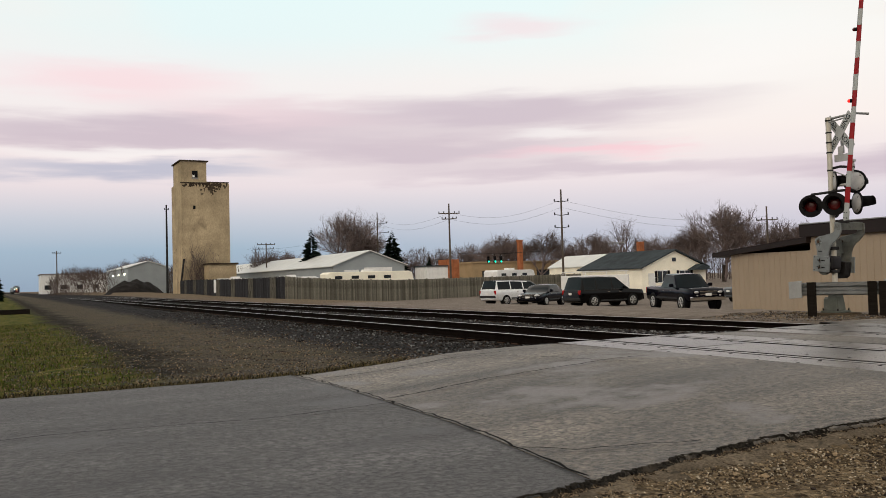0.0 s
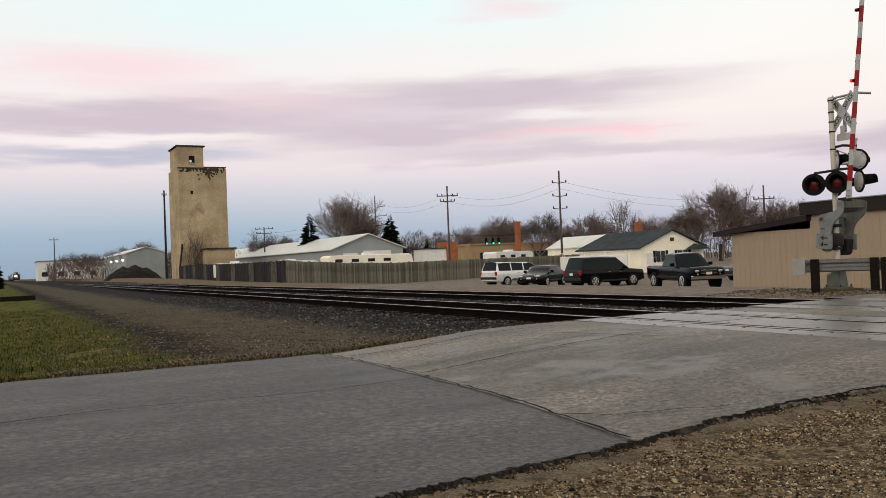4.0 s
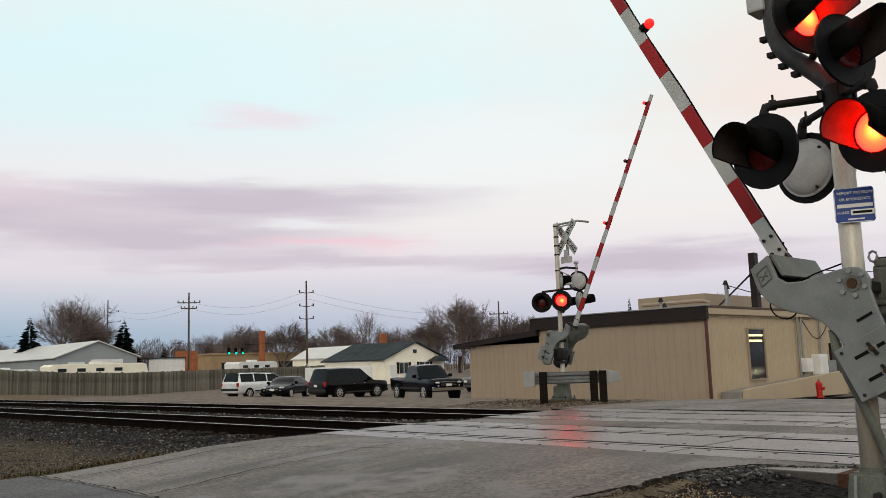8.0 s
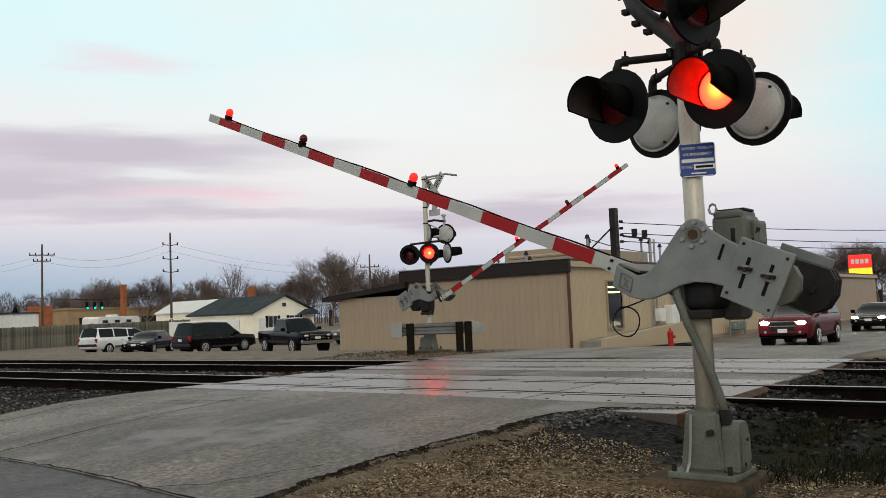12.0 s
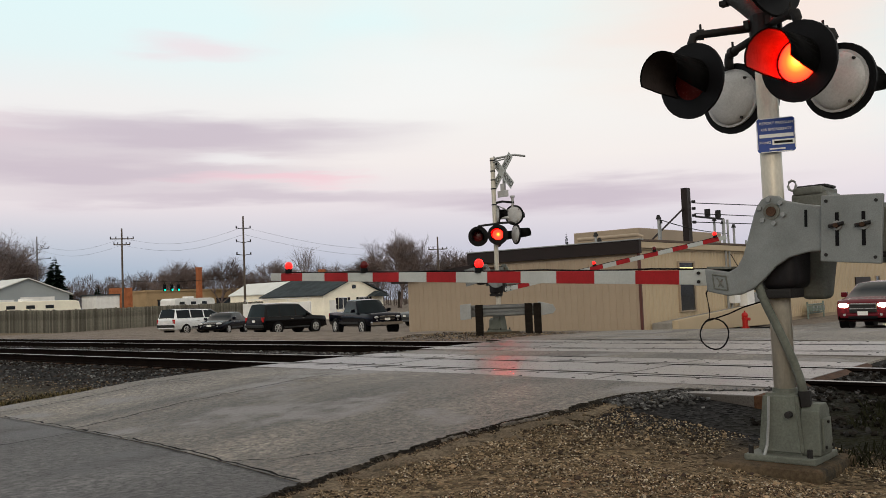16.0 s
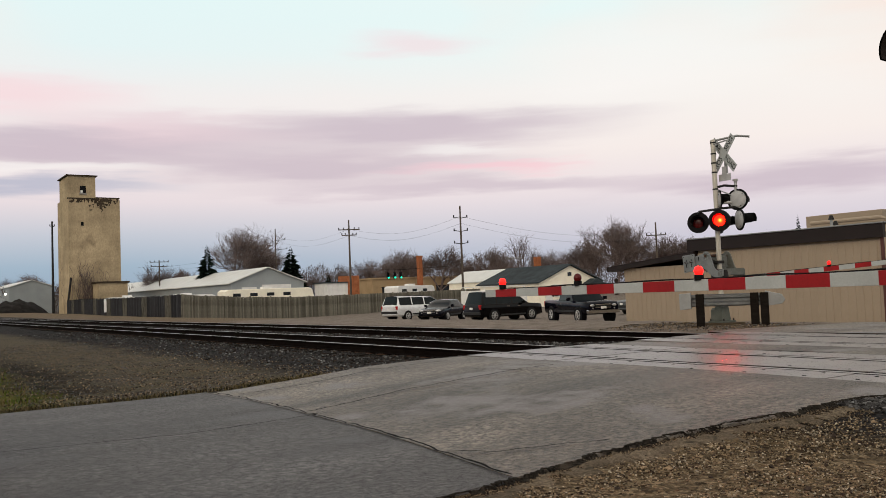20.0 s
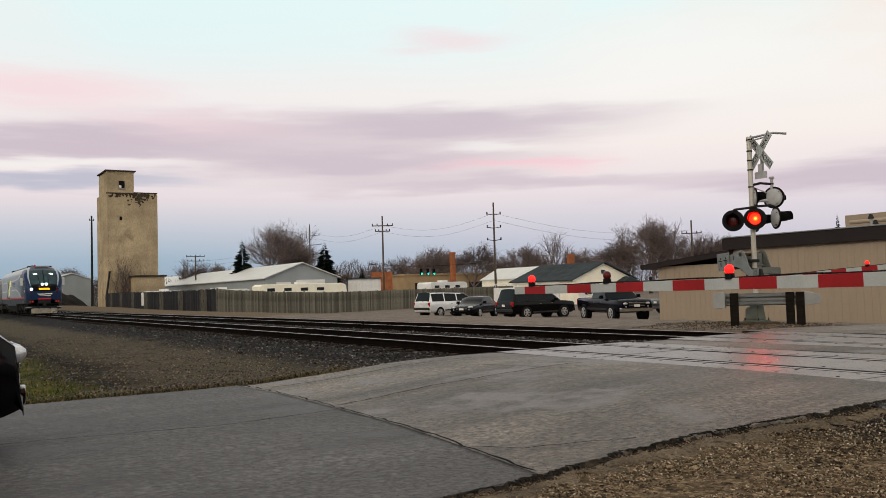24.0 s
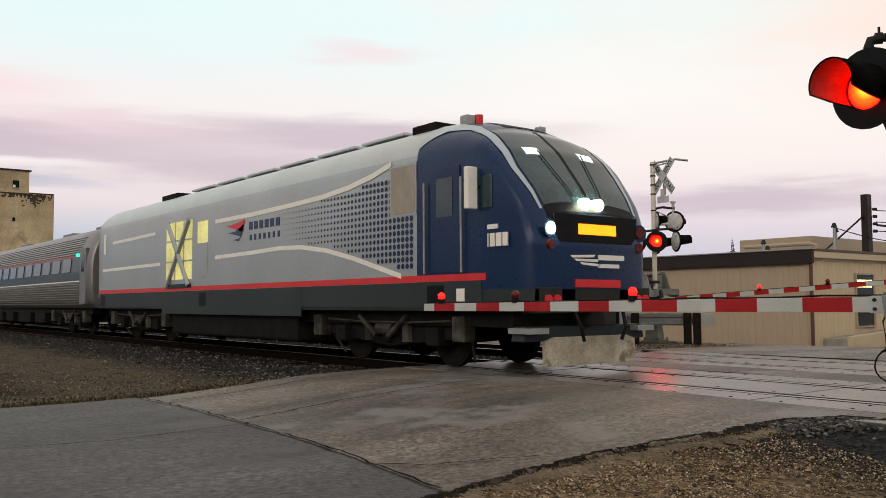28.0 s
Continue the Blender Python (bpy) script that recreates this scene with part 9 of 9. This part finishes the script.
def car_motions():
    def down(x):
        return road_z(x) + 0.02
    walk(red_suv, [(t, pose(x, 8.7, down(x), 0, 0, 180)) for t, x in ((0, 110), (5, 78), (7, 62), (8.5, 46), (9.5, 39.5), (10.5, 35.0), (11.5, 33.5), (13, 33.2), (28, 33.2))])
    walk(next_car, [(t, pose(x, 9.2, down(x), 0, 0, 180)) for t, x in ((0, 180), (8, 120), (11, 62), (12.5, 46), (13.5, 41), (15, 39.6), (28, 39.6))])
    walk(waiting, [(t, pose(x, 8.7, 0.025)) for t, x in ((0, -150), (10, -80), (16, -26), (18, -9), (19.2, -2.6), (20, -1.55), (20.5, -1.45), (28, -1.45))])


# ---- things at the far end of the grass ----
shed = thing("white_shed", pose(-3.4, 66, 0.2), "white wooden shed beside the grass", "shed")
part("wall", abox(-2.2, 1.9, 0, 6, -0.3, 3.4), WHITE_PAINT, shed)
part("roof", aplate([(-2.5, 3.4), (2.2, 3.4), (-0.15, 4.6)], -0.3, 6.3), SHINGLE, shed)
beam = tagged(part("timber_beam", abox(-2.2, 2.2, -0.15, 0.15, 0, 0.3, 0.02), TIMBER), "dark timber beam lying on the grass", "beam")
beam.matrix_basis = pose(0.0, 57, land_z(0, 57) - 0.02, 0, 0, 3)
mound = bmesh.new()
bmesh.ops.create_grid(mound, x_segments=28, y_segments=18, size=1)
for v in mound.verts:
    r = math.hypot(v.co.x, v.co.y)
    hgt = max(0, 1 - r * r) ** 0.7 * (1 + 0.35 * noise.noise((v.co.x * 4, v.co.y * 4, 2)))
    v.co = Vector((v.co.x * 9, v.co.y * 4.5, hgt * 2.3 - 0.3))
md = tagged(part("dirt_mound", mound, material("dark_heap", (0.02, 0.018, 0.017), 0.95, 0, 0.4, 1, 12, 0.5), smooth=True), "long heap of dark earth beside the tracks", "heap")
md.matrix_basis = pose(22.5, 163, land_z(22.5, 163), 0, 0, 70)
gable("metal_shed", "grey metal shed with a pale roof beside the elevator", "shed", 22.5, 30, 172, 205, -0.2, 5.2, 6.4, GREY_METAL, ROOF_WHITE, 0.2)
for x, y, w, d, h, m, lab in ((14, 320, 30, 20, 6.5, WHITE_PAINT, "distant long white industrial building"), (48, 330, 26, 20, 5, GREY_METAL, "distant grey industrial building"),
                              (34, 285, 16, 12, 5.5, GREY_METAL, "distant grey shed by the tracks"), (70, 300, 40, 20, 6, ROOF_GREY, "distant dark flat-roofed warehouse"), (-24, 300, 20, 14, 5, WHITE_PAINT, "distant low white building")):
    b = thing("distant_building", pose(x, y, 0.2), lab, "building", "distant buildings")
    part("wall", abox(0, w, 0, d, -0.5, h), m, b)
    part("roof", abox(-0.3, w + 0.3, -0.3, d + 0.3, h, h + 0.4), ROOF_GREY, b)
    for i in range(int(w / 5)):
        part("window", abox(1 + i * 5, 3 + i * 5, -0.05, -0.004, 1.5, 3), GLASS, b)
YARD = material("yard_lamp", (1, 0.95, 0.8), 0.4, emit=(1, 0.95, 0.75), power=3.0)
for i in range(3):
    lp = thing("yard_lamp", pose(22.42, 175 + i * 9, 4.0, 0, 0, -90), "small lit lamp on the shed wall", "lamp", "yard lamps")
    part("bulb", abox(-0.3, 0.3, -0.25, 0, -0.12, 0.25, 0.05), YARD, lp)


def motions():
    gate_motions()
    train_motions()
    car_motions()


motions()
